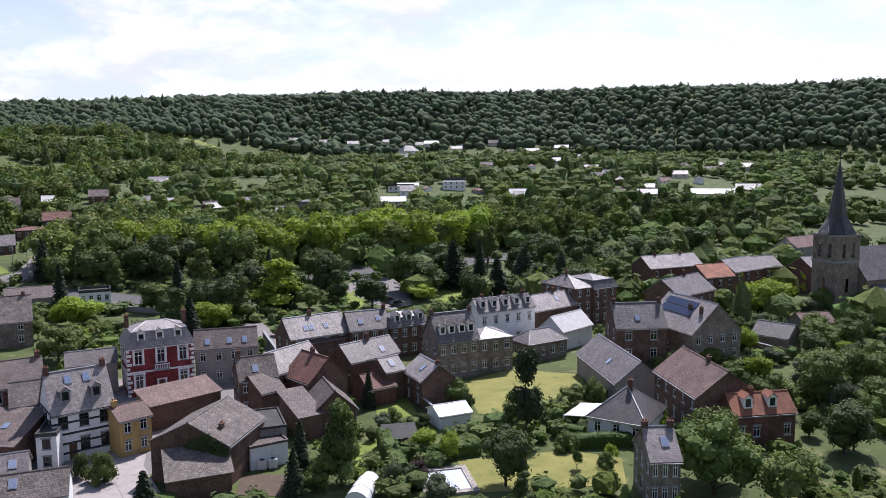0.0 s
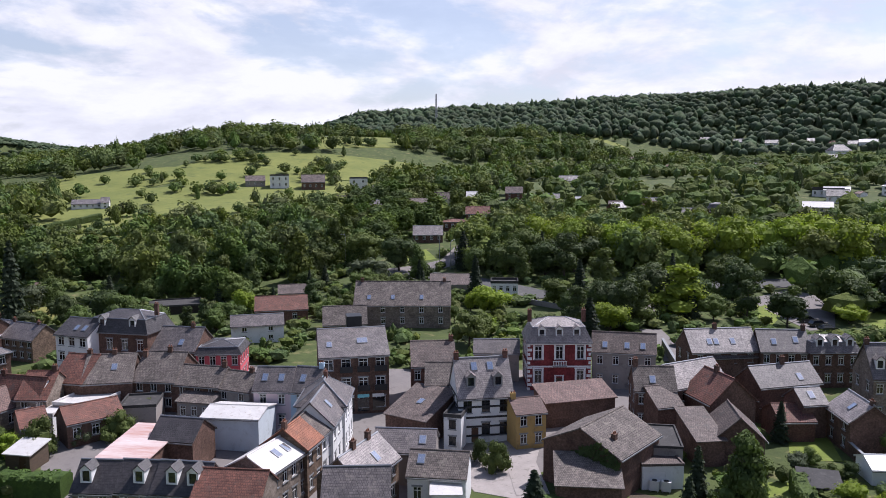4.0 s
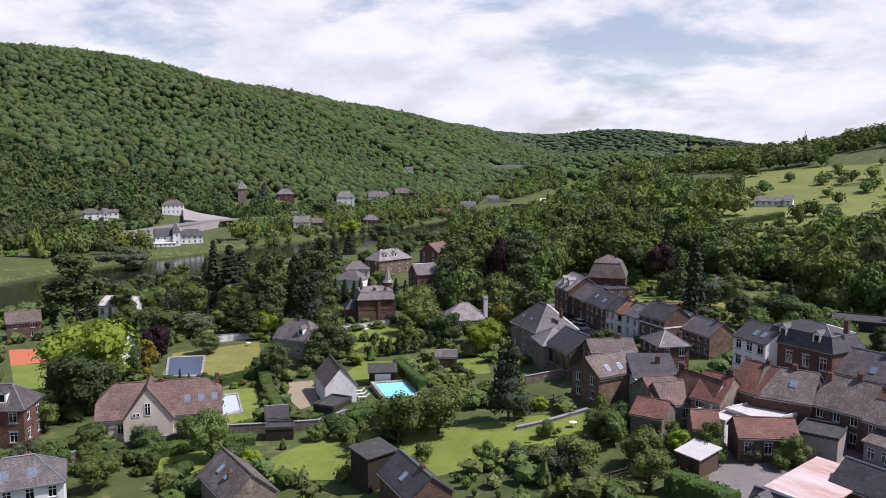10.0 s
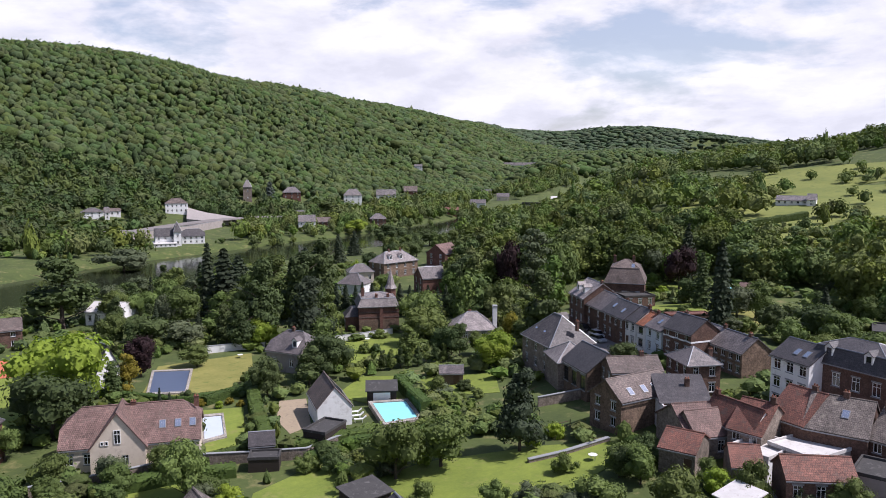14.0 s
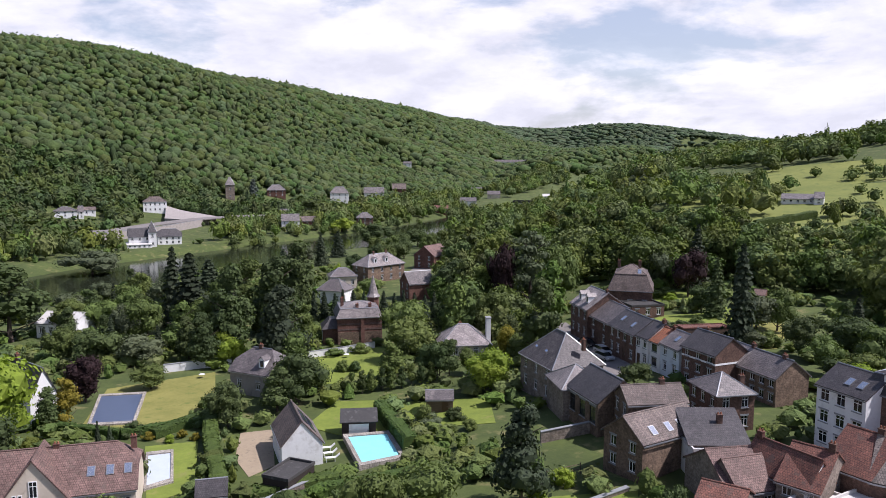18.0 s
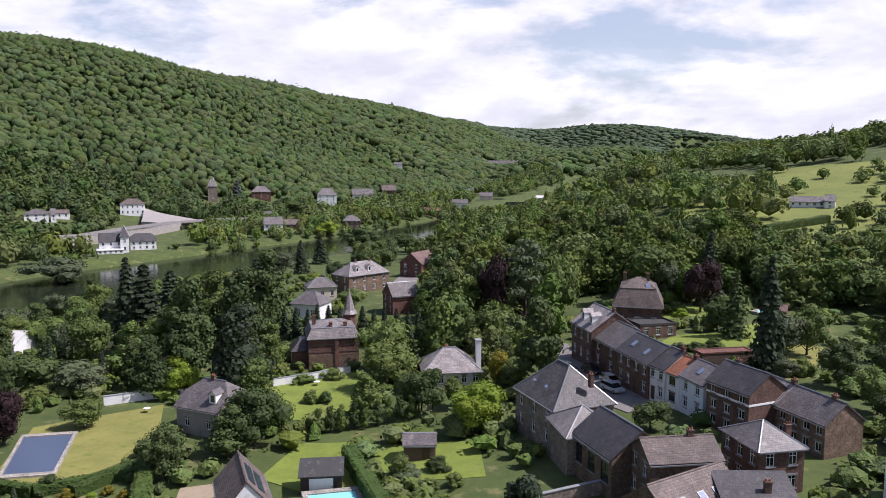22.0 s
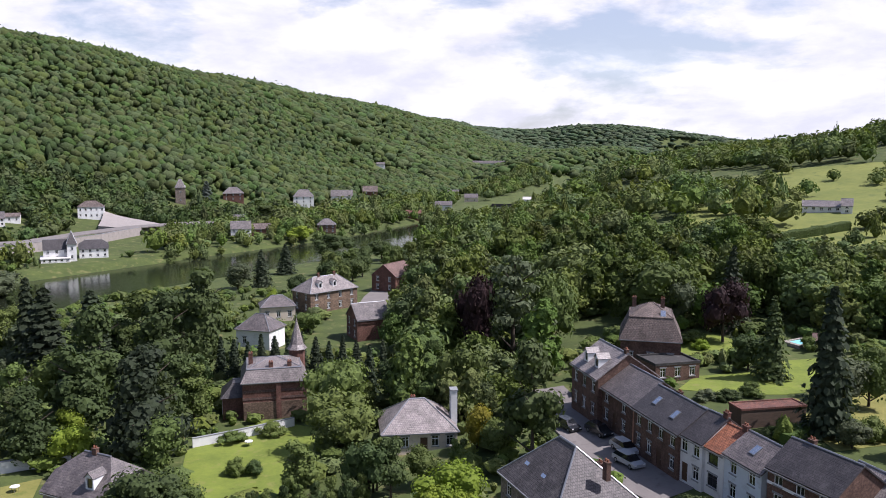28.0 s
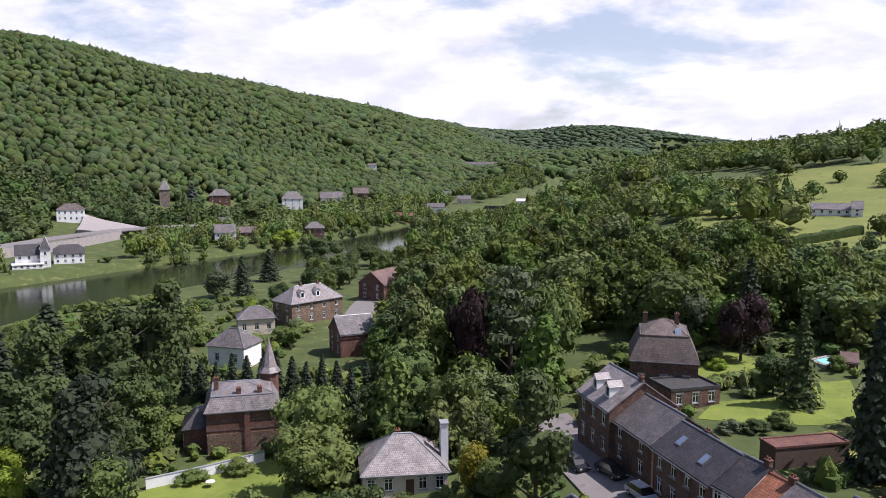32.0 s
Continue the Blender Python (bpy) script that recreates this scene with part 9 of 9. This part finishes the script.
left_near = lambda x, y: (left_hill(x, y) > -12) & (left_hill(x, y) < 420) & (np.hypot(x, y - 90) < 560)
left_mid = lambda x, y: (left_hill(x, y) > -12) & (left_hill(x, y) < 520) & (np.hypot(x, y - 90) >= 560) & (np.hypot(x, y - 90) < 1000)
left_far = lambda x, y: (left_hill(x, y) > -12) & (left_hill(x, y) < 560) & (np.hypot(x, y - 90) >= 1000) & (x < 0.45 * y - 80)
wood("hillside_wood", -620, 100, 0, 660, 5.7, left_near, "wood_canopy", "dense broadleaf wood covering the steep hillside", 4, 3.5, 9, 21)
wood("upper_hillside_wood", -950, 150, -50, 1100, 6.4, left_mid, "wood_canopy", "dense broadleaf wood on the upper hillside", 0, 4.0, 9, 29)
wood("far_hillside_wood", -1300, 500, 350, 2600, 12, left_far, "wood_canopy", "far broadleaf wood along the valley side", 0, 7.8, 13, 22)
wood("far_ridge_wood", -700, 1900, 2300, 3600, 27, lambda x, y: (y - 2450 > -0.1 * x) & (x > -0.16 * y), "ridge_canopy_hazy", "distant wooded ridge closing the valley", 0, 15, 15, 23)
wood("plateau_wood", 350, 1500, -700, 1800, 8.6, lambda x, y: (right_hill(x, y) > 25) & (right_hill(x, y) < 330), "ridge_canopy_hazy", "broadleaf wood on the plateau edge", 0, 6.0, 11, 24)

# the orchard hill and the valley floor: woods with clearings
scattered = lambda x, y: open_land(x, y) & ((np.sin(x * 0.31) * np.sin(y * 0.27) > 0.7) | (np.sin(x * 0.055 + np.sin(y * 0.041) * 1.6) * np.sin(y * 0.083 + np.sin(x * 0.03)) > 0.62))
wood("meadow_trees", 20, 620, 240, 900, 7.5, scattered, "copse_canopy_lit", "single trees and bushes scattered over the meadows", 2, 3.3, 6.0, 31)
valley_block = [(30, 235), (70, 225), (105, 190), (135, 170), (150, 200), (230, 205), (270, 250), (230, 300), (150, 262), (92, 250), (82, 262), (70, 330), (55, 330), (20, 290)]
mid = lambda x, y: in_poly(x, y, valley_block)
wood("valley_wood", -100, 420, 150, 520, 9.5, mid, "copse_canopy_lit", "thick belt of broadleaf trees below the meadows", 3, 5.0, 9.5, 25)
ridge_line = lambda x, y: (side(x, y, NEAR_FOOT) > 20) & (side(x, y, NEAR_FOOT) < 700) & ~open_land(x, y) & (right_hill(x, y) < 15) & (x > 30) & (y > 240) & ((np.sin(x * 0.05) + np.sin(y * 0.043 + x * 0.02)) > -0.4)
wood("orchard_hill_trees", 20, 560, 240, 1100, 11, ridge_line, "copse_canopy_lit", "trees and copses over the orchard hill", 2, 5.6, 10, 26)
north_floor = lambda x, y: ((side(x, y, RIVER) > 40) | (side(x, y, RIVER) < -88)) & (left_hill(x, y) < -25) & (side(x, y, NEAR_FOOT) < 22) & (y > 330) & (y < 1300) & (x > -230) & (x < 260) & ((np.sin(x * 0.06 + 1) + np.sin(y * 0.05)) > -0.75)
wood("valley_floor_trees", -240, 260, 330, 1300, 10, north_floor, "copse_canopy_lit", "trees between the gardens on the valley floor", 2, 5.2, 11, 27)
east_floor = lambda x, y: (x > 150) & (right_hill(x, y) < 15) & (side(x, y, NEAR_FOOT) < 20) & (x * 0.8 - y * 0.1 > 150) & ((np.sin(x * 0.045) * 1.2 + np.sin(y * 0.06 + x * 0.01)) > -0.9)
wood("east_village_trees", 150, 860, -420, 460, 9.5, east_floor, "copse_canopy_lit", "trees between the houses of the far village", 1, 4.6, 8, 28)

# garden shrubs and young trees between the plots
def gardens(x, y):
    near = (np.abs(x - 20) < 190) & (y > -70) & (y < 320) & (side(x, y, RIVER) < -40)
    return near & (np.sin(x * 0.21 + np.sin(y * 0.09) * 2.5) + np.sin(y * 0.23 + np.sin(x * 0.13) * 2) > -0.1)


wood("garden_shrubs", -170, 215, -70, 320, 2.9, gardens, "copse_canopy_lit", "small shrubs, beds and young fruit trees of the gardens", 1, 1.55, 2.3, 33)
bank = lambda x, y: (side(x, y, RIVER) > 38) & (side(x, y, RIVER) < 120) & (np.sin(x * 0.19 + y * 0.07) + np.sin(y * 0.16) > -0.2)
wood("bank_shrubs", -250, -90, 330, 560, 4.2, bank, "copse_canopy_lit", "shrubs and small trees along the far river bank", 1, 1.9, 3.4, 34)
far_floor = lambda x, y: (y > 1200) & (y < 2700) & (left_hill(x, y) < 20) & (right_hill(x, y) < 30) & (x < 0.62 * y - 250)
wood("far_valley_trees", -200, 1300, 1200, 2700, 21, far_floor, "wood_canopy", "wooded floor of the far valley", 0, 12, 14, 35)
# ---- fields, lawns, roads ----
for i, p in enumerate(MEADOWS):
    patch("meadow", p, "meadow", 0.25, 10, "sunlit yellow-green hill meadow", "meadow")
# ---- landmarks ----
def church(x, y, turn, s=1.0):
    ob = thing("church", x, y, gz(x, y), turn, "dark stone parish church with a slender slate spire", "church")
    w = 3.1 * s
    mb = MB()
    for k, ((sx, sy), (ux, uy)) in SIDES.items():
        panel(mb, (sx * w, sy * w, 0), (ux, uy, 0), 2 * w, -3, 17 * s, [(w, 5 * s, 0.9, 3.4), (w * 0.6, 12.2 * s, 1.0, 3.4), (w * 1.4, 12.2 * s, 1.0, 3.4)])
    mb.face([(-w, -w, 17 * s), (w, -w, 17 * s), (w, w, 17 * s), (-w, w, 17 * s)])
    part("tower", mb, M["stone"], ob)
    for k, ((sx, sy), (ux, uy)) in SIDES.items():
        for c in (0.6, 1.4):
            lb = MB()
            for q in range(8):
                lb.box(-0.5, 0.05, q * 0.42, 0.5, 0.3, q * 0.42 + 0.16)
            part("louvre", lb, M["slate_dark"], ob, "", (sx * w + ux * w * c, sy * w + uy * w * c, 12.2 * s), (0, 0, math.atan2(uy, ux)))
    for z in (11.2, 16.6):
        cb = MB()
        cb.box(-w - 0.2, -w - 0.2, z * s, w + 0.2, w + 0.2, z * s + 0.45)
        part("string_course", cb, M["bluestone"], ob)
    sp = MB()
    n = 8
    ring = lambda r, z: [(math.cos((k + 0.5) * math.tau / n) * r, math.sin((k + 0.5) * math.tau / n) * r, z) for k in range(n)]
    a, b, c = ring(w * 1.25, 17.1 * s), ring(w * 0.62, 20.5 * s), ring(0.08, 32 * s)
    for p, q in ((a, b), (b, c)):
        for k in range(n):
            sp.face([p[k], p[(k + 1) % n], q[(k + 1) % n], q[k]])
    part("spire", sp, M["slate_dark"], ob)
    xb = MB()
    xb.box(-0.06, -0.06, 32 * s, 0.06, 0.06, 34 * s)
    xb.box(-0.5, -0.05, 33.1 * s, 0.5, 0.05, 33.25 * s)
    part("cross", xb, M["dark_paint"], ob)
    # nave and aisle to the tower's local +x
    L, W, e, r = 22 * s, 10 * s, 8 * s, 6 * s
    nb = MB()
    for k, o, u, ln in (("f", (w, -W / 2, 0), (1, 0, 0), L), ("r", (w + L, -W / 2, 0), (0, 1, 0), W), ("b", (w + L, W / 2, 0), (-1, 0, 0), L), ("l", (w, W / 2, 0), (0, -1, 0), W)):
        panel(nb, o, u, ln, -3, e, [(ln * (i + 0.5) / 5, 3, 1.2, 4) for i in range(5)] if k in "fb" else [])
    for xx in (w, w + L):
        nb.face([(xx, -W / 2, e), (xx, W / 2, e), (xx, 0, e + r)])
    part("nave_wall", nb, M["stone"], ob)
    rb = MB()
    for sg in (-1, 1):
        pts = [(w - 0.2, sg * (W / 2 + 0.4), e - 0.45), (w + L + 0.2, sg * (W / 2 + 0.4), e - 0.45), (w + L + 0.2, 0, e + r), (w - 0.2, 0, e + r)]
        rb.slab(pts if sg < 0 else pts[::-1], 0.2)
    part("nave_roof", rb, M["slate"], ob)
    for i in range(5):
        for sg in (-1, 1):
            gb = MB()
            gb.box(-0.6, -0.02, -2, 0.6, 0.02, 2)
            part("window", gb, M["glass"], ob, "", (w + L * (i + 0.5) / 5, sg * (W / 2 - 0.14), 5))
    ab = MB()
    ab.box(w + 2, -W / 2 - 5 * s, -3, w + L - 3, -W / 2 - 0.003, 4 * s)
    part("aisle", ab, M["stone"], ob)
    ar = MB()
    ar.slab([(w + 1.7, -W / 2 - 5.4 * s, 3.8 * s), (w + L - 2.7, -W / 2 - 5.4 * s, 3.8 * s), (w + L - 2.7, -W / 2 - 0.004, 6.6 * s), (w + 1.7, -W / 2 - 0.004, 6.6 * s)], 0.2)
    part("aisle_roof", ar, M["slate"], ob)
    return ob


def mast(x, y, h):
    ob = thing("radio_mast", x, y, gz(x, y), 0, "slender lattice radio mast on the wooded plateau", "radio mast")
    for k in range(3):
        a = k * math.tau / 3
        mb = MB()
        mb.tube((math.cos(a) * 1.6, math.sin(a) * 1.6, -1), (math.cos(a) * 0.7, math.sin(a) * 0.7, h), 0.3, 0.22, 5)
        part("leg", mb, M["steel"], ob)
    for i in range(14):
        z = h * (i + 0.5) / 14
        mb = MB()
        for k in range(3):
            a, b = k * math.tau / 3, (k + 1) * math.tau / 3
            r0, r1 = 1.6 - 0.9 * z / h, 1.6 - 0.9 * (z + 3) / h
            mb.tube((math.cos(a) * r0, math.sin(a) * r0, z - 1.5), (math.cos(b) * r1, math.sin(b) * r1, z + 1.5), 0.14, 0.14, 4)
        part("bracing", mb, M["steel"], ob)
    return ob
church(205.0, -52.7, -50.0, 1.18)
mast(565.8, 625.6, 36.2)
# ---- what sets single buildings apart ----
bpy.context.view_layer.update()


def inside(ob, x, y, z):
    return ob.matrix_world.inverted() @ Vector((x, y, z))


def half_sizes(ob):
    w = next(c for c in ob.children if c.name.startswith("wall"))
    xs, ys = [v.co.x for v in w.data.vertices], [v.co.y for v in w.data.vertices]
    return max(xs), max(ys)


def slab_box(name, ob, mat, *b, label=""):
    mb = MB()
    mb.box(*b)
    return part(name, mb, M[mat], ob, label)


# villa: rubble lower storey, pale bands, side wing with porch, spired turret
hx, hy = half_sizes(villa)
slab_box("stone_facing", villa, "stone_brown", -hx + 0.1, -hy - 0.12, -1, hx - 0.1, -hy - 0.003, 2.9, label="rubble stone facing")
for z in (3.3, 4.5, 5.7):
    slab_box("brick_band", villa, "tile_rose", -hx - 0.03, -hy - 0.05, z, hx + 0.03, -hy - 0.004, z + 0.4, label="paler brick band")
slab_box("pilaster", villa, "brick_red", 0.2, -hy - 0.3, -1, 1.0, -hy - 0.125, 6.2)
wing = slab_box("side_wing", villa, "brick_red", -hx - 3.2, -hy + 1.2, -1.5, -hx - 0.003, hy - 2.0, 3.6, label="lower brick wing with a veranda")
mb = MB()
for pts in ([(-hx - 3.5, -hy + 0.9, 3.55), (-hx - 0.01, -hy + 0.9, 3.55), (-hx - 0.01, -hy + 2.6, 5.6), (-hx - 1.6, -hy + 2.6, 5.6)],
            [(-hx - 3.5, hy - 1.7, 3.55), (-hx - 3.5, -hy + 0.9, 3.55), (-hx - 1.6, -hy + 2.6, 5.6), (-hx - 1.6, hy - 3.4, 5.6)],
            [(-hx - 0.01, hy - 1.7, 3.55), (-hx - 3.5, hy - 1.7, 3.55), (-hx - 1.6, hy - 3.4, 5.6), (-hx - 0.01, hy - 3.4, 5.6)],
            [(-hx - 1.6, -hy + 2.6, 5.6), (-hx - 0.01, -hy + 2.6, 5.6), (-hx - 0.01, hy - 3.4, 5.6), (-hx - 1.6, hy - 3.4, 5.6)]):
    mb.face(pts)
part("wing_roof", mb, M["slate_dark"], villa)
for k in range(2):
    fm, gm, sm, lm = window_meshes(1.0, 2.0, "trim", 1)
    w = part("window", fm, None, villa, "", (-hx - 3.2 - 0.18, -hy + 2.4 + k * 2.2, 0.7), (0, 0, -math.pi / 2))
    part("pane", gm, None, w)
tz = 15.5 - villa.location.z
mb = MB()
n = 8
cx, cy = hx - 1.0, hy - 1.2
mb.tube((cx, cy, 0), (cx, cy, tz - 5.2), 1.35, 1.35, n)
part("turret", mb, M["brick_red"], villa)
mb = MB()
mb.tube((cx, cy, tz - 5.2), (cx, cy, tz - 4.4), 1.75, 1.15, n, cap=True)
mb.tube((cx, cy, tz - 4.4), (cx, cy, tz), 1.15, 0.04, n)
part("turret_spire", mb, M["slate_pale"], villa, "pale slate spire")
mb = MB()
mb.tube((cx, cy, tz), (cx, cy, tz + 0.9), 0.04, 0.02, 5)
part("finial", mb, M["zinc"], villa)

# farmhouse: gabled centre bay, garden steps
hx, hy = half_sizes(farmhouse)
gxm, gw, ge, gt = -1.6, 3.6, 3.6, 8.4
mb = MB()
panel(mb, (gxm - gw, -hy - 0.9, 0), (1, 0, 0), 2 * gw, -1.5, ge, [(gw - 0.9, 0.8, 0.9, 1.5), (gw + 0.9, 0.8, 0.9, 1.5)])
mb.face([(gxm - gw, -hy - 0.9, ge), (gxm + gw, -hy - 0.9, ge), (gxm, -hy - 0.9, gt)])
for e in (-1, 1):
    mb.face([(gxm + e * gw, -hy - 0.9, -1.5), (gxm + e * gw, 0, -1.5), (gxm + e * gw, 0, ge), (gxm + e * gw, -hy - 0.9, ge)][::e])
part("gable_bay", mb, M["cream"], farmhouse)
for e in (-1, 1):
    mb = MB()
    pts = [(gxm + e * (gw + 0.3), -hy - 1.1, ge - 0.3), (gxm + e * (gw + 0.3), hy * 0.3, ge - 0.3), (gxm, hy * 0.3, gt + 0.15), (gxm, -hy - 1.1, gt + 0.15)]
    mb.slab(pts if e > 0 else pts[::-1], 0.16)
    part("bay_roof", mb, M["tile_rose"], farmhouse)
for c, z, w, h in ((-0.9, 0.8, 0.9, 1.5), (0.9, 0.8, 0.9, 1.5), (0.0, 4.0, 0.9, 2.0), (-1.4, 3.9, 0.45, 0.6), (-2.0, 3.9, 0.45, 0.6)):
    fm, gm, sm, lm = window_meshes(w, h, "trim", 1 if w > 0.6 else 0)
    w_ob = part("window", fm, None, farmhouse, "", (gxm + c, -hy - (0.9 if z < 2 else 1.06), z))
    part("pane", gm, None, w_ob)

# cream bungalow: tall white chimney stack
hx, hy = half_sizes(cream_bungalow)
slab_box("tall_chimney", cream_bungalow, "white", hx - 0.4, -1.2, -0.5, hx + 0.5, 0.2, 7.6, label="tall white rendered chimney")
slab_box("chimney_cap", cream_bungalow, "bluestone", hx - 0.5, -1.3, 7.6, hx + 0.6, 0.3, 7.75)
slab_box("terrace", cream_bungalow, "tile_rose", 0.5, -hy - 3.0, -0.6, hx + 1.2, -hy - 0.01, 0.12, label="tiled garden terrace")

# apartments: balconies, roof box, shop fronts
hx, hy = half_sizes(apartments)
for s in (1, 2):
    for k in (1, 2, 3):
        x0 = -hx + 2 * hx * (k + 0.5) / 4
        b = slab_box("balcony", apartments, "dark_paint", x0 - 0.95, -hy - 0.5, s * 3 + 0.55, x0 + 0.95, -hy - 0.004, s * 3 + 0.68)
        slab_box("railing", b, "dark_paint", x0 - 0.95, -hy - 0.5, s * 3 + 0.682, x0 + 0.95, -hy - 0.46, s * 3 + 1.5)
slab_box("roof_box", apartments, "dark_paint", -0.6, 0.6, 11.2, 1.8, 3.4, 13.8, label="dark lift housing on the roof")
for k, m in enumerate(("coral", "trim", "pool", "trim")):
    slab_box("shop_sign", apartments, m, -hx + 1 + k * 2.3, -hy - 0.08, 2.45, -hx + 2.8 + k * 2.3, -hy - 0.004, 2.95)
for k in range(4):
    slab_box("shop_window", apartments, "glass", -hx + 1 + k * 2.3, -hy - 0.05, 0.3, -hx + 2.8 + k * 2.3, -hy - 0.003, 2.3)

# school: solar panels on the slope towards the yard
hx, hy = half_sizes(school)
ang = math.atan2(5.2, hy)
for r in range(2):
    for k in range(9):
        mb = MB()
        mb.box(-0.48, -0.8, 0.0, 0.48, 0.8, 0.05)
        up = 0.52 + r * 0.25
        p = part("solar_panel", mb, M["panel"], school, "dark blue solar panel", (-hx * 0.75 + k * 1.05, -hy * (1 - up), 6.0 + 5.2 * up + 0.28), (ang, 0, 0))

# ribbed house: a field of solar panels on one slope
hx, hy = half_sizes(ribbed_house)
ang = math.atan2(3.2, hy)
for r in range(2):
    for k in range(4):
        mb = MB()
        mb.box(-0.62, -0.55, 0.0, 0.62, 0.55, 0.05)
        up = 0.36 + r * 0.36
        part("solar_panel", mb, M["panel"], ribbed_house, "dark blue solar panel", (-hx * 0.55 + k * 1.3, -hy * (1 - up), 3.4 + 3.2 * up + 0.24), (ang, 0, 0))

# bungalow with a striped awning
hx, hy = half_sizes(porch_bungalow)
for k in range(9):
    slab_box("awning_slat", porch_bungalow, "trim", -hx - 0.2 - 0.42 * k - 0.26, -hy + 0.5, 2.62 - 0.05 * k, -hx - 0.2 - 0.42 * k, hy - 2.0, 2.7 - 0.05 * k)
for k in range(3):
    slab_box("post", porch_bungalow, "trim", -hx - 4.0, -hy + 0.6 + k * 3.1, -0.8, -hx - 3.9, -hy + 0.7 + k * 3.1, 2.35)

# red manor: door steps and balcony
hx, hy = half_sizes(red_manor)
for k in range(4):
    slab_box("step", red_manor, "bluestone", -1.4, -hy - 1.6 + k * 0.36, -1.0, 1.4, -hy - 1.6 + k * 0.36 + 0.357, -0.55 + k * 0.17)
b = slab_box("balcony", red_manor, "bluestone", -1.2, -hy - 0.9, 4.25, 1.2, -hy - 0.06, 4.45)
for k in range(9):
    slab_box("baluster", b, "trim", -1.15 + k * 0.28, -hy - 0.86, 4.452, -1.07 + k * 0.28, -hy - 0.78, 5.2)
slab_box("handrail", b, "trim", -1.2, -hy - 0.88, 5.202, 1.2, -hy - 0.76, 5.3)

# ivy over the hall's gable
hx, hy = half_sizes(old_hall)
r = np.random.default_rng(4)
cs = []
while len(cs) < 900:
    y, z = r.uniform(-hy, hy * 0.55), r.uniform(-0.5, 8.5)
    if z < 5 + 3.4 * (1 - abs(y) / hy) and z < 8.2 - 0.55 * (y + hy):
        cs.append((-hx - r.uniform(0.05, 0.35), y, z))
v, f = leaf_cards(np.array(cs), np.tile((-1.0, 0, 0.3), (len(cs), 1)), 0.3, r)
ivy = new("ivy", fast_mesh("ivy", v, f, M["leaf_dark"], smooth=False))
ivy.matrix_world = old_hall.matrix_world.copy()
tagged(ivy, "dark green ivy covering an old brick gable", "ivy")


# cooling units, polytunnel
def cooling_unit(x, y, turn):
    ob = thing("cooling_unit", x, y, gz(x, y) + 0.06, turn, "white outdoor cooling unit with a round fan", "cooling unit")
    slab_box("casing", ob, "plastic_white", -0.55, -0.35, 0.08, 0.55, 0.35, 1.25)
    mb = MB()
    mb.tube((0, 0, 1.25), (0, 0, 1.3), 0.33, 0.33, 14)
    part("fan_grille", mb, M["dark_paint"], ob)
    for sx in (-0.4, 0.4):
        slab_box("foot", ob, "steel", sx - 0.06, -0.35, -0.1, sx + 0.06, 0.35, 0.08)
    return ob


def tunnel(x, y, turn, L=6.0, r=1.5):
    ob = thing("polytunnel", x, y, gz(x, y), turn, "white half-round plastic garden tunnel", "polytunnel")
    mb = MB()
    n = 10
    P = [(math.cos(k * math.pi / n) * r, math.sin(k * math.pi / n) * r) for k in range(n + 1)]
    for a, b in zip(P, P[1:]):
        mb.face([(-L / 2, a[0], a[1]), (L / 2, a[0], a[1]), (L / 2, b[0], b[1]), (-L / 2, b[0], b[1])])
    for s in (-1, 1):
        mb.face([(s * L / 2, p[0], p[1]) for p in P][::s])
    part("sheeting", mb, M["plastic_white"], ob)
    for k in range(4):
        hb = MB()
        xx = -L / 2 + L * k / 3
        for a, b in zip(P, P[1:]):
            hb.tube((xx, a[0] * 1.01, a[1] * 1.01), (xx, b[0] * 1.01, b[1] * 1.01), 0.03, 0.03, 4, cap=False)
        part("hoop", hb, M["steel"], ob)
    return ob


def sun_lounger(x, y, turn):
    ob = thing("sun_lounger", x, y, gz(x, y) + 0.3, turn, "white plastic sun lounger with a raised back by the pool", "lounger", "loungers by the pool")
    slab_box("seat", ob, "plastic_white", -0.95, -0.32, 0.28, 0.45, 0.32, 0.34)
    mb = MB()
    mb.slab([(0.45, -0.32, 0.34), (1.0, -0.32, 0.8), (1.0, 0.32, 0.8), (0.45, 0.32, 0.34)], 0.05)
    part("backrest", mb, M["plastic_white"], ob)
    for sx in (-0.85, 0.35):
        for sy in (-0.28, 0.28):
            slab_box("leg", ob, "plastic_white", sx - 0.03, sy - 0.03, -0.3, sx + 0.03, sy + 0.03, 0.28)
    return ob


def garden_table(x, y, turn):
    ob = thing("garden_table", x, y, gz(x, y) + 0.06, turn, "pale round garden table on a lawn", "table")
    mb = MB()
    mb.tube((0, 0, 0.7), (0, 0, 0.75), 0.6, 0.6, 16)
    part("tabletop", mb, M["plastic_white"], ob)
    for k in range(4):
        a = k * math.tau / 4 + 0.4
        lb = MB()
        lb.tube((math.cos(a) * 0.45, math.sin(a) * 0.45, -0.06), (math.cos(a) * 0.35, math.sin(a) * 0.35, 0.7), 0.025, 0.025, 6)
        part("leg", lb, M["steel"], ob)
    return ob


for x, y, a in ((-28.2, 128.6, 20), (-27.4, 126.6, 24), (-26.6, 124.7, 18)):
    sun_lounger(x, y, a)
garden_table(-61.5, 163.5, 0)
garden_table(9.0, 103.5, 0)
garden_table(-37.0, 181.0, 0)
cooling_unit(76.7, 29.5, -60)
cooling_unit(77.5, 28.4, -60)
tunnel(74.2, 14.3, 10)
